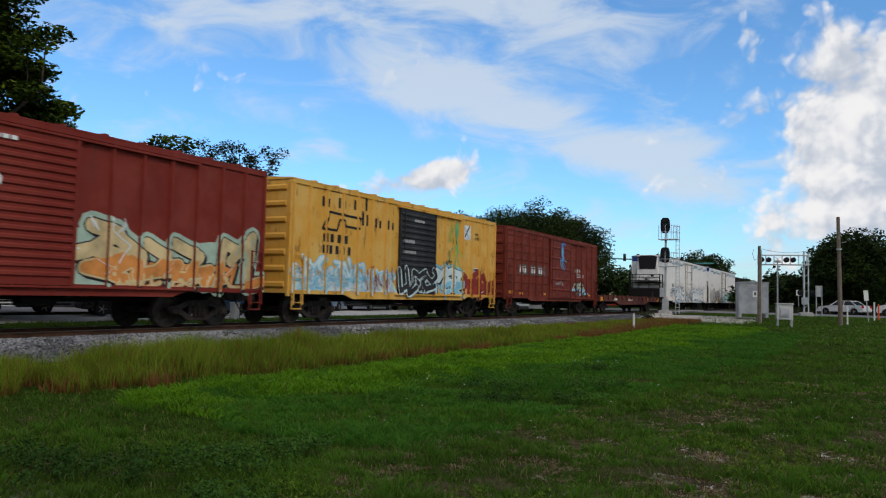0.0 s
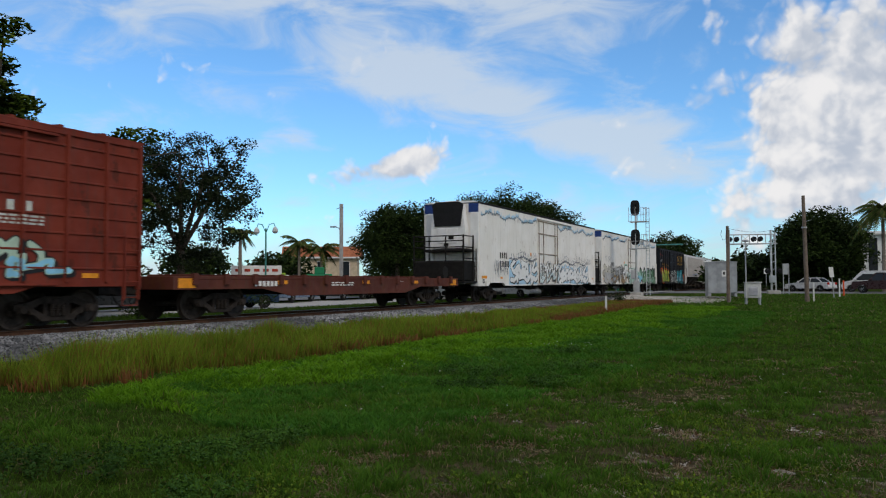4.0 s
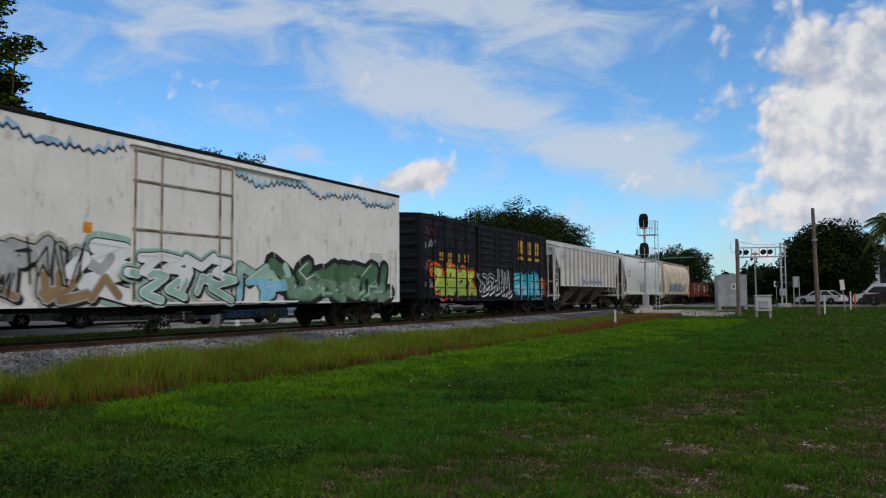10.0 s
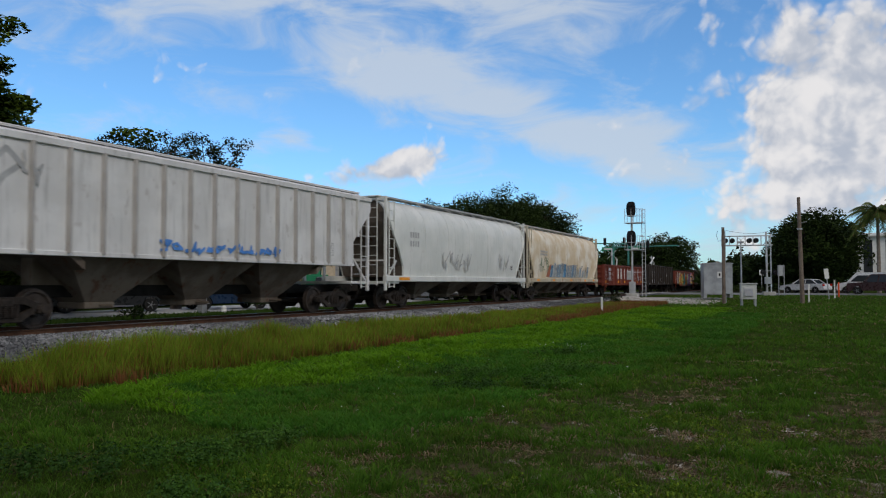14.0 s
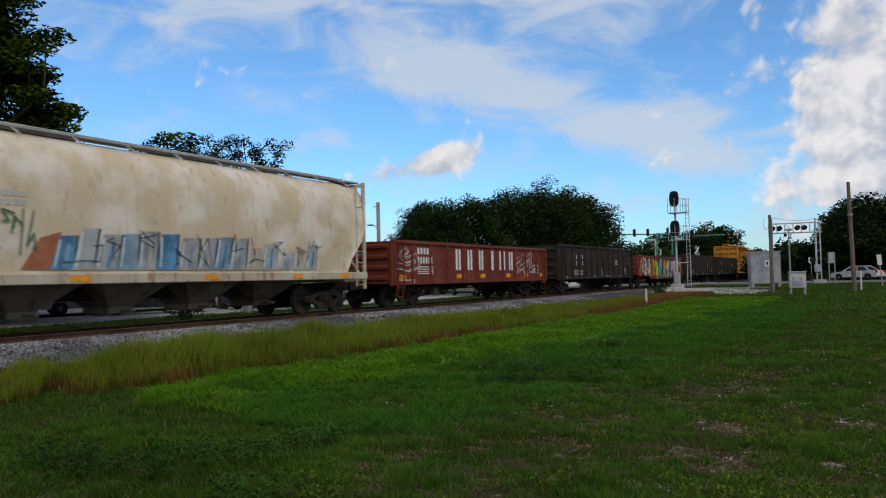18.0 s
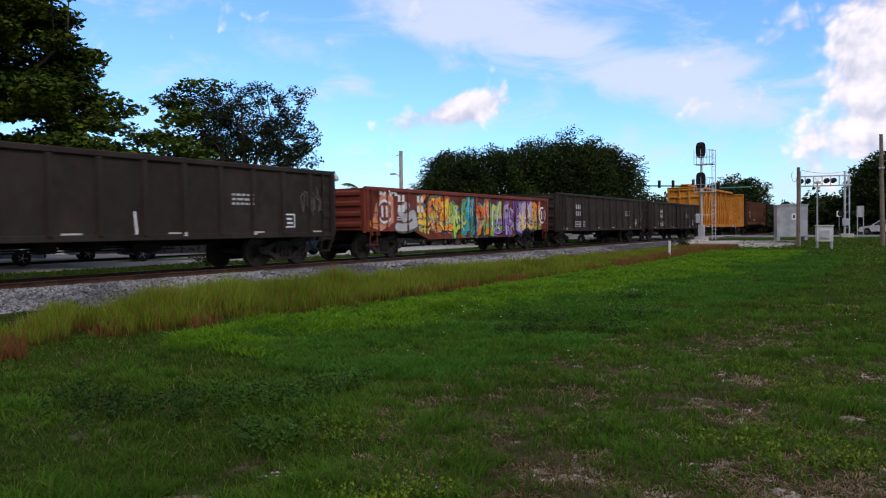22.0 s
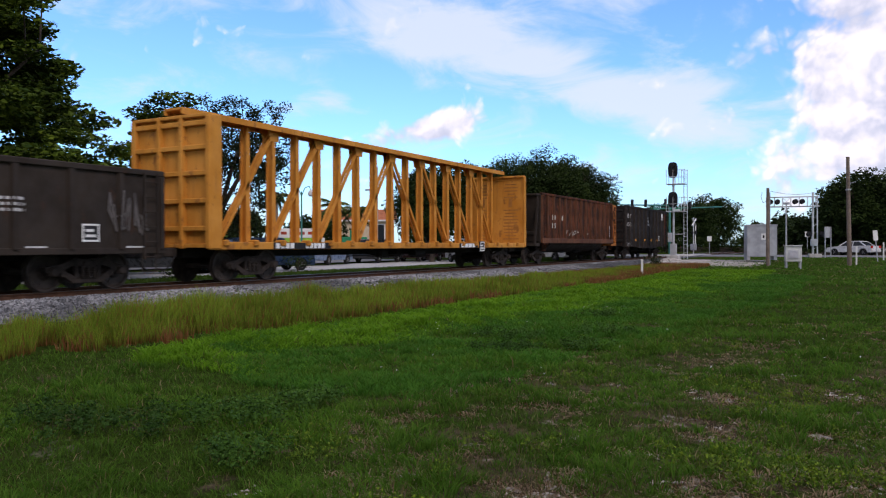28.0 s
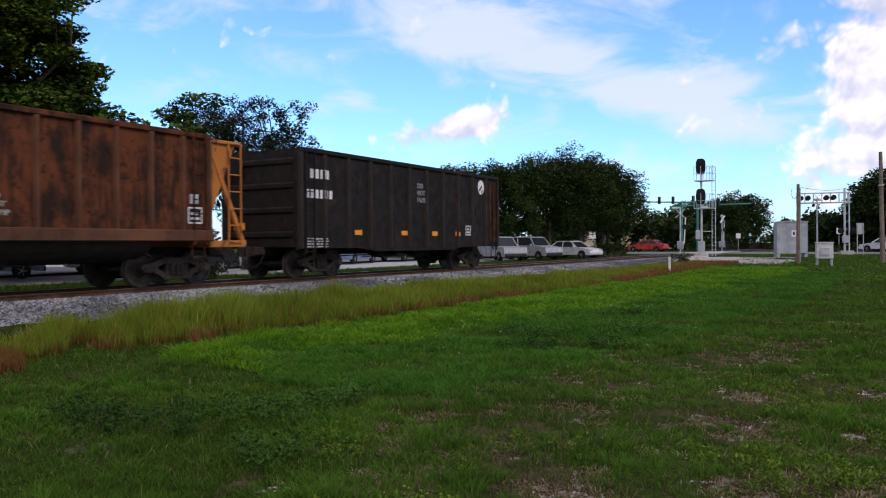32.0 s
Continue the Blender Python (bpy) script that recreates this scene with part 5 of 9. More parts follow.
part("floor_frame", Mesh().box(-0.2, 0.2, -h + 3, h - 3, 0.9, low), UNDER, car)
sd = Side([(low, HALF), (top, HALF)], [(y, 0.05, 0.11) for y in ys[1:-1]], (-h, h))
scribble(sd, car, -h + 5.6, -h + 10.6, 1.85, 2.15, BLUE, 71, 12, 0.08)
small_print(sd, car, h - 3.0, 2.0, 6, 0.5, GREY, 3)
sd.decal("faded_patch", stroke([(-h + 1.0, 3.55), (-h + 1.35, 3.9), (-h + 1.7, 3.6), (-h + 1.3, 3.3), (-h + 1.1, 3.0)], 0.13), GREY, car)
scribble(sd, car, -h + 1.6, -h + 2.2, 3.2, 3.9, GREY, 72, 3, 0.05)


def barrel_hopper(name, label, u0, u1, mat, bays, top=4.45, sill_mat=None, cut=(4.15, 1.35, 1.25)):
    """A covered hopper with swelling sides whose ends are cut back below."""
    car, h, mid = start_car(name, label, u0, u1)
    running_gear(car, h, 1.75, air=False)
    half = [(1.30, 1.44), (1.75, 1.50), (2.4, 1.545), (3.0, 1.55), (3.5, 1.53), (3.9, 1.42), (4.2, 1.20), (top, 0.85)]
    ring = [(-x, z) for z, x in half] + [(0.0, top + 0.06)] + [(x, z) for z, x in half[::-1]]
    inset = lambda z: 0.12 + cut[1] * smooth(cut[0], 1.3, z) ** cut[2]
    m = Mesh()
    st = 21
    for j in range(st):
        f = -1 + 2 * j / (st - 1)
        for x, z in ring:
            m.v.append((x, f * (h - inset(z)), z))
    n = len(ring)
    for j in range(st - 1):
        m.f += [(j * n + i, j * n + i + 1, (j + 1) * n + i + 1, (j + 1) * n + i) for i in range(n - 1)]
    body = part("shell", m, mat, car, smooth=True)
    for s in (-1, 1):
        cap = Mesh()
        pts = [(x, s * (h - inset(z)), z) for x, z in ring]
        k = len(pts)
        for i in range(k // 2):
            cap.quad(pts[i], pts[i + 1], pts[k - 2 - i], pts[k - 1 - i])
        part("slope_sheet", cap, UNDER, car)
        end_cage(car, h, s, top + 0.06, sill_mat or mat)
        part("end_walkway", Mesh().box(-1.2, 1.2, *sorted((s * (h - 0.75), s * (h + 0.06))), top + 0.05, top + 0.10, 0.01), sill_mat or mat, car)
        hoop = Mesh()
        for p, q in zip(ring, ring[1:]):
            hoop.beam((p[0] * 1.01, s * (h - inset(p[1]) - 0.02), p[1]), (q[0] * 1.01, s * (h - inset(q[1]) - 0.02), q[1]), 0.07, 0.05)
        part("end_hoop", hoop, mat, car)
        part("side_sill", Mesh().box(*sorted((s * 1.36, s * 1.55)), -h, h, 1.10, 1.34, 0.02), sill_mat or mat, car)
    seam = Mesh()
    for i in range(1, 6):
        y = -h + 1.0 + (2 * h - 2.0) * i / 6
        for p, q in zip(ring[n // 2 + 1:], ring[n // 2 + 2:]):
            seam.beam((p[0] * 1.002, y, p[1]), (q[0] * 1.002, y, q[1]), 0.03, 0.012)
    part("weld_seam", seam, mat, car)
    walkway(car, h - 0.7, top + 0.10, GREY)
    a, b = -h + 2.9, h - 2.9
    for i in range(bays):
        part("hopper_bay", funnel(a + (b - a) * i / bays, a + (b - a) * (i + 1) / bays, 0.5, 1.32, 1.36, 0.32), UNDER, car)
    side = Side([(z, x + 0.006) for z, x in [(1.10, 1.55), (1.335, 1.55), (1.34, 1.46)] + half[1:6]], (), (-h + 0.9, h - 0.9))
    return car, h, mid, side


PALE_HOPPER = paint("white hopper paint", (0.62, 0.63, 0.60), (0.70, 0.70, 0.67), 0.08, 0.32, 0.55, (0.2, 0.12, 0.07), (0.30, 0.31, 0.29))
car, h, mid, sd = barrel_hopper("hopper_car", "dirty white covered hopper car with rounded sides", 154.0, 170.15, PALE_HOPPER, 3)
bars(sd, car, -h + 1.95, 2.95, 4, 0.16, 0.24, 0.06, GREY, slot=0.4)
bars(sd, car, -h + 1.95, 2.58, 4, 0.16, 0.24, 0.06, GREY, slot=0.4)
scribble(sd, car, -h + 4.8, -h + 8.2, 1.6, 2.5, GREY, 81, 7, 0.06)
scribble(sd, car, h - 4.4, h - 2.8, 1.7, 2.6, GREY, 82, 4, 0.05)
label_box(sd, car, h - 2.4, 1.75, 0.3)
tape(sd, car, (-h + 1.0,), 1.16, 0.9, 0.12)
TAN = paint("tan stained hopper paint", (0.62, 0.50, 0.34), (0.76, 0.70, 0.60), 0.25, 0.55, 0.6, (0.42, 0.24, 0.09), (0.56, 0.38, 0.20))
TAN_SILL = paint("tan sill paint", (0.46, 0.40, 0.30), (0.55, 0.50, 0.40), 0.45, 0.4, 0.65, (0.30, 0.14, 0.05))
car, h, mid, sd = barrel_hopper("hopper_car", "stained cream covered hopper car with faded graffiti", 170.67, 186.7, TAN, 4, 4.4, TAN_SILL, (3.3, 1.0, 1.5))
FADED = plain("faded blue spray", (0.22, 0.30, 0.38), 0.65, 0, 0.3, 2.0)
OLD_RED = plain("faded red spray", (0.36, 0.13, 0.07), 0.65, 0, 0.3, 2.0)
SLATE = plain("faded grey spray", (0.34, 0.35, 0.35), 0.65, 0, 0.35, 2.0)
WORN_BLUE = plain("worn blue spray", (0.10, 0.25, 0.42), 0.65, 0, 0.45, 3.0)
r = random.Random(91)
u = -h + 4.15
for i in range(15):
    wide, high = r.uniform(0.5, 0.68), r.uniform(0.72, 0.95) if i < 10 else r.uniform(0.5, 0.8)
    lean = r.uniform(0.0, 0.14)
    fill = (WORN_BLUE, SLATE, SLATE, FADED, SLATE)[i % 5] if i < 10 else (SLATE, TAN_SILL, SLATE)[i % 3]
    block = [(u, 1.42), (u + wide, 1.42), (u + wide + lean, 1.42 + high), (u + 0.12 + lean, 1.40 + high)]
    sd.decal("graffiti_outline", [[(p[0] + 0.06, p[1] - 0.0) for p in block]], SPRAY_LINE if i < 10 else SLATE, car, lift=0.004)
    sd.decal("graffiti_fill", [block], fill, car, "faded block of sprayed lettering", lift=0.008 + 0.001 * i)
    sd.decal("graffiti_streak", stroke([(u + 0.2 * wide, 1.5), (u + 0.2 * wide + lean, 1.30 + high)], 0.05), PALE, car, lift=0.026)
    sd.decal("graffiti_streak", stroke([(u + 0.62 * wide, 1.5), (u + 0.62 * wide + lean, 1.2 + high)], 0.09), (FADED, GREY, WORN_BLUE)[i % 3], car, lift=0.027)
    u += wide * (1.0 if i < 10 else 1.15)
scribble(sd, car, -h + 4.4, -h + 13.6, 1.5, 2.4, SPRAY_LINE, 95, 10, 0.02)
sd.decal("graffiti_fill", [[(-h + 3.5, 1.42), (-h + 4.15, 1.42), (-h + 4.4, 2.25), (-h + 3.9, 2.1)]], OLD_RED, car, "faded red sprayed block", lift=0.003)
scribble(sd, car, -h + 2.0, -h + 3.8, 1.7, 2.7, DEEP_GREEN, 94, 7, 0.04)
small_print(sd, car, -h + 2.2, 2.75, 2, 1.4, GREY, 12, 0.12, 0.18)
tape(sd, car, (-h + 1.5, -h + 4.6, -h + 8.5, h - 4.0, h - 1.6), 1.16, 0.5, 0.13)


# ---- gondolas ----
def gondola(name, label, u0, u1, mat, top, low, posts, end_mat=None, belly=0.0, rib_low=None, chord=0.11, tall_ribs=True, inset=1.75, wide_post=0.09, corr=4, proud=0.10, post_mat=None, short=0.0):
    """short: how far the box stops before each end of the frame."""
    car, h, mid = start_car(name, label, u0, u1)
    running_gear(car, h, inset)
    h -= short
    ys = [-h + 0.09] + [-h + 2 * h * i / posts for i in range(1, posts)] + [h - 0.09]
    for s in (-1, 1):
        outline = [(-h, low), (-h, top), (h, top), (h, low)]
        if belly:
            outline += [(h - 3.0, low), (h - 4.0, low - belly), (-h + 4.0, low - belly), (-h + 3.0, low)]
        part("side_wall", Mesh().slab(outline, 0, *sorted((s * (HALF - 0.05), s * HALF))), mat, car)
        part("top_chord", Mesh().box(*sorted((s * (HALF - 0.06), s * (HALF + 0.075))), -h, h, top - chord, top + 0.03, 0.02), mat, car)
        if not belly:
            part("side_sill", Mesh().box(*sorted((s * (HALF - 0.06), s * (HALF + 0.05))), -h, h, low - 0.02, low + 0.13, 0.015), mat, car)
        corrugated_end(car, h, s, low + 0.05, top - 0.02, end_mat or mat, corr)
    ribs(car, ys, low + (0.1 if not belly else 0.0), top - chord, post_mat or mat, proud, wide_post)
    part("floor", Mesh().box(-HALF + 0.05, HALF - 0.05, -h + 0.05, h - 0.05, low + 0.02, low + 0.10), DARK, car)
    for s in (-1, 1):
        y = s * (h - 0.45)
        part("ladder", ladder_mesh(top - low + 0.1, 0.38, 0.36), mat, car, at=(HALF + 0.10, y, low - 0.15))
        part("step", Mesh().rod((HALF + 0.02, y - 0.2, low), (HALF + 0.02, y - 0.2, low - 0.45), 0.016).rod((HALF + 0.02, y + 0.2, low), (HALF + 0.02, y + 0.2, low - 0.45), 0.016).box(HALF - 0.02, HALF + 0.06, y - 0.2, y + 0.2, low - 0.47, low - 0.44), mat, car)
    part("brake_wheel", Mesh().lathe([(0, 0.27), (0.03, 0.28), (0.05, 0.24)], 18, 1, (-0.8, -h - 0.2, top - 0.5)).rod((-0.8, -h, top - 0.5), (-0.8, -h - 0.2, top - 0.5), 0.03), DARK, car)
    side = Side([(low - belly, HALF), (top, HALF)], [(y, wide_post * 0.8, proud) for y in ys], (-h, h))
    return car, h, mid, side


GON_RED = paint("red gondola paint", (0.150, 0.030, 0.018), (0.19, 0.045, 0.027), 0.30, 0.35)
car, h, mid, sd = gondola("gondola", "rust red gondola with tall white lettering", 188.3, 203.55, GON_RED, 2.50, 0.86, 11)
for i in range(6):
    u = 193.25 + i * 1.10 - mid
    sd.decal("lettering", [rect(u, u + 0.17, 1.40, 2.28), rect(u + 0.28, u + 0.45, 1.40, 2.28)], WHITE, car, "tall plain white lettering bars", lift=0.006)
bars(sd, car, 190.1 - mid, 2.02, 4, 0.17, 0.25, 0.07, WHITE, slot=0.4)
bars(sd, car, 190.1 - mid, 1.66, 5, 0.15, 0.25, 0.06, WHITE, slot=0.4)
small_print(sd, car, 190.1 - mid, 1.25, 4, 1.1, WHITE, 5, 0.04, 0.085)
small_print(sd, car, 188.7 - mid, 0.92, 2, 1.0, WHITE, 7)
label_box(sd, car, 201.8 - mid, 1.25, 0.42)
tape(sd, car, (188.7 - mid, 193.3 - mid, 195.6 - mid, 198.4 - mid, 200.6 - mid, 202.7 - mid), 1.05, 0.5, 0.18)
graffiti(sd, car, 188.8 - mid, 189.9 - mid, 1.3, 2.2, 1, GON_RED, GREY, 101, None, None, 0.25)
graffiti(sd, car, 199.7 - mid, 201.4 - mid, 1.3, 2.2, 2, GON_RED, GREY, 102, None, None, 0.2)

SOOT = paint("sooty brown gondola paint", (0.024, 0.018, 0.014), (0.034, 0.026, 0.020), 0.25, 0.3, 0.75, (0.055, 0.024, 0.013), (0.016, 0.012, 0.010))


def soot_gondola(u0, u1, seed, label, posts=13):
    car, h, mid, sd = gondola("gondola", label, u0, u1, SOOT, 2.84, 0.86, posts)
    bars(sd, car, -h + 2.55, 2.05, 4, 0.18, 0.25, 0.10 + 0.25 * (seed == 1), GREY, slot=0.4)
    bars(sd, car, -h + 2.55, 1.68, 4, 0.18, 0.25, 0.10 + 0.25 * (seed == 1), GREY, slot=0.4)
    small_print(sd, car, -h + 2.4, 1.08, 4, 1.9, GREY, seed, 0.04, 0.09)
    small_print(sd, car, h - 4.3, 1.75, 3, 0.7, GREY, seed + 3, 0.06, 0.12)
    label_box(sd, car, h - 2.25, 1.15, 0.4)
    sd.decal("worn_plate", [rect(y, y + 0.5, 0.93, 1.03) for y in (-h + 1.0, -h + 6.2, -h + 9.0, h - 3.6, h - 1.1)], GREY, car)
    scribble(sd, car, h - 1.6, h - 0.5, 1.3, 2.4, PANEL, seed + 5, 5, 0.05)
    return car, h, mid, sd


car, h, mid, sd = soot_gondola(205.5, 220.9, 1, "long sooty brown gondola with pale stencilled marks")
sd.decal("chalk_mark", stroke([(-h + 8.1, 1.0), (-h + 8.05, 1.5)], 0.06), WHITE, car)
# gondola covered from end to end in bright graffiti
car, h, mid, sd = gondola("gondola", "rust red gondola covered in bright multicoloured graffiti", 222.55, 238.0, GON_RED, 2.46, 0.98, 12, belly=0.33, wide_post=0.06, proud=0.07)
PURPLE = plain("purple spray", (0.22, 0.09, 0.34), 0.6, 0, 0.3, 2.0)
TEAL = plain("teal spray", (0.04, 0.28, 0.28), 0.6, 0, 0.3, 2.0)
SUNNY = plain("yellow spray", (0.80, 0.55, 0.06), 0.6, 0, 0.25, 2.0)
VIVID = plain("vivid orange spray", (0.80, 0.24, 0.03), 0.6, 0, 0.25, 2.0)
LILAC = plain("lilac spray", (0.42, 0.34, 0.52), 0.6, 0, 0.25, 2.0)
NIGHT = plain("midnight blue spray", (0.02, 0.03, 0.10), 0.6, 0, 0.25, 2.0)
GRASSY = plain("leaf green spray", (0.16, 0.36, 0.06), 0.6, 0, 0.25, 2.0)
sets = ((3.4, 4.9, VIVID, SUNNY, SUNNY, TEAL), (4.2, 5.6, SUNNY, NIGHT, VIVID, RED_SPRAY), (5.3, 6.7, GRASSY, NIGHT, YG, TEAL), (6.5, 7.7, CYAN, SUNNY, TEAL, GRASSY), (7.5, 8.8, RED_SPRAY, SUNNY, VIVID, CYAN), (8.6, 9.9, YG, PURPLE, GRASSY, NIGHT), (9.7, 11.0, LILAC, YG, PURPLE, PURPLE), (10.8, 12.2, PURPLE, YG, LILAC, NIGHT), (12.0, 13.4, LILAC, NIGHT, SUNNY, PURPLE), (13.2, 14.3, VIVID, YG, SUNNY, NIGHT))
for i, (a, b, fill, line, tone, cloud) in enumerate(sets):
    graffiti(sd, car, -h + a, -h + b, 0.74 if 3.9 < a < 11 else 0.95, 2.30, 2, fill, NIGHT if i % 2 else BLACK, 111 + i, tone, cloud, 0.40)
    graffiti(sd, car, -h + a, -h + b, 0.9, 2.1, 3, tone, line, 311 + i, cloud, None, 0.2)
    scribble(sd, car, -h + a, -h + b, 0.85, 2.2, (NIGHT, BLACK, WHITE)[i % 3], 211 + i, 3, 0.035)
graffiti(sd, car, -h + 2.05, -h + 2.95, 1.0, 2.0, 1, GREY, PANEL, 117, None, None, 0.34)
SALMON = plain("salmon spray", (0.52, 0.22, 0.14), 0.6, 0, 0.3, 2.0)
sd.decal("graffiti_ground", [[(-h + 0.25, 1.15), (-h + 0.9, 0.98), (-h + 1.7, 1.3), (-h + 1.65, 2.2), (-h + 1.0, 2.3), (-h + 0.6, 1.9), (-h + 0.5, 1.5)]], SALMON, car, lift=0.004)
for y in (-h + 1.05, h - 0.75):
    disc = lambda r: [(y + r * math.cos(i * math.tau / 20), 1.66 + r * math.sin(i * math.tau / 20)) for i in range(20)]
    sd.decal("round_emblem", [disc(0.42)], WHITE, car, lift=0.045)
    sd.decal("round_emblem_ring", [disc(0.33)], GON_RED, car, lift=0.052)
    sd.decal("round_emblem_bars", [rect(y - 0.19, y - 0.08, 1.46, 1.86), rect(y + 0.08, y + 0.19, 1.46, 1.86)], WHITE, car, lift=0.058)
scribble(sd, car, -h + 0.7, -h + 1.9, 2.2, 2.4, WHITE, 118, 5, 0.05)
for u, k in ((1.9, 2), (3.15, 2)):
    bars(sd, car, -h + u, 2.02, k, 0.2, 0.24, 0.06, WHITE, slot=0.4, lift=0.045)
    bars(sd, car, -h + u, 1.66, k, 0.2, 0.24, 0.06, WHITE, slot=0.4, lift=0.045)
    small_print(sd, car, -h + u, 1.36, 2, 0.4, WHITE, 21)
tape(sd, car, (-h + 0.25,), 1.15, 0.4, 0.2)
soot_gondola(239.2, 255.15, 2, "sooty brown gondola with small white stencils")
soot_gondola(256.5, 271.87, 4, "dark brown gondola with faded stencils", 12)

# ---- centre beam flat car ----
BEAM = paint("ochre yellow paint", (0.46, 0.185, 0.020), (0.56, 0.25, 0.04), 0.35, 0.5, 0.68, (0.14, 0.05, 0.02), (0.12, 0.055, 0.02))
car, h, mid = start_car("centerbeam_car", "empty ochre yellow centre beam lumber car", 273.5, 295.3)
running_gear(car, h, 2.1)
top = 4.56
for s in (-1, 1):
    part("side_sill", Mesh().box(*sorted((s * 1.36, s * 1.50)), -h, h, 0.92, 1.14, 0.02), BEAM, car)
    e = s * h
    bulk = Mesh().box(-1.5, 1.5, *sorted((s * (h - 0.16), s * (h - 0.10))), 1.1, top - 0.05)
    part("bulkhead", bulk, BEAM, car)
    for x0, x1 in ((-1.52, -1.36), (1.36, 1.52), (-0.5, -0.36), (0.36, 0.5)):
        part("bulkhead_post", Mesh().box(x0, x1, *sorted((s * (h - 0.11), s * (h + 0.06))), 0.95, top - 0.03, 0.02), BEAM, car)
    for z in (1.5, 2.25, 3.0, 3.7, 4.35):
        part("bulkhead_rib", Mesh().box(-1.4, 1.4, *sorted((s * (h - 0.11), s * (h + 0.03))), z - 0.07, z + 0.07, 0.02), BEAM, car)
    part("bulkhead_edge", Mesh().box(1.44, 1.53, *sorted((s * (h - (0.40 if s < 0 else 0.20)), s * (h + 0.02))), 0.95, top, 0.02).box(-1.53, -1.44, *sorted((s * (h - (0.40 if s < 0 else 0.20)), s * (h + 0.02))), 0.95, top, 0.02).box(-1.5, 1.5, *sorted((s * (h - 0.3), s * (h + 0.05))), top - 0.06, top + 0.04, 0.02), BEAM, car)
part("deck", Mesh().box(-1.37, 1.37, -h, h, 0.98, 1.08, 0.01), BEAM, car)
top = 4.88
part("top_chord", Mesh().box(-0.36, 0.36, -h + 0.1, h - 0.1, top - 0.10, top - 0.02, 0.015).box(-0.36, -0.30, -h + 0.1, h - 0.1, top - 0.2, top - 0.05).box(0.30, 0.36, -h + 0.1, h - 0.1, top - 0.2, top - 0.05), BEAM, car)
nodes = [-h + 0.55 + 1.185 * i for i in range(18)]
upright = Mesh()
for x in (-0.11, 0.11):
    upright.slab([(-0.10, 1.05), (0.10, 1.05), (0.065, top - 0.1), (-0.065, top - 0.1)], 0, x - 0.02, x + 0.02)
upright.slab([(-0.02, 1.05), (0.02, 1.05), (0.02, top - 0.1), (-0.02, top - 0.1)], 0, -0.10, 0.10)
UPRIGHT = upright.data("upright", BEAM)
knob = Mesh().box(1.30, 1.58, -0.10, 0.10, 1.02, 1.20, 0.03).data("winch", BEAM)
for i, y in enumerate(nodes):
    part("upright", UPRIGHT, None, car, at=(0, y, 0))
    part("winch", knob, None, car, at=(0, y, 0))
    if i % 2 == 1 and i < 16:
        a, b = (y, nodes[i + 2]) if i >= 8 else (nodes[i + 2], y)
        dg = Mesh()
        for x in (-0.09, 0.09):
            dg.beam((x, a, top - 0.25), (x, b, 1.15), 0.08, 0.10)
        part("diagonal", dg, BEAM, car)
        for x in (-0.14, 0.14):
            part("gusset", Mesh().slab([(a - 0.28, top - 0.12), (a + 0.28, top - 0.12), (a + 0.2, top - 0.5), (a - 0.2, top - 0.5)], 0, x - 0.012, x + 0.012), BEAM, car)
sd = Side([(0.92, 1.50), (1.14, 1.50)], (), (-h, h))
sd.decal("patch", [rect(-h + 2.5, -h + 5.3, 0.93, 1.13)], BLACK, car, lift=0.004)
bars(sd, car, -h + 2.6, 0.95, 4, 0.18, 0.16, 0.04, WHITE, lift=0.009)
bars(sd, car, -h + 4.0, 0.95, 5, 0.16, 0.16, 0.04, WHITE, lift=0.009)
sd.decal("patch", [rect(h - 7.4, h - 5.6, 0.93, 1.13)], BLACK, car, lift=0.004)
bars(sd, car, h - 7.2, 0.95, 4, 0.3, 0.16, 0.06, WHITE, lift=0.009)
plate_m = Mesh().box(1.50, 1.53, -h + 16.6 - 0.25, -h + 16.6 + 0.25, 0.78, 1.22, 0.005)
part("data_plate", plate_m, BLACK, car, "black framed data plate")
pl = Side([(0.7, 1.535), (1.3, 1.535)], (), (-h, h))
label_box(pl, car, -h + 16.4, 0.80, 0.42)
r = random.Random(3)
FAINT = plain("faded stencil brown", (0.30, 0.13, 0.03), 0.7, 0, 0.2, 4.0)
for x0 in (-1.25, 0.30):
    for i in range(18):
        z = 4.2 - i * 0.165
        w = r.uniform(0.35, 0.9)
        if 5 <= i <= 7:
            continue
        part("stencilled_line", Mesh().quad((x0 + 0.45 - w / 2, h - 0.165, z), (x0 + 0.45 + w / 2, h - 0.165, z), (x0 + 0.45 + w / 2, h - 0.165, z - 0.06), (x0 + 0.45 - w / 2, h - 0.165, z - 0.06)), FAINT, car)
    part("stencilled_mark", Mesh().quad((x0 + 0.35, h - 0.165, 3.45), (x0 + 0.55, h - 0.165, 3.45), (x0 + 0.50, h - 0.165, 3.0), (x0 + 0.30, h - 0.165, 3.0)), FAINT, car)

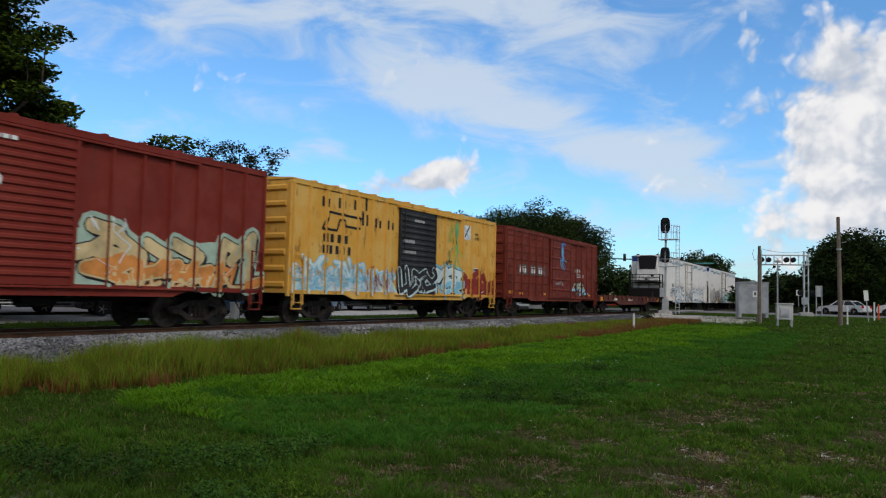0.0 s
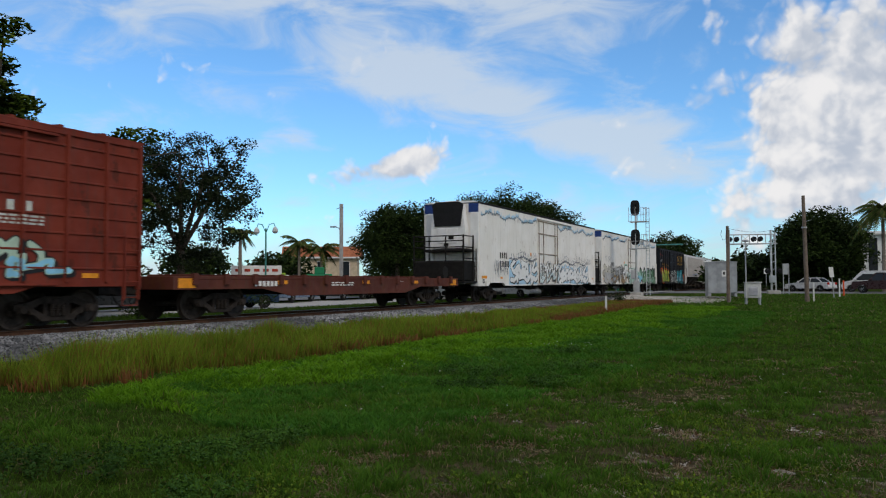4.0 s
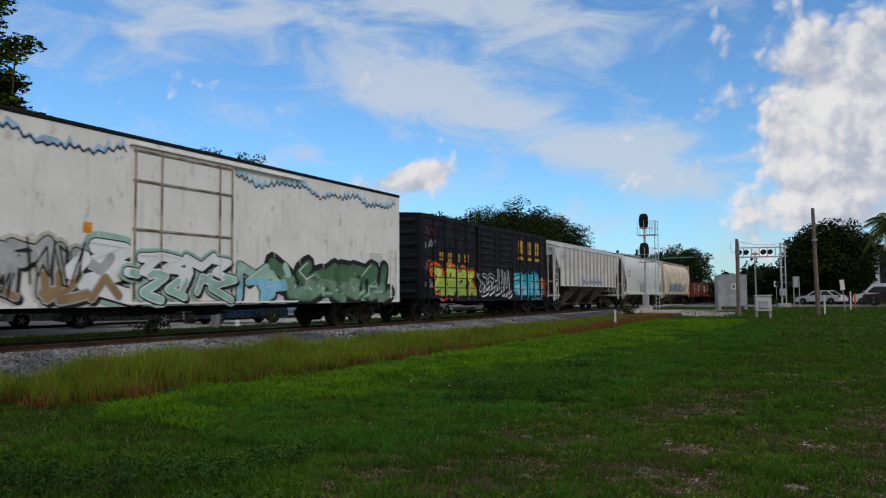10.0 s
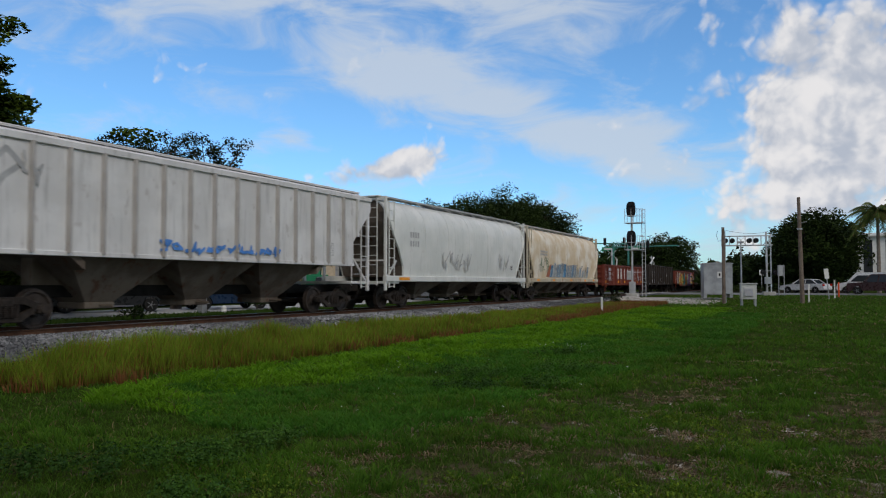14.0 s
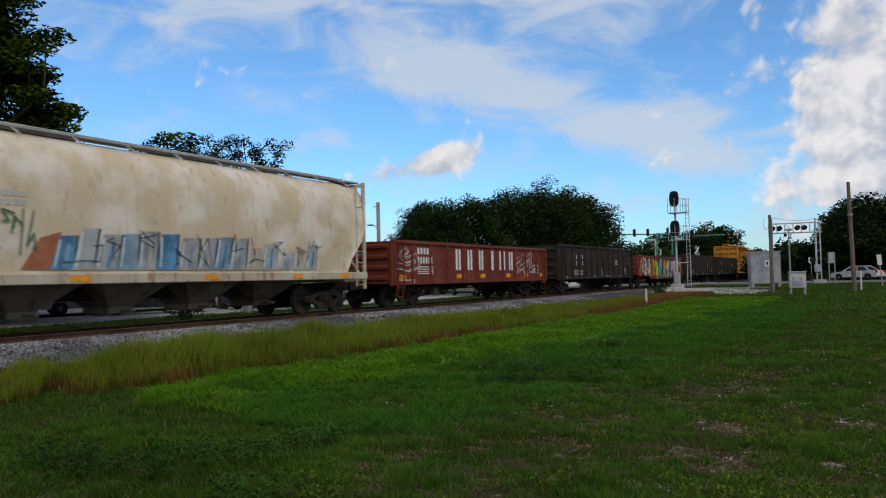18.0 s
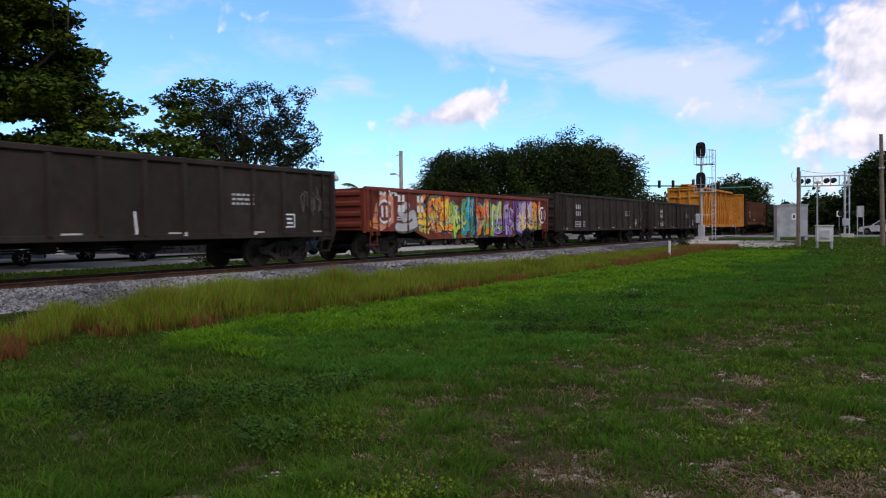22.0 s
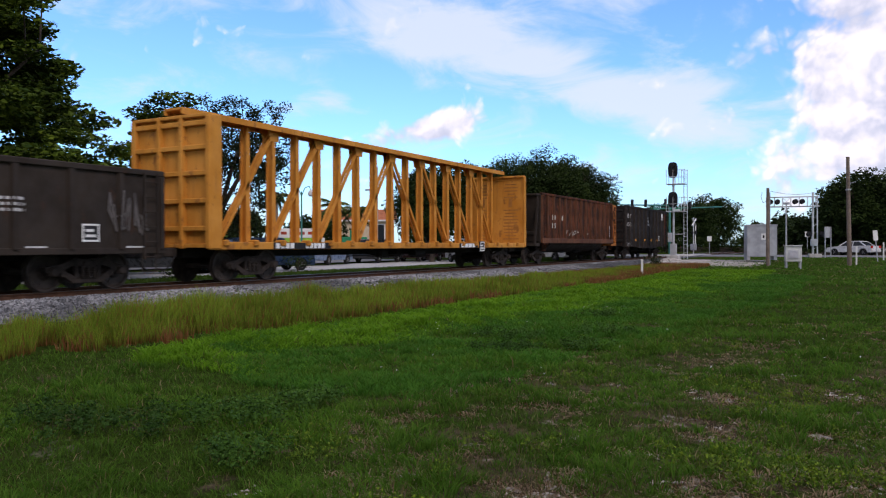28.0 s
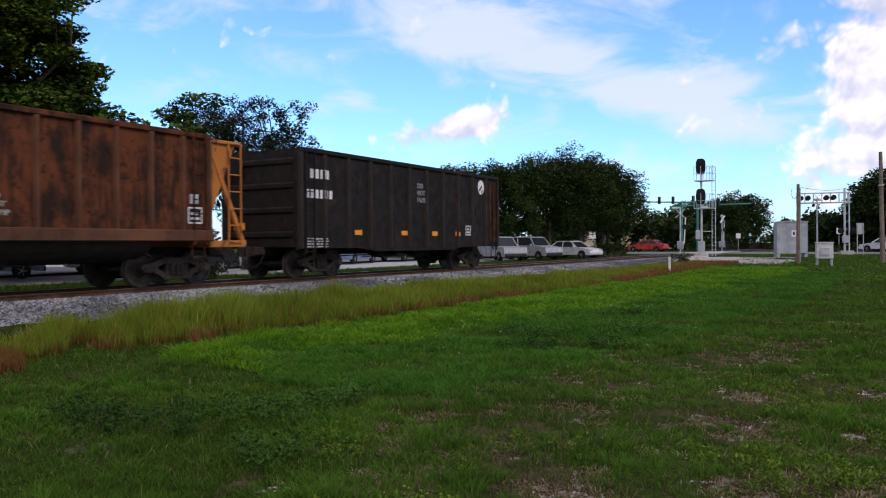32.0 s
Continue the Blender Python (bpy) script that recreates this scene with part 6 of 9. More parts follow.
# ---- rusty tub gondolas at the end ----
def rust_sheet(name, dark, orange, bright):
    """Sheet steel eaten by rust: dark scale with orange runs down it and small bright scabs."""
    m, n, b = material(name, 0.88, 0, 0.15)
    p = place(n)
    runs = n.noise(n.scaled(p, (3.0, 3.0, 0.7)), 1.0, 6, 0.7, 0.6)
    cloud = n.noise(p, 1.3, 5, 0.6, 0.3)
    col = n.mix(n.ramp(n.math("ADD", n.math("MULTIPLY", runs, 0.6), n.math("MULTIPLY", cloud, 0.4)), 0.42, 0.60), dark, orange)
    col = n.mix(n.ramp(n.noise(n.scaled(p, (9.0, 9.0, 3.0)), 1.0, 6, 0.7), 0.60, 0.72, 0.0, 0.7), col, bright)
    col = n.mix(n.ramp(n.noise(p, 6.0, 6, 0.7), 0.52, 0.66, 0.0, 0.8), col, tuple(0.6 * c for c in dark))
    n.put(b, "Base Color", col)
    bump(n, b, n.noise(p, 5.0, 6, 0.7), 0.5, 0.03)
    return m


RUSTY = rust_sheet("heavy rust", (0.026, 0.013, 0.009), (0.125, 0.038, 0.015), (0.26, 0.100, 0.035))
# Real rust, with a lighter tone partly for sky light on the posts.
RUSTY_POST = paint("rusty side post", (0.085, 0.036, 0.020), (0.14, 0.058, 0.03), 0.5, 0.5, 0.85, (0.06, 0.024, 0.014), (0.04, 0.025, 0.02))
# Charred wall colour made lighter: sky light on the posts, painted in.
CHAR_POST = paint("sky-lit charred side post", (0.024, 0.018, 0.015), (0.034, 0.026, 0.021), 0.3, 0.35, 0.7, (0.07, 0.026, 0.012))
BURNT = paint("burnt orange paint", (0.42, 0.14, 0.025), (0.46, 0.18, 0.04), 0.5, 0.4)
car, h, mid, sd = gondola("gondola", "tall heavily rusted gondola with a rounded tub floor", 296.0, 311.8, RUSTY, 3.84, 1.20, 14, end_mat=SOOT, chord=0.10, inset=2.0, wide_post=0.06, corr=3, post_mat=RUSTY_POST, short=1.30)
full = h + 1.30
tub = Mesh()
arc = [(1.45 * math.cos(math.pi * i / 12), 1.22 - 0.62 * math.sin(math.pi * i / 12)) for i in range(13)]
tub.slab(arc[::-1], 1, -h + 1.7, h - 1.7)
part("tub_floor", tub, SOOT, car, "sooty rounded tub under the sill")
part("rusty_sill", Mesh().box(HALF + 0.052, HALF + 0.12, -h, h, 1.14, 1.42, 0.02), RUSTY_POST, car, "broad rusty sill")
for s in (-1, 1):
    ends, tip = (SOOT, h + 0.65) if s < 0 else (BURNT, full)
    for x in (-1.42, 1.42):
        part("end_brace", Mesh().beam((x, s * (tip - 0.1), 1.15), (x, s * (h + 0.02), 3.7), 0.10, 0.12), ends, car)
    part("end_platform", Mesh().box(-1.5, 1.5, *sorted((s * h, s * tip)), 0.98, 1.16, 0.015), ends, car)
    part("end_chord", Mesh().box(-1.5, 1.5, *sorted((s * (h - 0.02), s * (tip - 0.2))), 3.70, 3.80, 0.015), ends, car)
    part("slope_sheet", Mesh().slab([(s * h, 3.72), (s * (tip - 0.35), 3.72), (s * (h - 0.05), 1.5)], 0, -HALF + 0.12, HALF - 0.12), ends, car, "sloping end sheet")
part("side_ladder", ladder_mesh(2.72, 0.42, 0.45, 0.02), BURNT, car, at=(HALF - 0.02, full - 0.45, 1.05))
for u, z, n in ((3.0, 2.45, 2), (4.2, 2.45, 2), (3.0, 2.0, 2), (4.2, 2.0, 1)):
    bars(sd, car, -full + u, z, n, 0.22, 0.27, 0.16, STENCIL, slot=0.4)
scribble(sd, car, -full + 5.2, -full + 7.4, 1.6, 1.95, STENCIL, 131, 5, 0.035)
for i, text in enumerate(("DO", "NOT", "HUMP")):
    words(text, -full + 8.8, 2.0 - 0.17 * i, 0.16, STENCIL, car)
label_box(sd, car, h - 0.75, 1.6, 0.42)
bars(sd, car, h - 0.7, 2.08, 1, 0.34, 0.24, 0.1, GREY, slot=0.45)

CHAR = paint("charred black paint", (0.010, 0.008, 0.0065), (0.016, 0.012, 0.010), 0.35, 0.35, 0.75, (0.05, 0.020, 0.010), (0.010, 0.008, 0.007))
car, h, mid, sd = gondola("gondola", "black high-sided gondola with white stencils, last of the train", 313.85, 327.0, CHAR, 3.92, 0.92, 11, belly=0.12, inset=1.6, wide_post=0.07, corr=4, post_mat=CHAR_POST)
bars(sd, car, -h + 0.55, 3.05, 4, 0.19, 0.28, 0.05, WHITE, slot=0.35)
bars(sd, car, -h + 0.35, 2.45, 6, 0.17, 0.26, 0.05, WHITE, slot=0.35)
for i, text in enumerate(("DO", "NOT", "HUMP")):
    words(text, h - 6.6, 3.1 - 0.26 * i, 0.25, GREY, car, name="stencil_words")
sd.decal("white_disc", [[(h - 1.55 + 0.28 * math.cos(i * math.tau / 16), 3.42 + 0.30 * math.sin(i * math.tau / 16)) for i in range(16)]], WHITE, car)
sd.decal("disc_mark", stroke([(h - 1.68, 3.3), (h - 1.5, 3.45)], 0.1) + stroke([(h - 1.5, 3.2), (h - 1.4, 3.3)], 0.08), CHAR, car, lift=0.012)
tape(sd, car, (-h + 2.75, -h + 5.5, -h + 7.6, -h + 9.4), 1.35, 0.4, 0.16)
label_box(sd, car, h - 2.9, 1.4, 0.4)
small_print(sd, car, -h + 0.4, 0.95, 4, 1.0, GREY, 6)
part("end_patch", Mesh().box(HALF - 0.02, HALF + 0.02, h - 0.75, h - 0.12, 1.1, 3.7, 0.01), RUSTY, car, "rusty red end panel")
for s in (-1, 1):
    part("end_tape", Mesh().box(-1.0, -0.55, *sorted((s * (h + 0.06), s * (h + 0.075))), 1.5, 1.72), AMBER, car)


# ---- road, crossing and the railway's own things ----
ASPHALT = plain("grey asphalt", (0.15, 0.15, 0.15), 0.9, 0, 0.25, 3.0, 0.4)
CONCRETE = plain("pale concrete", (0.38, 0.37, 0.35), 0.9, 0, 0.2, 2.5, 0.3)
SANDY = plain("pale crushed limestone", (0.34, 0.315, 0.275), 0.95, 0, 0.5, 5.0, 0.9)
GALV = plain("galvanised steel", (0.36, 0.37, 0.39), 0.45, 0.5, 0.18, 2.0)
ALU = plain("bare aluminium", (0.55, 0.56, 0.57), 0.4, 0.6, 0.12, 3.0)
PALE_GREY = plain("light grey cabinet paint", (0.50, 0.51, 0.50), 0.6, 0, 0.12, 2.0)
POLE_WOOD = plain("weathered pole wood", (0.16, 0.125, 0.10), 0.9, 0, 0.3, 7.0, 0.4)
BLACK_METAL = plain("black painted metal", (0.012, 0.012, 0.013), 0.5, 0, 0.2, 4.0)
SIGN_WHITE = plain("white sign sheet", (0.70, 0.70, 0.68), 0.5, 0, 0.08, 3.0)
TEAL_PAINT = plain("teal painted steel", (0.05, 0.20, 0.17), 0.5, 0, 0.2, 2.0)
SIGN_GREEN = plain("green sign sheet", (0.02, 0.22, 0.10), 0.5, 0, 0.1, 3.0)

road = Mesh()
xs = [-400, -120, -60, -40, -30, -22, TRACK - 1.6, TRACK + 1.6, -10, 0, 10, 30, 80, 300]
for x in xs:
    bend = 0.0 if x < -10 else 0.02 * (x + 10)
    for y, dz in ((77.0 - bend, -0.06), (77.4 - bend, 0.0), (83.0 - bend, 0.05), (89.6 - bend, 0.0), (90.0 - bend, -0.06)):
        road.v.append((x, y, 0.585 + dz))
road.f = [(i * 5 + j, (i + 1) * 5 + j, (i + 1) * 5 + j + 1, i * 5 + j + 1) for i in range(len(xs) - 1) for j in range(4)]
tagged(part("road", road, ASPHALT), "grey asphalt road that crosses the track", "road", kind="structure")
for s in (-0.82, 0.0, 0.82):
    w = 0.62 if s == 0 else 0.45
    tagged(part("crossing_panel", Mesh().box(TRACK + s * 1.7 - w, TRACK + s * 1.7 + w, 77.2, 89.8, 0.52, 0.642, 0.01), CONCRETE), "worn concrete panel of the level crossing", "crossing panel", "panels of the crossing", "structure")
street = Mesh()
for y in (-60, 0, 20, 40, 60, 77.5):
    for x, z in ((-33.5, 0.28), (-26.2, 0.30)):
        street.v.append((x, y, z + 0.28 * smooth(50, 76, y)))
street.f = [(i * 2, i * 2 + 1, i * 2 + 3, i * 2 + 2) for i in range(5)]
tagged(part("street", street, CONCRETE), "pale concrete street beyond the track", "street", kind="structure")
lot = Mesh().quad((-75, -20, 0.285), (-35.5, -20, 0.285), (-35.5, 70, 0.40), (-75, 70, 0.40))
tagged(part("parking_lot", lot, ASPHALT), "asphalt car park beyond the street", "car park", kind="structure")
heap = Mesh()
for j in range(15):
    for i in range(27):
        x, y = -14.6 + 9.6 * i / 26, 50.0 + 16 * j / 14
        e = smooth(0, 0.25, i / 26) * smooth(1, 0.75, i / 26) * smooth(0, 0.25, j / 14) * smooth(1, 0.8, j / 14)
        mound = 0.42 * math.exp(-((x + 12.2) / 1.5) ** 2 - ((y - 55.5) / 2.4) ** 2)
        heap.v.append((x, y, land(x, y) - 0.05 + 0.10 * e + mound + 0.04 * e * noise.noise((x, y, 2))))
heap.f = [(j * 27 + i, j * 27 + i + 1, (j + 1) * 27 + i + 1, (j + 1) * 27 + i) for j in range(14) for i in range(26)]
tagged(part("gravel_pad", heap, SANDY, smooth=True), "pale crushed limestone spread round the signal cabinets", "gravel", kind="structure")


def lens_hood(parent, x, y, z, r, mat):
    part("hood", Mesh().lathe([(0, r), (-0.28, r * 0.95)], 14, 1, (x, y, z)), mat, parent)


# railway signal with two heads, platforms and a ladder
sig = thing("railway_signal", "tall aluminium railway signal with two black heads and a ladder", "signal", (-13.05, 61.1, 0.60))
part("footing", Mesh().box(-0.45, 0.45, -0.4, 0.4, -0.3, 0.25, 0.03), CONCRETE, sig)
part("base_box", Mesh().box(-0.22, 0.22, -0.2, 0.2, 0.25, 1.15, 0.02), ALU, sig)
part("mast", Mesh().rod((0, 0, 0.2), (0, 0, 6.6), 0.085, 12), ALU, sig)
part("relay_box", Mesh().box(-0.42, -0.1, -0.12, 0.12, 1.3, 2.0, 0.02), ALU, sig)
for z, reach in ((5.72, 0.95), (3.62, 0.95)):
    deck = part("platform", Mesh().box(-0.45, reach, -0.45, 0.45, z, z + 0.06, 0.01), ALU, sig)
    for y in (-0.45, 0.45):
        for x in (-0.45, 0.05, 0.5, reach):
            part("railing_post", Mesh().rod((x, y, z), (x, y, z + 1.15), 0.02), ALU, deck)
        part("railing_tube", Mesh().rod((0.5, y, z + 1.1), (reach, y, z + 1.1), 0.02), ALU, deck)
        part("railing_tube", Mesh().rod((-0.45, y, z + 0.6), (reach, y, z + 0.6), 0.015), ALU, deck)
lad = Mesh()
for x in (0.72, 0.98):
    lad.rod((x, 0.3, 0.0), (x, 0.3, 6.8), 0.025)
for i in range(22):
    lad.rod((0.72, 0.3, 0.2 + i * 0.3), (0.98, 0.3, 0.2 + i * 0.3), 0.014)
lad.rod((0, 0, 1.9), (0.85, 0.3, 1.9), 0.02)
part("ladder", lad, ALU, sig)
for z in (6.85, 4.55):
    hd = Mesh()
    pts = [(0.36 * math.copysign(abs(math.cos(a)) ** 0.55, math.cos(a)), 0.60 * math.copysign(abs(math.sin(a)) ** 0.75, math.sin(a))) for a in (math.tau * (i + 0.5) / 28 for i in range(28))]
    hd.slab([(x - 0.02, z + q) for x, q in pts], 1, -0.16, -0.10)
    hd.box(-0.2, 0.2, -0.1, 0.22, z - 0.5, z + 0.5, 0.04)
    head = part("signal_head", hd, BLACK_METAL, sig, "black oval signal head")
    for k in (-0.36, 0.0, 0.36):
        lens_hood(head, -0.02, -0.16, z + k, 0.14, BLACK_METAL)

# equipment bungalow
cab = thing("equipment_cabinet", "large bare metal railway equipment cabinet on a gravel pad", "cabinet", pose(-6.75, 60.6, 0.72, 0, 0, 14))
part("body", Mesh().box(-1.0, 1.0, -0.95, 0.95, 0.12, 2.32, 0.02), GALV, cab)
part("roof", Mesh().slab([(-1.06, 2.32), (1.06, 2.32), (1.06, 2.38), (0, 2.44), (-1.06, 2.38)], 1, -1.0, 1.0), GALV, cab)
for x in (-0.9, 0.9):
    part("skid", Mesh().box(x - 0.1, x + 0.1, -0.9, 0.9, -0.15, 0.12), GALV, cab)
part("sign", Mesh().box(-0.05, 0.25, -0.965, -0.95, 1.3, 1.75), SIGN_WHITE, cab, "small white sign")
part("sign_mark", Mesh().box(0.04, 0.16, -0.972, -0.966, 1.42, 1.64), BLACK_METAL, cab)
dr = part("door", Mesh().box(1.0, 1.035, -0.75, 0.35, 0.2, 2.2, 0.01), GALV, cab)
part("handle", Mesh().box(1.035, 1.09, -0.68, -0.62, 1.0, 1.25, 0.01), BLACK_METAL, dr)
for x in (-0.98, -0.33, 0.33, 0.98):
    part("wall_seam", Mesh().box(x - 0.02, x + 0.02, -0.968, -0.95, 0.14, 2.30), GALV, cab)
part("fan_hood", Mesh().box(1.0, 1.2, 0.45, 0.85, 1.6, 2.0, 0.04), GALV, cab)
# meter cabinet on legs
box = thing("meter_cabinet", "light grey cabinet with a louvred panel on short legs", "cabinet", pose(-3.75, 49.8, 0.25, 0, 0, 12))
part("body", Mesh().box(-0.44, 0.44, -0.3, 0.3, 0.42, 1.32, 0.02), PALE_GREY, box)
part("lid", Mesh().box(-0.48, 0.48, -0.36, 0.34, 1.32, 1.38, 0.01), PALE_GREY, box)
part("panel_frame", Mesh().box(-0.3, 0.3, -0.335, -0.30, 0.58, 1.14, 0.01), PALE_GREY, box)
for i in range(7):
    part("louvre", Mesh().slab([(-0.345, 0.64 + i * 0.066), (-0.375, 0.62 + i * 0.066), (-0.345, 0.68 + i * 0.066)], 0, -0.24, 0.24), GALV, box)
for x in (-0.38, 0.38):
    for y in (-0.25, 0.25):
        part("leg", Mesh().box(x - 0.04, x + 0.04, y - 0.04, y + 0.04, -0.05, 0.42), GALV, box)


def wood_pole(x, y, high, r, label, lean=0.0):
    p = thing("utility_pole", label, "pole", pose(x, y, land(x, y) - 0.05, 0, lean, 0))
    part("shaft", Mesh().lathe([(0, r), (high * 0.5, r * 0.87), (high, r * 0.72)], 14, 2), POLE_WOOD, p)
    return p


p = wood_pole(-0.90, 56.0, 7.05, 0.145, "bare weathered wooden pole in the grass", -0.9)
part("pole_band", Mesh().lathe([(4.9, 0.17), (5.0, 0.17)], 12, 2), GALV, p)
part("bracket", Mesh().rod((0.1, 0, 5.35), (0.45, -0.1, 5.42), 0.02), GALV, p)
p = wood_pole(-5.62, 54.7, 5.15, 0.13, "short wooden service pole beside the cabinets")
part("conduit", Mesh().rod((0.13, -0.05, 0), (0.13, -0.05, 4.9), 0.025), GALV, p)
wire = Mesh()
pts = [(-0.35 + 0.0, 0, 4.9), (-0.42, 0, 4.6), (-0.3, 0, 4.2), (-0.1, 0, 4.3)]
for a, b in zip(pts, pts[1:]):
    wire.rod(a, b, 0.012, 5)
part("wire_loop", wire, BLACK_METAL, p)
sag = Mesh()
n = 14
for i in range(n):
    q = [(-5.62 + 1.9 * f, 54.7 + 17.2 * f, 5.22 + 0.85 * f - 0.9 * f * (1 - f)) for f in (i / n, (i + 1) / n)]
    sag.rod(q[0], q[1], 0.012, 5)
tagged(part("service_wire", sag, BLACK_METAL), "thin black service wire between poles", "wire")

# cantilever with crossing lamps over the road
cl = thing("crossing_cantilever", "galvanised cantilever with crossing lamps and crossbuck", "crossing signal", pose(-3.75, 71.9, 0.55, 0, 0, 10))
part("footing", Mesh().box(-0.5, 0.5, -0.5, 0.5, -0.2, 0.35, 0.03), CONCRETE, cl)
mast = Mesh().rod((-0.14, 0, 0.3), (-0.14, 0, 5.5), 0.085, 10).rod((0.20, 0, 0.3), (0.20, 0, 5.3), 0.055, 8)
for i in range(7):
    mast.rod((-0.14, 0, 0.7 + i * 0.65), (0.20, 0, 0.95 + i * 0.65), 0.018)
part("mast", mast, ALU, cl)
arm = Mesh()
for y in (-0.2, 0.2):
    for z in (4.35, 5.15):
        arm.rod((-3.75, y, z), (0.35, y, z), 0.04, 8)
    for i in range(7):
        arm.rod((-3.75 + i * 0.64, y, 4.35), (-3.75 + i * 0.64, y, 5.15), 0.02)
arm.box(-3.75, 0.3, -0.25, 0.25, 4.29, 4.31)
part("arm", arm, ALU, cl, "latticed aluminium arm with walkway")
for x in (-3.45, -2.9, -1.5, -0.98):
    for y, f in ((-0.32, -1), (0.32, 1)):
        lamp = part("crossing_lamp", Mesh().lathe([(f * 0.0, 0.21), (f * 0.03, 0.21)], 16, 1, (x, y, 4.75)), BLACK_METAL, cl, "black crossing lamp disc")
        part("hood", Mesh().lathe([(f * 0.03, 0.13), (f * 0.32, 0.11)], 12, 1, (x, y, 4.75)), BLACK_METAL, lamp)
for s in (-1, 1):
    part("crossbuck_blade", Mesh().beam((-2.2 - s * 0.38, -0.3, 4.4), (-2.2 + s * 0.38, -0.3, 5.15), 0.03, 0.16, (0, 1, 0)), SIGN_WHITE, cl)
for x in (-0.45, 0.5):
    lamp = part("crossing_lamp", Mesh().lathe([(0.0, 0.24), (0.03, 0.24)], 16, 1, (x, -0.25, 2.0)), BLACK_METAL, cl, "black crossing lamp disc")
    part("hood", Mesh().lathe([(-0.3, 0.11), (0.0, 0.13)], 12, 1, (x, -0.25, 2.0)), BLACK_METAL, lamp)
part("control_box", Mesh().box(-0.35, 0.15, -0.45, -0.1, 1.0, 1.6, 0.02), ALU, cl)


def gate_post(x, y, z, high, turn=0):
    g = thing("crossing_gate", "white crossing post with crossbuck and raised gate mechanism", "crossing signal", pose(x, y, z, 0, 0, turn), "far crossing posts")
    part("post", Mesh().rod((0, 0, 0), (0, 0, high), 0.07, 8), ALU, g)
    for s in (-1, 1):
        part("crossbuck_blade", Mesh().beam((-s * 0.45, -0.08, high - 1.0), (s * 0.45, -0.08, high - 0.15), 0.03, 0.2, (0, 1, 0)), SIGN_WHITE, g)
    for s in (-1, 1):
        part("crossing_lamp", Mesh().lathe([(0, 0.24), (0.05, 0.24)], 14, 1, (s * 0.4, -0.12, high - 1.9)), BLACK_METAL, g)
    part("gate_machine", Mesh().box(-0.3, 0.3, -0.3, 0.3, 0.5, 1.3, 0.05), GALV, g)
    part("gate_arm", Mesh().beam((0.35, 0, 1.0), (0.5, 0, 3.6), 0.05, 0.12), SIGN_WHITE, g)


gate_post(-18.6, 77.6, 0.5, 4.6, 10)
gate_post(-18.9, 100.0, 0.5, 4.6, 70)


def road_sign(x, y, z, high, wide, tall, turn, label, mat=SIGN_WHITE, two=False, lean=0.0):
    s = thing("road_sign", label, "sign", pose(x, y, z, 0, lean, turn))
    for dx in ((-0.25, 0.25) if two else (0,)):
        part("post", Mesh().box(dx - 0.03, dx + 0.03, -0.03, 0.03, -0.1, high), GALV, s)
    part("sign_plate", Mesh().box(-wide / 2, wide / 2, -0.05, -0.03, high - tall, high, 0.005), mat, s)
    return s


road_sign(0.75, 62.0, 0.42, 2.25, 0.30, 0.72, 15, "narrow white sign on a leaning post in the grass", lean=-5)
road_sign(-2.7, 70.6, 0.53, 2.6, 0.62, 0.9, 215, "back of a grey traffic sign on two posts", GALV, True)
road_sign(-16.4, 96.5, 0.5, 2.2, 0.5, 0.6, 10, "small white traffic sign beside the road")
road_sign(-5.6, 93.5, 0.5, 2.6, 0.5, 0.6, 10, "small white traffic sign across the road")
road_sign(-29.2, 82.0, 0.5, 2.4, 0.75, 0.75, 20, "diamond warning sign beyond the crossing")
for x, y, h, mat, lab in ((-9.58, 37.8, 0.62, SIGN_WHITE, "white marker post at the edge of the ballast"), (-0.52, 57.0, 1.25, SIGN_WHITE, "white stake beside the wooden pole"), (1.15, 64.8, 1.35, SIGN_WHITE, "white marker stake in the grass")):
    m = thing("marker_post", lab, "marker post", (x, y, land(x, y) + (0.22 if x < -9 else 0)))
    part("post", Mesh().box(-0.05, 0.05, -0.02, 0.02, -0.3, h, 0.008), mat, m)
    part("cap", Mesh().box(-0.052, 0.052, -0.022, 0.022, h - 0.02, h + 0.01, 0.004), mat, m)
CONE = plain("orange marker plastic", (0.70, 0.10, 0.03), 0.5, 0, 0.15, 3.0)
m = thing("orange_post", "orange plastic marker post by the road", "marker post", (1.45, 66.0, 0.47))
part("post", Mesh().lathe([(-0.1, 0.06), (1.2, 0.055), (1.24, 0.02)], 10, 2), CONE, m)
part("base", Mesh().lathe([(0.0, 0.2), (0.06, 0.16)], 12, 2), BLACK_METAL, m)
# lamp standard beyond the road
p = thing("street_lamp", "slim grey lamp standard beyond the road", "street lamp", (-7.6, 92.0, 0.5))
part("shaft", Mesh().rod((0, 0, 0), (0, 0, 5.6), 0.1, 8, 0.07), GALV, p)
part("lantern", Mesh().box(-0.35, 0.35, -0.15, 0.15, 5.55, 5.8, 0.05), GALV, p)

# traffic lights on a mast arm beyond the crossing
tl = thing("traffic_signal", "teal mast arm with traffic lights and green street signs", "traffic light", (-22.4, 102.6, 0.5))
part("pole", Mesh().rod((0, 0, 0), (0, 0, 6.6), 0.16, 10, 0.12), TEAL_PAINT, tl)
part("arm", Mesh().rod((0, 0, 6.3), (-10.5, 1.0, 6.8), 0.11, 8, 0.07), TEAL_PAINT, tl)
part("second_pole", Mesh().rod((-1.9, -0.4, 0), (-1.9, -0.4, 6.2), 0.14, 8), TEAL_PAINT, tl)
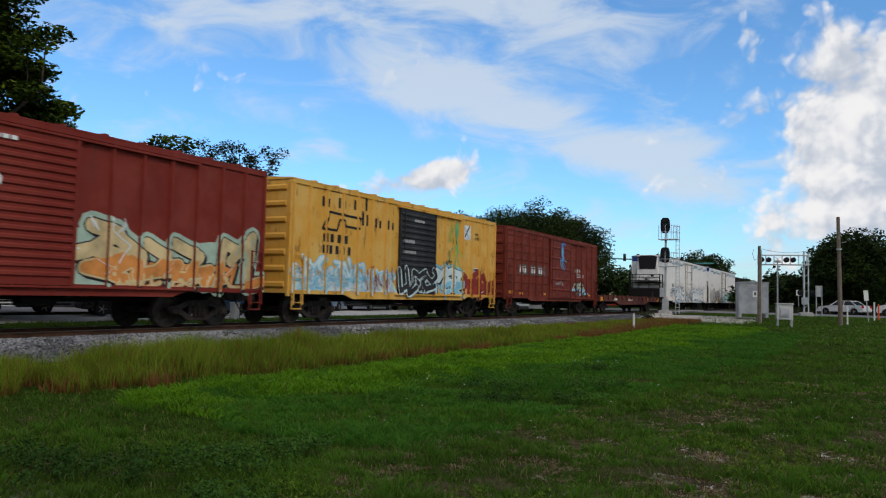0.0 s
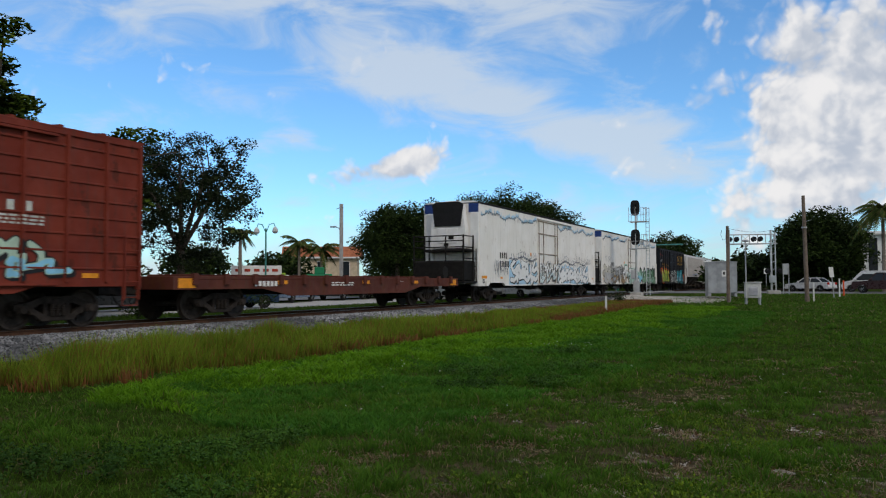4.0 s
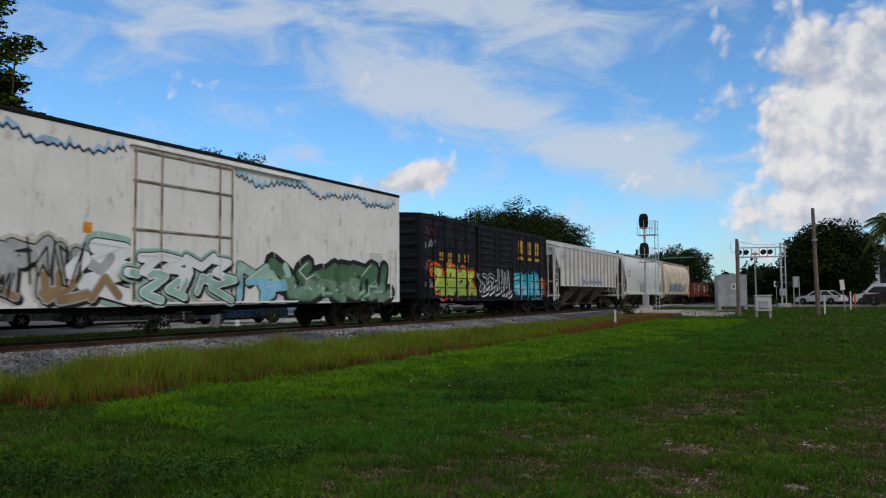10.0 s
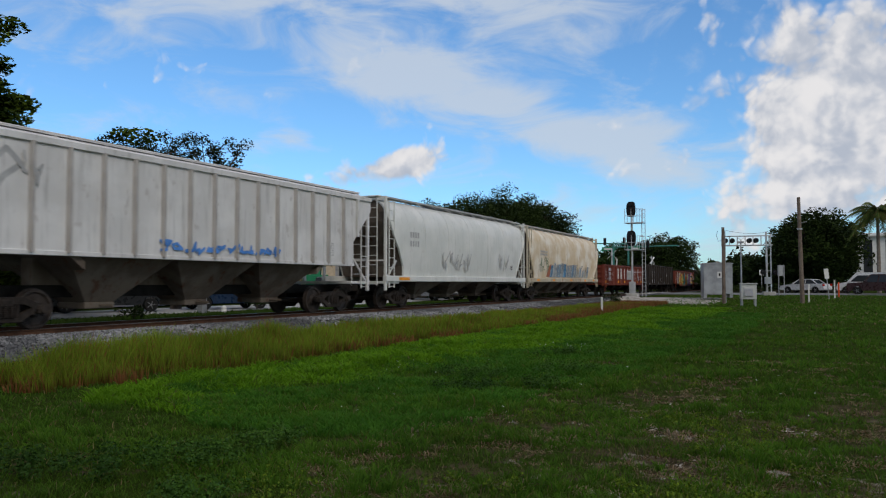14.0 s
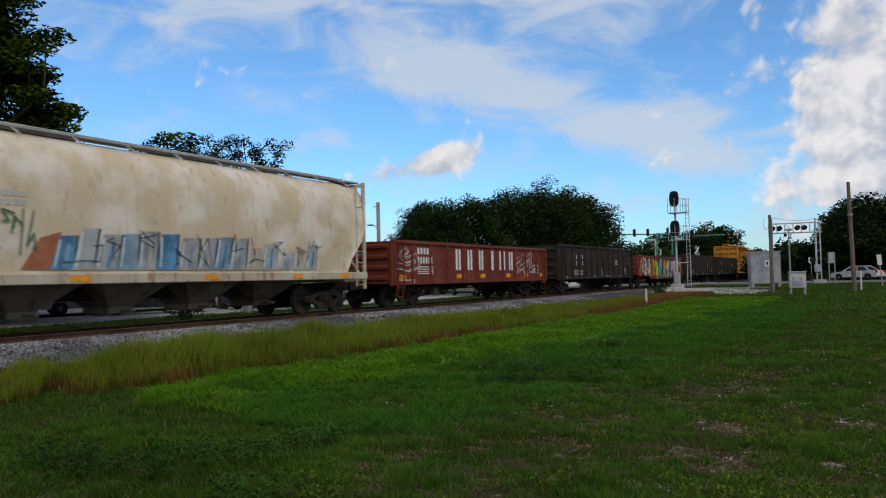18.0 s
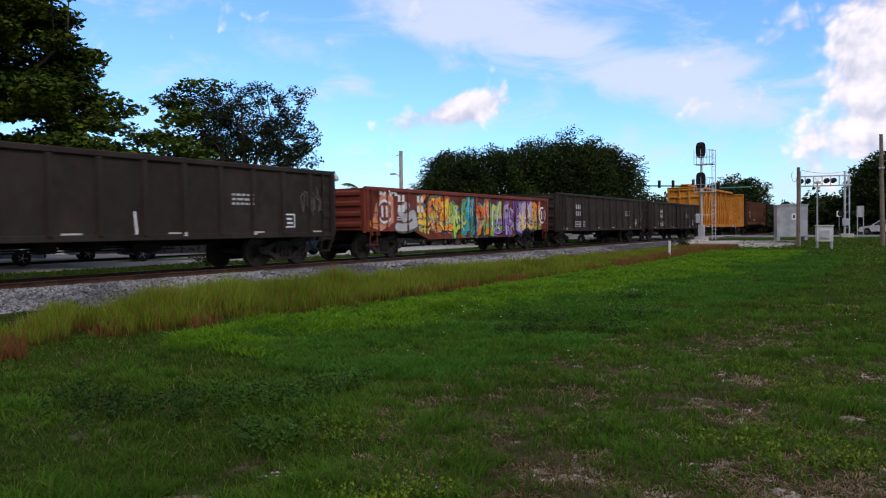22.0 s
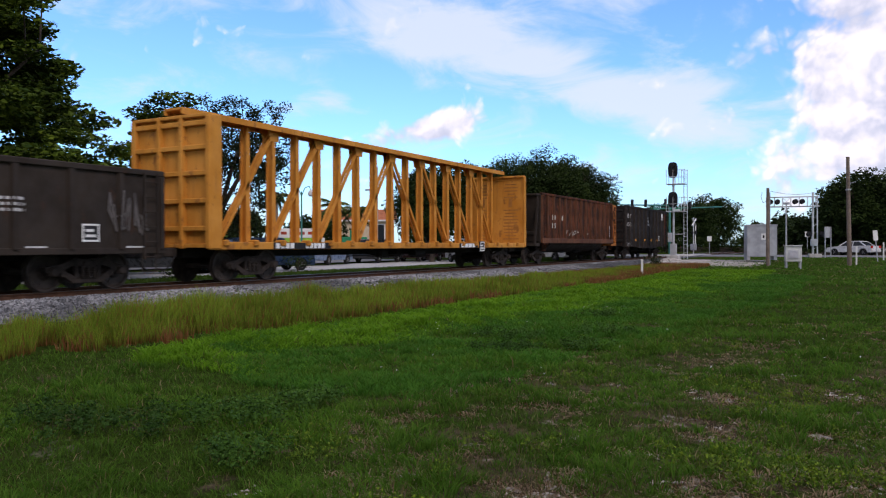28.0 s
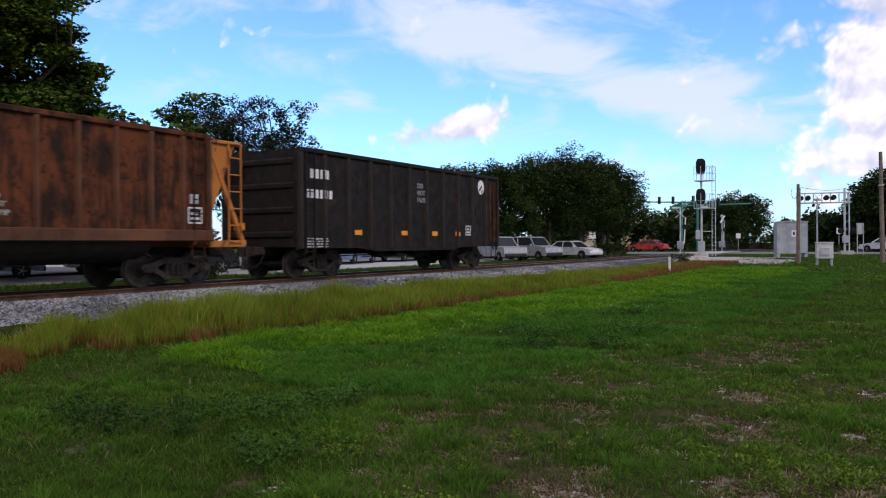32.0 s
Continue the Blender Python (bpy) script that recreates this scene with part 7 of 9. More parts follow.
part("second_arm", Mesh().rod((-1.9, -0.4, 5.9), (6.0, 3, 6.1), 0.09, 8), TEAL_PAINT, tl)
for x, z in ((-7.6, 6.15), (-5.0, 6.75), (-3.2, 6.7), (-0.6, 6.7), (2.5, 6.2)):
    hd = part("signal_head", Mesh().box(x - 0.17, x + 0.17, 0.2, 0.5, z - 0.5, z + 0.5, 0.04), BLACK_METAL, tl, "black traffic light head")
    for k in (-0.3, 0, 0.3):
        part("hood", Mesh().lathe([(0.2, 0.12), (0.02, 0.12)], 10, 1, (x, 0, z + k)), BLACK_METAL, hd)
for x, w in ((-2.6, 1.9), (0.9, 1.3)):
    part("street_sign", Mesh().box(x - w / 2, x + w / 2, 0.0, 0.04, 5.45, 5.95, 0.01), SIGN_GREEN, tl, "green street name sign")
    part("sign_bar", Mesh().box(x - w / 3, x + w / 3, -0.012, 0.0, 5.6, 5.8), SIGN_WHITE, tl)


# ---- parked and waiting vehicles ----
GLASS = plain("dark car glass", (0.02, 0.025, 0.03), 0.08, 0, 0.1, 2.0, 0.0)
TYRE = plain("tyre rubber", (0.014, 0.014, 0.014), 0.85, 0, 0.2, 8.0)
RIM = plain("alloy rim", (0.42, 0.42, 0.43), 0.35, 0.7, 0.15, 6.0)
CHROME = plain("dull plastic trim", (0.03, 0.03, 0.032), 0.6, 0, 0.2, 4.0)
LAMP_RED = plain("red lamp lens", (0.40, 0.012, 0.008), 0.25, 0, 0.1, 5.0)
LAMP_CLEAR = plain("clear lamp lens", (0.62, 0.62, 0.60), 0.2, 0.3, 0.1, 5.0)
tyre_m = Mesh().lathe([(-0.10, 0.20), (-0.105, 0.30), (-0.07, 0.335), (0.07, 0.335), (0.105, 0.30), (0.10, 0.20)], 20, 1).data("tyre", TYRE)
rim_m = Mesh().lathe([(-0.095, 0.21), (0.095, 0.21)], 16, 1)
for i in range(5):
    a = math.tau * i / 5
    for s in (-1, 1):
        rim_m.beam((0, s * 0.10, 0), (0.20 * math.cos(a), s * 0.10, 0.20 * math.sin(a)), 0.02, 0.05, (0, 1, 0))
rim_m = rim_m.data("rim", RIM)
CAR_PAINTS = {}


def car_paint(name, colour):
    m, n, b = material(name, 0.28, 0.15, 0.5)
    p = place(n)
    n.put(b, "Base Color", n.mix(n.ramp(n.noise(p, 2.0, 3), 0.3, 0.7), tuple(c * 0.9 for c in colour), colour))
    n.put(b, "Roughness", n.ramp(n.noise(p, 5.0, 3), 0.3, 0.7, 0.22, 0.38))
    return m


def vehicle(name, label, x, y, z, turn, mat, kind="sedan"):
    """A road vehicle that faces +x before it is turned."""
    L, W2, hood, roof, belt = {"sedan": (4.6, 0.89, 0.92, 1.44, 0.94), "suv": (4.8, 0.96, 1.12, 1.80, 1.10), "pickup": (5.5, 0.97, 1.10, 1.82, 1.10), "van": (5.2, 0.98, 1.15, 2.05, 1.15), "hatch": (4.2, 0.88, 0.95, 1.50, 0.96)}[kind]
    v = thing(name, label, "car", pose(x, y, z, 0, 0, turn))
    f, b = L / 2, -L / 2
    ax = (f - 0.85, b + 0.85)

    def arch(c):
        return [(c + 0.40 * math.cos(a), 0.33 + 0.40 * math.sin(a)) for a in (math.pi * i / 8 for i in range(9))]
    low = [(b + 0.05, 0.32)] + [p for p in arch(ax[1])[::-1]] + [p for p in arch(ax[0])[::-1]] + [(f - 0.05, 0.30)]
    top = {"sedan": [(f, 0.55), (f - 0.15, 0.78), (f - 1.25, hood), (b + 0.75, hood + 0.06), (b + 0.08, hood), (b, 0.6)],
           "hatch": [(f, 0.55), (f - 0.15, 0.78), (f - 1.0, hood), (b + 0.1, hood), (b, 0.6)],
           "suv": [(f, 0.6), (f - 0.08, 0.95), (f - 1.25, hood), (b + 0.06, hood), (b, 0.6)],
           "pickup": [(f, 0.6), (f - 0.06, 1.0), (f - 1.3, hood), (b + 0.02, hood + 0.02), (b, 0.6)],
           "van": [(f, 0.6), (f - 0.1, 0.95), (f - 0.95, hood), (b + 0.04, hood), (b, 0.6)]}[kind]
    outline = low + top
    m = Mesh().slab(outline, 1, -W2, W2)
    part("body", m, mat, v)
    c0, c1, r0, r1 = {"sedan": (f - 1.25, b + 0.55, f - 2.0, b + 1.25), "hatch": (f - 1.0, b + 0.12, f - 1.75, b + 0.55), "suv": (f - 1.25, b + 0.06, f - 1.85, b + 0.32), "pickup": (f - 1.35, b + 2.0, f - 1.95, b + 2.25), "van": (f - 0.95, b + 0.04, f - 1.75, b + 0.15)}[kind]
    k = Mesh()
    s = W2 - 0.05
    lo = [(c0, -s), (c0, s), (c1, s), (c1, -s)]
    hi = [(r0, -s + 0.16), (r0, s - 0.16), (r1, s - 0.16), (r1, -s + 0.16)]
    for i in range(4):
        j = (i + 1) % 4
        k.quad((*lo[i], belt - 0.05), (*lo[j], belt - 0.05), (*hi[j], roof - 0.06), (*hi[i], roof - 0.06))
    cabin = part("cabin", k, GLASS if kind != "van" else mat, v, "tinted glazing" if kind != "van" else "")
    part("roof", Mesh().slab([(r0 + 0.06, roof - 0.08), (r0 - 0.10, roof), (r1 + 0.12, roof), (r1 - 0.05, roof - 0.08)], 1, -s + 0.13, s - 0.13), mat, v)
    for sy in (-1, 1):
        for q, w in ((c0, r0), ((c0 + c1) / 2 - 0.05, (r0 + r1) / 2 - 0.05), (c1, r1)):
            part("pillar", Mesh().beam((q, sy * (s + 0.004), belt - 0.05), (w, sy * (s - 0.155), roof - 0.05), 0.05, 0.09), mat, v)
        if kind == "van":
            part("side_glass", Mesh().slab([(c0 - 0.2, belt), (r0 - 0.1, roof - 0.3), (r0 - 1.0, roof - 0.3), (r0 - 1.0, belt)], 1, *sorted((sy * (s - 0.06), sy * (s + 0.006)))), GLASS, v)
        part("mirror", Mesh().box(c0 - 0.35, c0 - 0.2, *sorted((sy * (W2 - 0.02), sy * (W2 + 0.16))), belt - 0.02, belt + 0.14, 0.03), mat, v)
        part("headlamp", Mesh().box(f - 0.16, f - 0.02, *sorted((sy * (W2 - 0.42), sy * (W2 - 0.04))), 0.62, 0.76, 0.02), LAMP_CLEAR, v)
        part("tail_lamp", Mesh().box(b - 0.01, b + 0.10, *sorted((sy * (W2 - 0.30), sy * (W2 + 0.006))), 0.72, 0.95, 0.02), LAMP_RED, v)
        part("door_line", Mesh().box(-0.02, 0.0, *sorted((sy * W2, sy * (W2 + 0.004))), 0.4, belt - 0.05), CHROME, v)
        part("door_line", Mesh().box(-1.02, -1.0, *sorted((sy * W2, sy * (W2 + 0.004))), 0.45, belt - 0.05), CHROME, v)
        for wx in ax:
            w = part("wheel", tyre_m, None, v, at=(wx, sy * (W2 - 0.10), 0.335))
            part("rim", rim_m, None, w)
    part("bumper", Mesh().box(f - 0.1, f + 0.06, -W2 + 0.05, W2 - 0.05, 0.32, 0.56, 0.05), mat if kind == "sedan" else CHROME, v)
    part("rear_bumper", Mesh().box(b - 0.06, b + 0.1, -W2 + 0.05, W2 - 0.05, 0.34, 0.58, 0.05), mat if kind == "sedan" else CHROME, v)
    if kind == "van":
        part("windscreen", Mesh().quad((c0 + 0.006, -s + 0.06, belt), (c0 + 0.006, s - 0.06, belt), (r0 + 0.02, s - 0.2, roof - 0.12), (r0 + 0.02, -s + 0.2, roof - 0.12)), GLASS, v)
    if kind == "pickup":
        part("load_bed", Mesh().box(b + 0.1, b + 1.95, -W2 + 0.1, W2 - 0.1, hood - 0.35, hood + 0.004), CHROME, v)
    return v


WHITE_CAR, SILVER, BLACK_CAR = car_paint("white car paint", (0.62, 0.62, 0.62)), car_paint("silver car paint", (0.36, 0.37, 0.38)), car_paint("black car paint", (0.015, 0.016, 0.018))
RED_CAR, BLUE_CAR, MAROON, GREEN_CAR = car_paint("red car paint", (0.40, 0.035, 0.02)), car_paint("blue car paint", (0.012, 0.03, 0.07)), car_paint("maroon car paint", (0.035, 0.010, 0.010)), car_paint("dark green car paint", (0.02, 0.05, 0.04))
PALE_BLUE_CAR = car_paint("pale blue car paint", (0.16, 0.22, 0.32))
vehicle("sedan", "white sedan waiting on the road", -1.1, 88.0, 0.59, 152, WHITE_CAR, "sedan")
vehicle("van", "white panel van on the road", 4.3, 84.8, 0.60, 176, WHITE_CAR, "van")
vehicle("pickup_truck", "dark red pickup truck on the road", 5.2, 79.6, 0.60, 172, MAROON, "pickup")
vehicle("sedan", "red orange sedan on the far side of the crossing", -25.8, 91.6, 0.56, 172, RED_CAR, "sedan")
vehicle("pickup_truck", "black pickup truck parked along the street", -31.0, 26.6, 0.29, 62, BLACK_CAR, "pickup")
vehicle("sedan", "silver sedan parked beside the black pickup", -34.7, 25.7, 0.29, 64, SILVER, "sedan")
vehicle("hatchback", "pale blue hatchback parked along the street", -33.1, 18.3, 0.29, 62, PALE_BLUE_CAR, "hatch")
vehicle("suv", "dark blue sport utility car parked under the oak", -28.6, 32.4, 0.29, 66, BLUE_CAR, "suv")
vehicle("sedan", "pale blue sedan parked beyond the track", -33.2, 43.8, 0.33, 100, PALE_BLUE_CAR, "sedan")
vehicle("suv", "dark car parked in front of the shops", -33.3, 50.4, 0.34, 95, BLACK_CAR, "suv")
vehicle("sedan", "dark red sedan parked beyond the track", -32.2, 55.2, 0.34, 85, MAROON, "sedan")
vehicle("pickup_truck", "silver pickup truck parked under the oaks", -26.4, 53.0, 0.36, -35, SILVER, "pickup")
vehicle("suv", "silver sport utility car parked under the oaks", -25.0, 56.2, 0.38, -20, SILVER, "suv")
vehicle("sedan", "white sedan parked under the oaks", -22.9, 59.6, 0.40, -15, WHITE_CAR, "sedan")
vehicle("sedan", "dark sedan parked in the second row", -30.5, 62.0, 0.42, -20, BLACK_CAR, "sedan")
for i in range(3):
    vehicle("sedan", "row of small pale cars far beyond the road", -33.5 + i * 3.4, 126 + i * 1.2, 0.55, 90, (SILVER, WHITE_CAR, BLACK_CAR, SILVER, WHITE_CAR)[i], "sedan")

# ---- buildings beyond ----
STUCCO = plain("cream stucco", (0.52, 0.42, 0.30), 0.9, 0, 0.15, 2.0, 0.3)
TILE = plain("red roof sheet", (0.36, 0.050, 0.028), 0.7, 0, 0.25, 2.0, 0.4)
TERRACOTTA = plain("terracotta tiles", (0.34, 0.12, 0.06), 0.8, 0, 0.3, 4.0, 0.4)


def building(x, y, z, turn, long, deep, wall_h, roof_h, wall, roof, label, bays):
    b = thing("shop_building", label, "building", pose(x, y, z, 0, 0, turn))
    part("wall", Mesh().box(-long / 2, long / 2, -deep / 2, deep / 2, -0.3, wall_h, 0.02), wall, b)
    o = 0.6
    part("roof", Mesh().slab([(-deep / 2 - o, wall_h), (deep / 2 + o, wall_h), (deep / 2 - 0.6, wall_h + roof_h), (-deep / 2 + 0.6, wall_h + roof_h)], 0, -long / 2 - o, long / 2 + o), roof, b)
    part("fascia", Mesh().box(-long / 2 - o - 0.05, long / 2 + o + 0.05, -deep / 2 - o - 0.08, -deep / 2 - o + 0.02, wall_h - 0.25, wall_h + 0.02), SIGN_WHITE, b, "white fascia board")
    for i in range(bays):
        wx = -long / 2 + long * (i + 0.5) / bays
        win = part("window", Mesh().box(wx - 0.75, wx + 0.75, -deep / 2 - 0.05, -deep / 2 + 0.02, 0.7, wall_h - 0.7, 0.02), SIGN_WHITE, b)
        part("pane", Mesh().box(wx - 0.66, wx + 0.66, -deep / 2 - 0.07, -deep / 2 - 0.05, 0.8, wall_h - 0.8), GLASS, win)
    return b


building(-48.0, 33.0, 0.3, 48, 15, 8, 2.05, 1.35, SIGN_WHITE, TILE, "low shop with a broad red roof and white fascia", 5)
building(-46, 140, 0.5, 10, 26, 10, 3.4, 1.3, STUCCO, TERRACOTTA, "far cream stucco shops with a tiled roof", 8)
building(-78, 112, 0.5, 30, 12, 9, 5.5, 1.8, STUCCO, TERRACOTTA, "far house with terracotta roof among trees", 3)
building(14, 150, 0.5, 0, 16, 10, 9.0, 0.4, SIGN_WHITE, PALE_GREY, "far white flat roofed building", 5)
LIMEY = plain("lime green banner", (0.30, 0.50, 0.05), 0.7, 0, 0.15, 2.0)
t = thing("market_stall", "white and lime green roadside stall with banners", "stall", pose(-54.5, 66.5, 0.4, 0, 0, 38))
part("banner", Mesh().box(-2.6, 2.6, -1.6, -1.5, 0.9, 2.3, 0.02), LIMEY, t)
part("board", Mesh().box(-3.0, 2.2, -1.66, -1.6, 2.1, 3.1, 0.02), SIGN_WHITE, t, "white board with red bars")
for i in range(5):
    part("bar", Mesh().box(-2.6 + i * 0.95, -2.0 + i * 0.95, -1.675, -1.66, 2.45, 2.75), TILE, t)
part("frame", Mesh().box(-3, 3, -1.5, 1.5, -0.1, 2.1, 0.05), SIGN_WHITE, t)
t = thing("green_bin", "green container with a hood beyond the track", "container", pose(-46.5, 66, 0.35, 0, 0, 35))
part("body", Mesh().box(-1.3, 1.3, -0.8, 0.8, 0, 2.2, 0.05), SIGN_GREEN, t)
part("lid", Mesh().box(-0.5, 0.5, -0.4, 0.4, 2.2, 2.9, 0.05), SIGN_GREEN, t)

st = thing("white_stone", "small white painted stone on the verge", "stone", (-25.2, 28.4, 0.27))
part("stone", Mesh().lathe([(-0.1, 0.13), (0.05, 0.16), (0.17, 0.12), (0.25, 0.13), (0.33, 0.08), (0.36, 0.02)], 10, 2), SIGN_WHITE, st)
ped = thing("utility_pedestal", "grey metal utility pedestal on the verge", "utility box", (-25.8, 27.6, 0.27))
part("body", Mesh().box(-0.16, 0.16, -0.16, 0.16, -0.1, 0.75, 0.02), GALV, ped)
part("cap", Mesh().box(-0.18, 0.18, -0.18, 0.18, 0.75, 0.80, 0.015), GALV, ped)

# concrete pole with a street light, and an old-fashioned lamp
p = thing("utility_pole", "grey concrete pole with a curved street light arm", "pole", (-41.5, 62.5, 0.35))
part("shaft", Mesh().box(-0.14, 0.14, -0.14, 0.14, 0, 8.9, 0.02), CONCRETE, p)
part("top_arm", Mesh().beam((-0.9, 0.5, 8.5), (0.3, -0.2, 8.6), 0.06, 0.06), GALV, p)
arm = Mesh()
pts = [(0, 0, 6.0), (-0.5, 0.3, 6.6), (-1.3, 0.8, 6.8)]
for a, b in zip(pts, pts[1:]):
    arm.rod(a, b, 0.035)
part("light_arm", arm, GALV, p)
part("lamp", Mesh().box(-1.8, -1.2, 0.7, 1.0, 6.72, 6.86, 0.03), GALV, p)
p = thing("street_lamp", "old-fashioned twin street lamp on a green post", "street lamp", (-40.9, 50.5, 0.33))
part("post", Mesh().rod((0, 0, 0), (0, 0, 5.8), 0.09, 8, 0.06), TEAL_PAINT, p)
for s in (-1, 1):
    curl = Mesh()
    pts = [(0, 0, 5.4), (s * 0.35, 0, 6.1), (s * 0.8, 0, 6.2), (s * 0.95, 0, 5.9)]
    for a, b in zip(pts, pts[1:]):
        curl.rod(a, b, 0.035)
    part("bracket", curl, TEAL_PAINT, p)
    part("lantern", Mesh().lathe([(5.35, 0.10), (5.5, 0.24), (5.75, 0.2), (5.92, 0.05)], 10, 2, (s * 0.95, 0, 0)), PALE_GREY, p, "pale glass lantern")


# ---- trees and hedges ----
BARK = plain("rough bark", (0.075, 0.060, 0.048), 0.95, 0, 0.4, 8.0, 0.6)
PALM_BARK = plain("grey palm trunk", (0.20, 0.17, 0.14), 0.95, 0, 0.3, 9.0, 0.6)
OAK_LEAF = leafy("oak leaves", (0.013, 0.026, 0.006), (0.046, 0.074, 0.015))
THIN_LEAF = leafy("small oak leaves", (0.010, 0.017, 0.007), (0.032, 0.046, 0.016))
BRIGHT_LEAF = leafy("feathery bright leaves", (0.018, 0.040, 0.004), (0.105, 0.150, 0.012))
MID_LEAF = leafy("green leaves", (0.012, 0.026, 0.006), (0.038, 0.062, 0.012))
PALM_LEAF = leafy("palm fronds", (0.035, 0.058, 0.012), (0.10, 0.13, 0.028), (0.16, 0.10, 0.035))


def leaf_mesh(name, centres, spread, count, size, mat, rng, flat=1.0, parent=None):
    """Many small folded leaves round the given centres."""
    c = np.repeat(np.asarray(centres, float), count, axis=0)
    n = len(c)
    d = rng.normal(size=(n, 3))
    d *= (rng.random((n, 1)) ** 0.40) / np.linalg.norm(d, axis=1)[:, None] * np.asarray(spread) * 0.75
    p = c + d
    a = rng.normal(size=(n, 3))
    a[:, 2] *= 0.6 * flat
    a /= np.linalg.norm(a, axis=1)[:, None]
    b = np.cross(a, rng.normal(size=(n, 3)) + (0, 0, 1.2))
    b /= np.linalg.norm(b, axis=1)[:, None] + 1e-9
    up = np.cross(a, b)
    s = size * (0.6 + 0.8 * rng.random((n, 1)))
    v = np.empty((n, 4, 3))
    v[:, 0] = p - a * s * 0.5
    v[:, 1] = p + b * s * 0.30 + up * s * 0.08
    v[:, 2] = p + a * s * 0.5
    v[:, 3] = p - b * s * 0.30 + up * s * 0.08
    k = np.arange(n)[:, None] * 4
    f = np.concatenate([k + (0, 1, 2), k + (0, 2, 3)])
    me = bpy.data.meshes.new(name)
    me.from_pydata(v.reshape(-1, 3).tolist(), [], f.tolist())
    me.materials.append(mat)
    return part(name, me, mat, parent)


def tree(label, x, y, high, wide, clear, leaf, size, clusters, per, seed, trunk=0.22, name="tree", tiers=0, puff=0.9, group="", gaps=0.25, z=None, forks=6):
    """A tapered trunk that forks into limbs, with clumps of leaves at their ends and an uneven outline."""
    rng = np.random.default_rng(seed)
    ob = thing(name, label, "tree", (x, y, land(x, y) if z is None else z), group)
    wood = Mesh()
    fork = clear + 0.12 * high
    wood.lathe([(-0.2, trunk * 1.5), (0.3, trunk * 1.1), (fork * 0.6, trunk * 0.9), (fork, trunk * 0.75)], 10, 2)
    tips = []
    mid = (clear + high) / 2
    for i in range(forks):
        a = math.tau * (i + rng.random() * 0.6) / forks
        reach = wide * (0.45 + 0.3 * rng.random())
        e = Vector((reach * math.cos(a), reach * math.sin(a), fork + (high - fork) * (0.45 + 0.35 * rng.random())))
        s = Vector((0, 0, fork - 0.3))
        m = s.lerp(e, 0.5) + Vector((0, 0, 0.35 * rng.random() * (high - fork) * 0.4))
        wood.rod(s, m, trunk * 0.55, 7, trunk * 0.34).rod(m, e, trunk * 0.34, 6, trunk * 0.12)
        for j in range(4):
            q = m.lerp(e, 0.2 + 0.8 * rng.random())
            t = q + Vector(((rng.random() - 0.5) * wide * 0.7, (rng.random() - 0.5) * wide * 0.7, (rng.random() - 0.2) * (high - clear) * 0.3))
            over = math.hypot(t.x, t.y) / (0.85 * wide)
            if over > 1:
                t.x, t.y = t.x / over, t.y / over
            t.z = min(t.z, high - 0.12 * (high - clear))
            wood.rod(q, t, trunk * 0.16, 5, trunk * 0.05)
            tips.append(t)
    part("trunk", wood, BARK, ob)
    cen = []
    while len(cen) < clusters:
        d = rng.normal(size=3)
        d /= np.linalg.norm(d)
        r = rng.random() ** 0.42
        c = np.array((d[0] * wide * r, d[1] * wide * r, mid + d[2] * (high - clear) / 2 * r))
        w = noise.noise((c[0] * 0.42 + seed, c[1] * 0.42, c[2] * 0.5))
        if w < -gaps:
            continue
        edge = 1 + 0.30 * noise.noise((d[0] * 2 + seed, d[1] * 2, d[2] * 2))
        c[:2] *= edge
        c[2] = mid + (c[2] - mid) * edge
        if tiers:
            c[2] = clear + (high - clear) * rng.random() ** 1.1
            a, q = rng.random() * math.tau, rng.random() ** 0.5
            reach = wide * (1.34 - 0.56 * smooth(6.3, 8.2, c[2]) - 0.20 * smooth(9.0, 11.8, c[2])) * (1 + 0.18 * noise.noise((a * 2, c[2] * 0.5, seed)))
            c[:2] = reach * q * math.cos(a), reach * q * math.sin(a)
            step = (high - clear) / tiers
            c[2] = clear + step * (round((c[2] - clear) / step)) + rng.normal() * step * 0.12
        cen.append(c)
    cen += [np.array(t) for t in tips if math.hypot(t[0], t[1]) < 0.95 * wide and t[2] < high - 0.6]
    flat = 0.35 if tiers else 0.8
    leaf_mesh("crown", cen, (puff, puff, puff * flat), per, size, leaf, rng, flat, ob)
    return ob


# spreading tree beyond the street, with flat tiers of bright leaves
tree("wide spreading tree with flat tiers of bright green leaves", -32.0, 15.6, 13.9, 7.3, 1.6, BRIGHT_LEAF, 0.21, 760, 330, 3, 0.32, tiers=9, puff=1.35, z=0.28, forks=10, gaps=0.5)
tree("airy small-leaved oak with gaps in its crown", -31.6, 31.8, 9.8, 4.7, 2.2, THIN_LEAF, 0.15, 330, 95, 7, 0.24, puff=0.62, gaps=0.06, z=0.28, forks=11)
for i, (x, y, h, w) in enumerate(((-30.5, 54.0, 7.6, 3.2), (-27.3, 57.2, 8.2, 3.2), (-25.2, 60.2, 9.0, 3.3), (-23.2, 62.2, 8.8, 3.2), (-21.9, 64.2, 8.6, 3.0), (-22.9, 68.4, 7.8, 3.2), (-33.5, 58.5, 7.6, 3.2))):
    tree("dark dense live oak in a row beside the car park", x, y, h, w, 2.0, OAK_LEAF, 0.18, 210, 110, 20 + i, 0.2, puff=1.1, group="oaks by the car park", gaps=0.45, z=0.42)
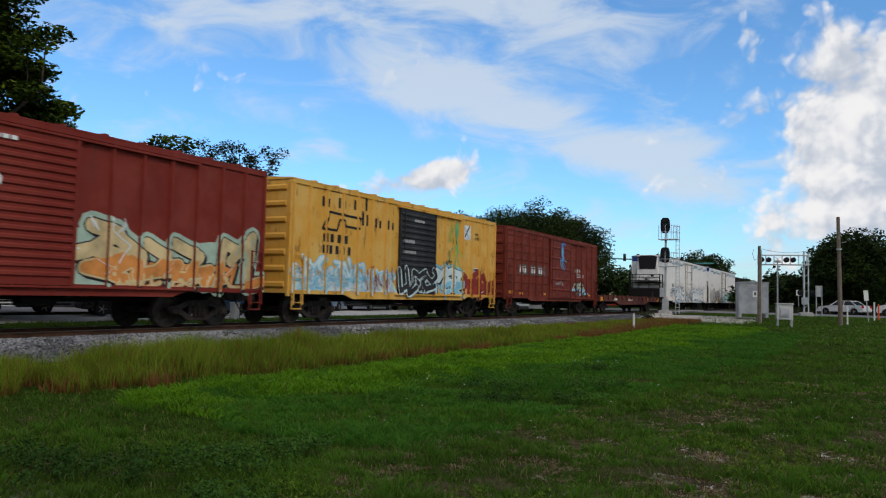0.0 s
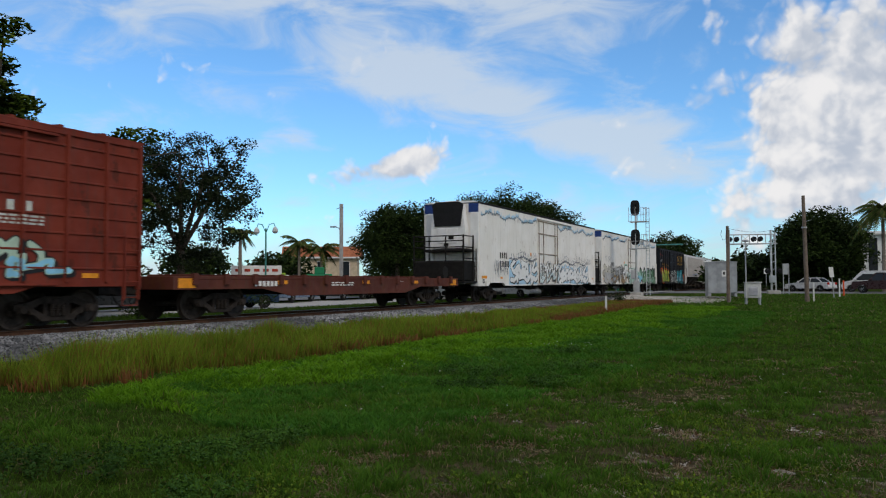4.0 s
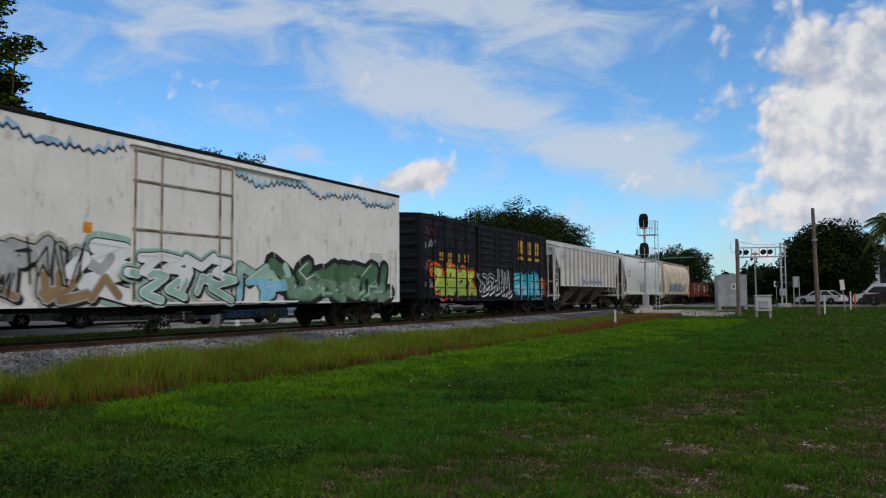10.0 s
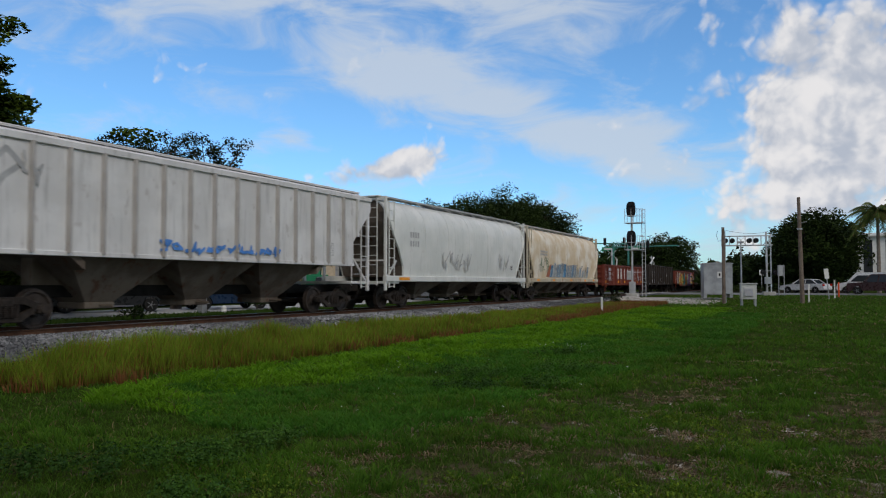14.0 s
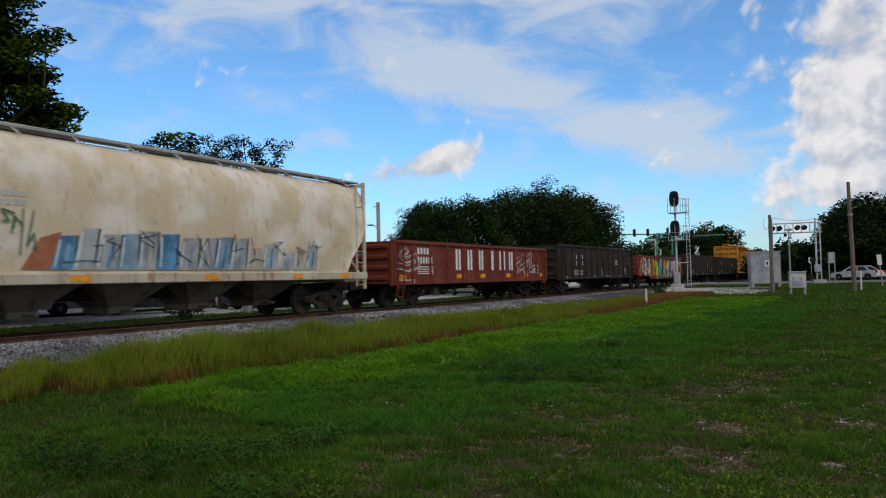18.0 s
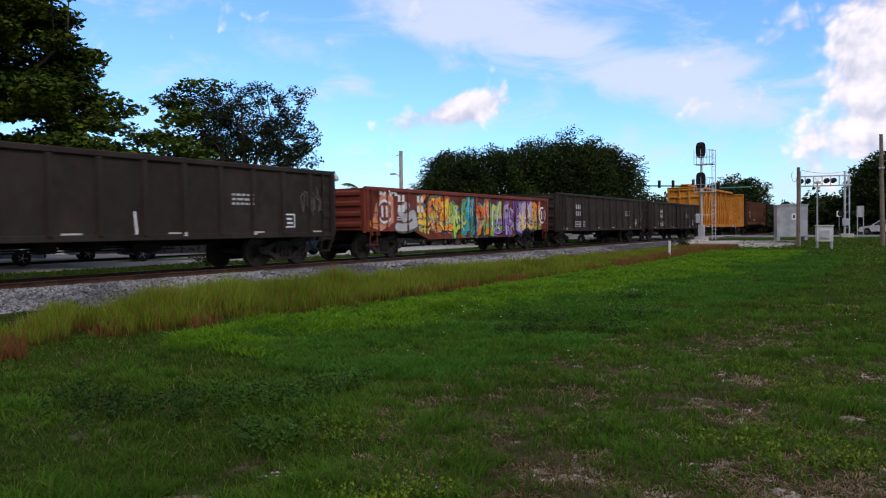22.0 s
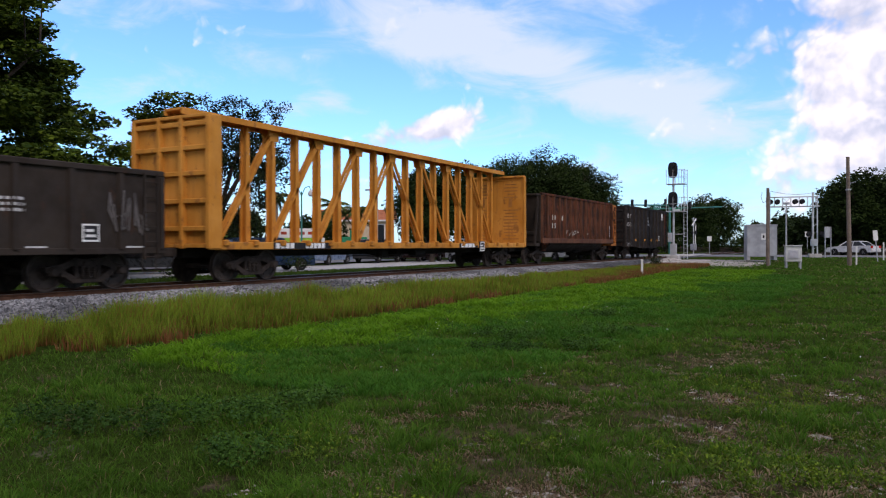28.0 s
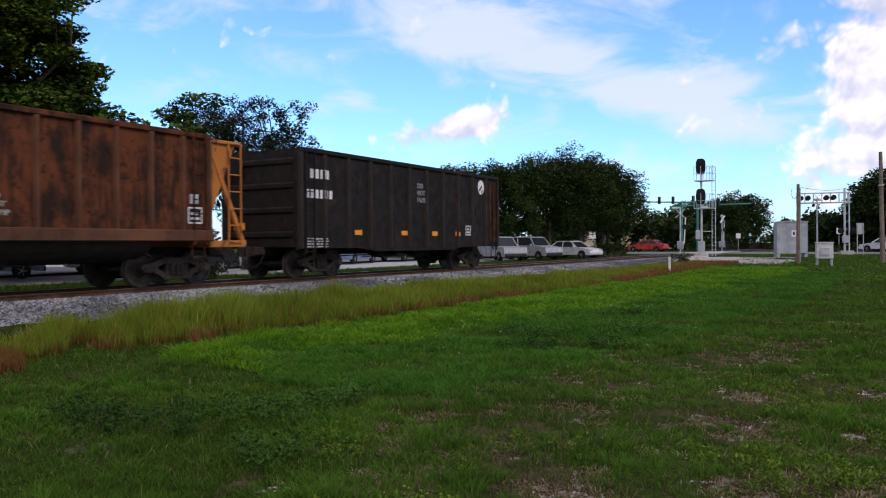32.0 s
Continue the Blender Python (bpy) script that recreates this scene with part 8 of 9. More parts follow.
for i, (x, y, h, w) in enumerate(((-24.0, 150.0, 10.5, 4.4), (-29.0, 152.0, 9.6, 4.6), (-34.0, 150.0, 9.0, 4.6), (-26.5, 140.0, 8.4, 4.0))):
    tree("leafy green tree beyond the crossing", x, y, h, w, 1.0, MID_LEAF, 0.36, 210, 60, 40 + i, 0.2, puff=1.3, group="trees beyond the crossing", gaps=0.5, z=0.5)
for i, (x, y, h, w) in enumerate(((-2.4, 101.0, 7.6, 2.8), (-0.4, 99.0, 9.5, 3.9), (1.8, 101.0, 8.4, 3.2))):
    tree("big dark tree on the far side of the road", x, y, h, w, 0.8, OAK_LEAF, 0.34, 260, 80, 60 + i, 0.3, puff=1.5, group="trees across the road", gaps=0.5, z=0.5)
far = [(-60.0, 33.0, 7.0, 5.0), (-64.0, 24.0, 7.0, 5.0), (-60.0, 43.0, 6.5, 5.0)] + [(-9.5 + 3.2 * i, 122 + 4 * (i % 3), 3.6 + 0.6 * ((i * 7) % 3), 3.0) for i in range(4)] + [(-62 + 6 * i, 108 + 5 * (i % 3), 5.0 + 1.0 * ((i * 5) % 3), 4.2) for i in range(7)] + [(-58 - 4 * i, 74 - 9 * i, 4.6 + 0.8 * (i % 2), 3.8) for i in range(5)] + [(-10 + 6 * i, 150, 6.5 + (i % 2), 5) for i in range(4)] + [(16 + 8 * i, 112, 7.5, 5) for i in range(4)] + [(-11.5 + 2.6 * i, 104 + 3 * (i % 2), 3.4 + 0.5 * ((i * 3) % 4), 2.4) for i in range(5)]
for i, (x, y, h, w) in enumerate(far):
    tree("far green tree behind the buildings", x, y, h, w, 0.5, (MID_LEAF, OAK_LEAF)[i % 2], 0.55, 100, 24, 80 + i, 0.2, puff=1.6, group="far trees", gaps=0.6, z=0.4, forks=4)


def palm(label, x, y, high, reach, seed, fronds=16, trunk=0.16):
    rng = np.random.default_rng(seed)
    ob = thing("palm_tree", label, "palm tree", (x, y, 0.45), "palms")
    m = Mesh()
    rows = []
    for i in range(18):
        z = (high + 0.2) * i / 17 - 0.2
        rows += [(z, trunk * (1.25 - 0.35 * i / 17)), (z + 0.04, trunk * (1.12 - 0.35 * i / 17))]
    m.lathe(rows, 10, 2)
    part("trunk", m, PALM_BARK, ob)
    for i in range(fronds):
        a = math.tau * (i + 0.4 * rng.random()) / fronds
        rise = 1.35 - 1.9 * rng.random()
        f = Mesh()
        k = 9
        pts = []
        for j in range(k + 1):
            s = j / k
            r = reach * s
            pts.append(Vector((r * math.cos(a), r * math.sin(a), high + reach * (rise * s * 0.75 - 0.75 * s * s))))
        side = Vector((-math.sin(a), math.cos(a), 0))
        for j in range(k):
            f.rod(pts[j], pts[j + 1], 0.025 * (1 - j / k) + 0.008, 4)
            for h in range(5):
                p = pts[j].lerp(pts[j + 1], h / 5)
                long = reach * 0.34 * math.sin(math.pi * min(0.97, 0.12 + (j + h / 5) / k * 0.88))
                for s in (-1, 1):
                    d = (side * s * 0.8 + (pts[j + 1] - pts[j]).normalized() * 0.5 - Vector((0, 0, 0.5 + 0.3 * rng.random()))).normalized()
                    w = (pts[j + 1] - pts[j]).normalized() * 0.05
                    f.quad(p - w, p + w, p + d * long)
        part("frond", f, PALM_LEAF, ob)
    nuts = Mesh()
    for i in range(7):
        a = math.tau * i / 7
        c = (0.22 * math.cos(a), 0.22 * math.sin(a), high - 0.25)
        nuts.lathe([(-0.14, 0.03), (-0.07, 0.11), (0.05, 0.12), (0.13, 0.04)], 8, 2, c)
    part("fruit_cluster", nuts, PALM_LEAF, ob)


palm("tall coconut palm beside the road", 5.6, 89.0, 8.4, 3.2, 1, 30, 0.17)
palm("second coconut palm behind the first", 9.6, 92.0, 9.2, 3.2, 2, 26, 0.17)
palm("slender palm beyond the car park", -50.7, 68.2, 5.6, 2.2, 3, 14, 0.14)
palm("shorter palm beyond the car park", -48.8, 69.6, 4.9, 2.4, 4, 14, 0.14)
palm("dark palm behind the street lamp", -53.5, 62.0, 6.4, 1.8, 5, 14, 0.18)
rng = np.random.default_rng(8)
hd = thing("hedge", "clipped dark green hedge beside the track", "hedge", (-21.3, 64.6, 0.42))
part("stem", Mesh().box(-0.35, 0.35, -3.0, 3.0, -0.1, 0.6, 0.1), BARK, hd)
leaf_mesh("foliage", [(rng.uniform(-0.5, 0.5), rng.uniform(-3.2, 3.2), rng.uniform(0.2, 1.15)) for _ in range(260)], (0.35, 0.35, 0.3), 22, 0.14, OAK_LEAF, rng, 0.8, hd)
hd = thing("shrub_row", "row of low shrubs along the far road edge", "shrubs", (-4.0, 92.5, 0.5))
part("stem", Mesh().box(-6.5, 6.5, -0.3, 0.3, -0.1, 0.4, 0.1), BARK, hd)
leaf_mesh("foliage", [(rng.uniform(-6.8, 6.8), rng.uniform(-0.5, 0.5), rng.uniform(0.1, 0.9)) for _ in range(260)], (0.5, 0.4, 0.35), 18, 0.2, OAK_LEAF, rng, 0.8, hd)
hd = thing("shrub_row", "dark shrubs under the trees beyond the crossing", "shrubs", (-23.5, 126.0, 0.5))
part("stem", Mesh().box(-7.5, 7.5, -0.3, 0.3, -0.1, 0.8, 0.1), BARK, hd)
leaf_mesh("foliage", [(rng.uniform(-8, 8), rng.uniform(-0.7, 0.7), rng.uniform(0.1, 2.2)) for _ in range(420)], (0.7, 0.5, 0.5), 16, 0.30, OAK_LEAF, rng, 0.8, hd)
for i, (x, y, s) in enumerate(((-11.6, 49.0, 0.75), (-26.6, 32.5, 0.9), (-23.8, 21.8, 0.5))):
    sh = thing("shrub", "small dark bush beside the track", "bush", (x, y, land(x, y)))
    part("stem", Mesh().rod((0, 0, -0.1), (0.1, 0, s * 0.7), 0.03, 5).rod((0, 0, -0.1), (-0.15, 0.1, s * 0.7), 0.025, 5), BARK, sh)
    leaf_mesh("foliage", [(rng.normal() * s * 0.5, rng.normal() * s * 0.5, s * (0.3 + 0.6 * rng.random())) for _ in range(30)], (0.25, 0.25, 0.2), 16, 0.10, MID_LEAF, rng, 0.8, sh)


# ---- grass ----
def grass_material(name, low, mid_c, tip, old=(0.14, 0.11, 0.05), share=0.85, reach=0.5, parched=None):
    """Blades that change colour from root to tip; some are dry."""
    m, n, b = material(name, 0.7, 0, 0.08)
    g = n.add("ShaderNodeNewGeometry")
    sep = n.add("ShaderNodeSeparateXYZ")
    uv = n.add("ShaderNodeUVMap")
    n.put(sep, 0, uv.outputs[0])
    rnd = g.outputs["Random Per Island"]
    # Green grasses pass dark roots and bright tips as painted shade and highlight.
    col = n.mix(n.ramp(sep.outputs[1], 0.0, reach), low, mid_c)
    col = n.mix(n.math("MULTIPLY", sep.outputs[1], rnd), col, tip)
    col = n.mix(n.ramp(n.noise(g.outputs["Position"], 0.5, 4), 0.42, 0.66, 0.0, 0.45), col, tuple(0.55 * c for c in mid_c))
    if parched:
        col = n.mix(n.math("MULTIPLY", dryness(n, g.outputs["Position"]), n.ramp(n.math("FRACT", n.math("MULTIPLY", rnd, 5.3)), 0.15, 0.55)), col, parched)
    if old:
        col = n.mix(n.ramp(n.math("FRACT", n.math("MULTIPLY", rnd, 9.17)), share, min(1.0, share + 0.05)), col, old)
    n.put(b, "Base Color", col)
    thin = n.add("ShaderNodeBsdfTranslucent")
    n.put(thin, "Color", col)
    both = n.add("ShaderNodeMixShader")
    n.put(both, 0, 0.45)
    link(n.tree, b.outputs[0], both.inputs[1])
    link(n.tree, thin.outputs[0], both.inputs[2])
    link(n.tree, both.outputs[0], m.node_tree.nodes["Material Output"].inputs[0])
    return m


def blades(name, x, y, z, high, wide, mat, rng, lean=0.5, label="", category="grass", aim=None):
    """One bent blade at each place; aim: the way each one leans."""
    n = len(x)
    a = rng.random(n) * math.tau
    t = rng.random(n) * math.tau if aim is None else aim
    bend = lean * (0.3 + rng.random(n)) * high
    side = np.stack([np.cos(a), np.sin(a), np.zeros(n)], 1) * (wide / 2)[:, None]
    out_ = np.stack([np.cos(t), np.sin(t), np.zeros(n)], 1)
    root = np.stack([x, y, z - 0.02], 1)
    v = np.empty((n, 5, 3))
    v[:, 0], v[:, 1] = root - side, root + side
    m = root + out_ * (bend * 0.35)[:, None]
    m[:, 2] += 0.55 * high
    v[:, 2], v[:, 3] = m + side * 0.8, m - side * 0.8
    v[:, 4] = root + out_ * bend[:, None]
    v[:, 4, 2] += high * (1 - 0.25 * lean)
    k = np.arange(n)[:, None] * 5
    f = np.stack([k + (0, 1, 2), k + (0, 2, 3), k + (3, 2, 4)], 1).reshape(-1, 3)
    me = bpy.data.meshes.new(name)
    me.vertices.add(n * 5)
    me.vertices.foreach_set("co", v.ravel())
    me.loops.add(f.size)
    me.loops.foreach_set("vertex_index", f.ravel().astype(np.int32))
    me.polygons.add(len(f))
    me.polygons.foreach_set("loop_start", np.arange(0, f.size, 3, dtype=np.int32))
    uv = me.uv_layers.new(name="UVMap")
    h = np.array([0, 0, 0.55, 0.55, 1.0])
    uvs = np.stack([np.zeros(f.size), h[(f.ravel() % 5)]], 1)
    uv.data.foreach_set("uv", uvs.ravel())
    me.update(calc_edges=True)
    me.materials.append(mat)
    return tagged(part(name, me, mat), label, category, kind="stuff")


def heights(x, y):
    g = np.array([land(a, b) + 0.05 * smooth(45, 20, math.hypot(a, b)) * noise.noise((a * 0.45, b * 0.45, 0.3)) for a, b in zip(x, y)])
    return g


def wedge(n, r0, r1, a0, a1, rng, power=1.0):
    """Places in a fan in front of the camera: distance r0 to r1, a0 to a1 degrees left of the track."""
    r = r0 * (r1 / r0) ** (rng.random(n) ** power)
    a = np.radians(a0 + (a1 - a0) * rng.random(n))
    return -r * np.sin(a), r * np.cos(a)


def field(x, y, scale, seed):
    return np.array([noise.noise((a * scale, b * scale, seed)) for a, b in zip(x, y)])


rng = np.random.default_rng(12)
PATCHES = [(-1.13, 5.39, 0.20), (-1.24, 6.85, 0.12), (-1.55, 6.11, 0.12), (-0.97, 7.53, 0.13), (-0.84, 8.21, 0.15), (-0.47, 6.61, 0.15), (-0.35, 6.13, 0.15), (-0.75, 5.84, 0.10), (-0.28, 7.34, 0.28), (-1.78, 8.89, 0.22), (-1.21, 8.66, 0.12), (-0.05, 5.88, 0.12), (-0.64, 5.10, 0.17), (-2.01, 4.77, 0.16), (-1.74, 4.84, 0.14), (-2.67, 9.03, 0.09), (-3.59, 3.91, 0.12), (-2.79, 4.14, 0.17), (-2.84, 4.75, 0.14), (-3.02, 4.09, 0.09), (-1.0, 10.6, 0.16), (-0.2, 9.6, 0.2)]
for i in range(26):
    r, a = 4.0 * (12.5 / 4.0) ** rng.random(), radians(-8 + 30 * rng.random())
    PATCHES.append((-r * math.sin(a), r * math.cos(a), 0.05 + 0.07 * rng.random()))
SAND = plain("bare pale sand", (0.30, 0.275, 0.245), 0.95, 0, 0.6, 24.0, 1.0)
for px, py, pr in PATCHES:
    m = Mesh()
    for lobe in range(7 + int(26 * pr)):
        cx, cy = px + rng.normal() * pr * 0.75, py + rng.normal() * pr * 0.55
        ra, turn = pr * rng.uniform(0.14, 0.46), rng.random() * math.pi
        k = len(m.v)
        m.v.append((cx, cy, land(cx, cy) + 0.05 * noise.noise((cx * 0.45, cy * 0.45, 0.3)) + 0.012 + 0.004 * rng.random()))
        for i in range(11):
            a = math.tau * i / 11
            q = ra * rng.uniform(0.5, 1.15)
            u, w = 1.5 * q * math.cos(a), 0.75 * q * math.sin(a)
            u, w = cx + u * math.cos(turn) - w * math.sin(turn), cy + u * math.sin(turn) + w * math.cos(turn)
            m.v.append((u, w, land(u, w) + 0.05 * noise.noise((u * 0.45, w * 0.45, 0.3)) - 0.012))
        m.f += [(k, k + 1 + i, k + 1 + (i + 1) % 11) for i in range(11)]
    tagged(part("bare_patch", m, SAND), "bare patch of pale sandy soil in the lawn", "bare soil", "bare patches of the lawn", "structure")


def in_patch(x, y):
    hit = np.zeros(len(x), bool)
    for px, py, pr in PATCHES:
        hit |= ((x - px) / (1.25 * pr)) ** 2 + ((y - py) / (0.68 * pr)) ** 2 < 1
    return hit & (rng.random(len(x)) < 0.85)


def tufts(name, x, y, per, high, spread, wide, mat, rng, lean, label, category="grass"):
    """Bunches of blades that lean outwards from the middle of each bunch; high, spread and wide go bunch by bunch."""
    n = len(x) * per
    a = rng.random(n) * math.tau
    q = np.abs(rng.normal(size=n)) * 0.7
    s = np.repeat(spread, per)
    bx, by = np.repeat(x, per) + s * q * np.cos(a), np.repeat(y, per) + s * q * np.sin(a)
    h = np.repeat(high, per) * (1.12 - 0.32 * np.clip(q, 0, 2)) * (0.65 + 0.5 * rng.random(n))
    return blades(name, bx, by, np.repeat(heights(x, y), per), h, np.repeat(wide, per), mat, rng, lean, label, category, a)


# Turf colours kept brighter than the soil so the blades read as lit.
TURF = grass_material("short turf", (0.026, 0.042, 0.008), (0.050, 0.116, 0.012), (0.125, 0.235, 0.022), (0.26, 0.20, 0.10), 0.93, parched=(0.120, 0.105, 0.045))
x, y = wedge(170000, 3.4, 36.0, -8, 66, rng, 0.92)
w = field(x, y, 0.42, 3.0)
bare = field(x, y, 0.9, 9.0) + 0.5 * field(x, y, 3.1, 2.0)
keep = (x > -11.0) & ((bare < 0.12) | (x < -4) | (rng.random(len(x)) < 0.25)) & ~in_patch(x, y)
x, y, w = x[keep], y[keep], w[keep]
r = np.hypot(x, y)
tuft = field(x, y, 2.3, 11.0)
high = (0.030 + 0.055 * rng.random(len(x)) + 0.03 * np.clip(w, 0, 1) + 0.07 * np.clip(tuft, 0, 1)) * (1 + 0.02 * r)
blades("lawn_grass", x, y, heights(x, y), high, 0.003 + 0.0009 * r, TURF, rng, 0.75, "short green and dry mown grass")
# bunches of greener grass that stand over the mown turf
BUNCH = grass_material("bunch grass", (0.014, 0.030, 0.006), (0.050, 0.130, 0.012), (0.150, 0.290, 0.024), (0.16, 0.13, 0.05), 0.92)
x, y = wedge(9500, 3.4, 30.0, -8, 64, rng, 0.95)
w = field(x, y, 0.8, 21.0) + 0.5 * field(x, y, 2.6, 22.0)
keep = (x > -9.2) & (w > -0.02) & ~in_patch(x, y)
x, y, w = x[keep], y[keep], w[keep]
r = np.hypot(x, y)
tufts("bunch_grass", x, y, 22, (0.08 + 0.16 * np.clip(w, 0, 0.8)) * (0.6 + 0.7 * rng.random(len(x))) * (1 + 0.01 * r), 0.035 + 0.05 * rng.random(len(x)) + 0.003 * r, 0.003 + 0.0009 * r, BUNCH, rng, 0.8, "green bunches of longer grass in the mown lawn")
# dead straw round the bare soil
STRAW = grass_material("dead straw", (0.10, 0.062, 0.036), (0.290, 0.205, 0.125), (0.50, 0.40, 0.27), (0.10, 0.045, 0.02), 0.7)
x, y = wedge(8500, 3.4, 18.0, -8, 40, rng, 0.95)
w = field(x, y, 0.9, 9.0) + 0.5 * field(x, y, 3.1, 2.0)
near = np.zeros(len(x), bool)
for px, py, pr in PATCHES:
    near |= np.hypot(x - px, (y - py) * 1.2) < pr * 2.0
keep = ((w > 0.10) | near) & (x > -4.6)
x, y = x[keep], y[keep]
r = np.hypot(x, y)
tufts("dead_straw", x, y, 16, 0.035 + 0.05 * rng.random(len(x)), 0.07 + 0.06 * rng.random(len(x)), 0.0035 + 0.0009 * r, STRAW, rng, 1.5, "dead straw round the bare soil")
x, y = wedge(45000, 34.0, 74.0, -14, 24, rng)
keep = (x > -10.4) & (y < 74)
x, y = x[keep], y[keep]
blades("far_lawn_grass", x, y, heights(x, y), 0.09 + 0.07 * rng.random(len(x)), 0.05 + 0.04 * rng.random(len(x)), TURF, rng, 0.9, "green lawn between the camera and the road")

x, y = wedge(26000, 0.5, 5.0, 0, 360, rng, 0.6)
keep = (np.hypot(x, y) < 3.6) | (y < 0)
x, y = x[keep], y[keep]
blades("trodden_grass", x, y, heights(x, y), 0.04 + 0.06 * rng.random(len(x)), 0.008 + 0.006 * rng.random(len(x)), TURF, rng, 0.9, "short grass round the standpoint")

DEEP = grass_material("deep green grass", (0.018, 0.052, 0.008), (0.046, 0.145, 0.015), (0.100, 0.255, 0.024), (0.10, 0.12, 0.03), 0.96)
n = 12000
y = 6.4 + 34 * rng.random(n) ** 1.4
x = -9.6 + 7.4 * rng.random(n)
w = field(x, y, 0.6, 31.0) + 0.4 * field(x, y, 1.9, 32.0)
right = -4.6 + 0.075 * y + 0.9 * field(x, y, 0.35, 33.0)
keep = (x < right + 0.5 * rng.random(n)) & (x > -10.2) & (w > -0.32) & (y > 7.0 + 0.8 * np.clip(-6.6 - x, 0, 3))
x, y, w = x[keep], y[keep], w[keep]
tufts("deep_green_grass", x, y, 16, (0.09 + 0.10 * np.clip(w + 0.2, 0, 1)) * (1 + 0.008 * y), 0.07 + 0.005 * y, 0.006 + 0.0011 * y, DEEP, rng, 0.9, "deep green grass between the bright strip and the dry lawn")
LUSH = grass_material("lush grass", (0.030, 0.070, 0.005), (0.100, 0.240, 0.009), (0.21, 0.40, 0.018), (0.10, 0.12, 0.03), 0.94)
n = 110000
y = 5.0 + 40 * rng.random(n) ** 1.5
x = -9.75 + 5.6 * rng.random(n)
edge = -7.9 + 1.4 * field(x, y, 0.5, 5.0) + 0.10 * y + 0.9 * field(x, y, 1.5, 1.0)
keep = (x < edge + 1.6 * rng.random(n) ** 2 - 0.5) & (field(x, y, 1.3, 2.0) > -0.26) & (y > 7.2 + 0.9 * np.clip(-8.5 - x, 0, 2) + field(x, y, 0.8, 7.0))
x, y = x[keep], y[keep]
tuft = field(x, y, 1.6, 8.0)
high = (0.10 + 0.12 * rng.random(len(x)) + 0.26 * np.clip(tuft, 0, 1)) * np.clip(0.55 + 0.5 * (edge[keep] - x), 0.45, 1)
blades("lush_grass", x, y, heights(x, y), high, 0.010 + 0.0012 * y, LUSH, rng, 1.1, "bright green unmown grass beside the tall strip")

TALL = grass_material("tall grass", (0.120, 0.042, 0.018), (0.130, 0.200, 0.017), (0.30, 0.40, 0.036), (0.24, 0.10, 0.035), 0.86, 0.8)
n = 125000
y = 2.0 + 46 * rng.random(n) ** 1.25
x = -12.5 + 2.15 * rng.random(n) - 0.4 * (rng.random(n) ** 2) + 0.020 * (y - 10)
clump = 0.75 * field(x, y, 0.75, 4.0) + 0.6 * field(x, y, 2.2, 14.0)
keep = (clump > -0.30 + 0.25 * np.clip(9.5 - y, 0, 2)) & (x > -12.6 + 1.1 * np.clip(8.0 - y, 0, 1))
x, y, clump = x[keep], y[keep], clump[keep]
edge = np.clip(1 - np.abs(x + 11.3) / 1.5, 0.25, 1)
high = (0.34 + 0.40 * rng.random(len(x)) ** 2 + 0.46 * np.clip(clump, -0.5, 1)) * (0.6 + 0.4 * edge) * np.clip(1.15 - y / 70, 0.55, 1) * np.clip(0.45 + 0.18 * (y - 6.5), 0.45, 1)
blades("tall_grass", x, y, heights(x, y), high, 0.006 + 0.0008 * y, TALL, rng, 0.35, "strip of tall grass with reddish stems along the ballast", "tall grass")
RUSTY_GRASS = grass_material("reddish dry grass", (0.16, 0.055, 0.022), (0.21, 0.085, 0.030), (0.26, 0.14, 0.05), (0.10, 0.13, 0.02), 0.85)
n = 15000
y = 3.5 + 38 * rng.random(n) ** 1.3
x = -10.95 + 0.95 * rng.random(n) + 0.5 * field(y, y, 0.35, 6.0) + 0.012 * (y - 10)
keep = field(x, y, 0.8, 13.0) > 0.16
x, y = x[keep], y[keep]
n = len(x)
blades("dry_stems", x, y, heights(x, y), 0.12 + 0.24 * rng.random(n), 0.012 + 0.0010 * y, RUSTY_GRASS, rng, 0.45, "reddish brown dry stems at the foot of the tall grass", "tall grass")
n = 16000
y = 30 + 22 * rng.random(n)
x = -12.6 + 3.4 * rng.random(n) + 0.02 * (y - 30)
blades("dry_grass", x, y, heights(x, y), 0.18 + 0.22 * rng.random(n), 0.03 + 0.02 * rng.random(n), RUSTY_GRASS, rng, 0.5, "reddish dry grass near the gravel pad", "tall grass")
VERGE = grass_material("far verge grass", (0.03, 0.05, 0.012), (0.05, 0.10, 0.016), (0.09, 0.15, 0.02), None)
n = 16000
y = -2 + 70 * rng.random(n)
x = -26.0 + 5.2 * rng.random(n)
blades("verge_grass", x, y, heights(x, y), 0.10 + 0.12 * rng.random(n), 0.05 + 0.03 * rng.random(n), VERGE, rng, 0.7, "green verge between the track and the street")

# low broad-leaved weeds in tufts
WEED = leafy("broad weed leaves", (0.040, 0.078, 0.008), (0.150, 0.225, 0.016))
DARK_WEED = leafy("dark weed leaves", (0.022, 0.060, 0.009), (0.055, 0.125, 0.016))
cen = []
x, y = wedge(5200, 3.6, 26.0, -8, 40, rng, 0.95)
w = field(x, y, 0.7, 6.0) + 0.5 * field(x, y, 2.4, 16.0)
for a, b, c in zip(x, y, w):
    if c > 0.17 and a > -4.4:
        cen.append((a, b, land(a, b) + 0.055))
tagged(leaf_mesh("weeds", cen, (0.09, 0.09, 0.10), 26, 0.024, WEED, rng, 1.8), "yellow-green broad-leaved weeds in the lawn", "weeds", kind="stuff")
cen = []
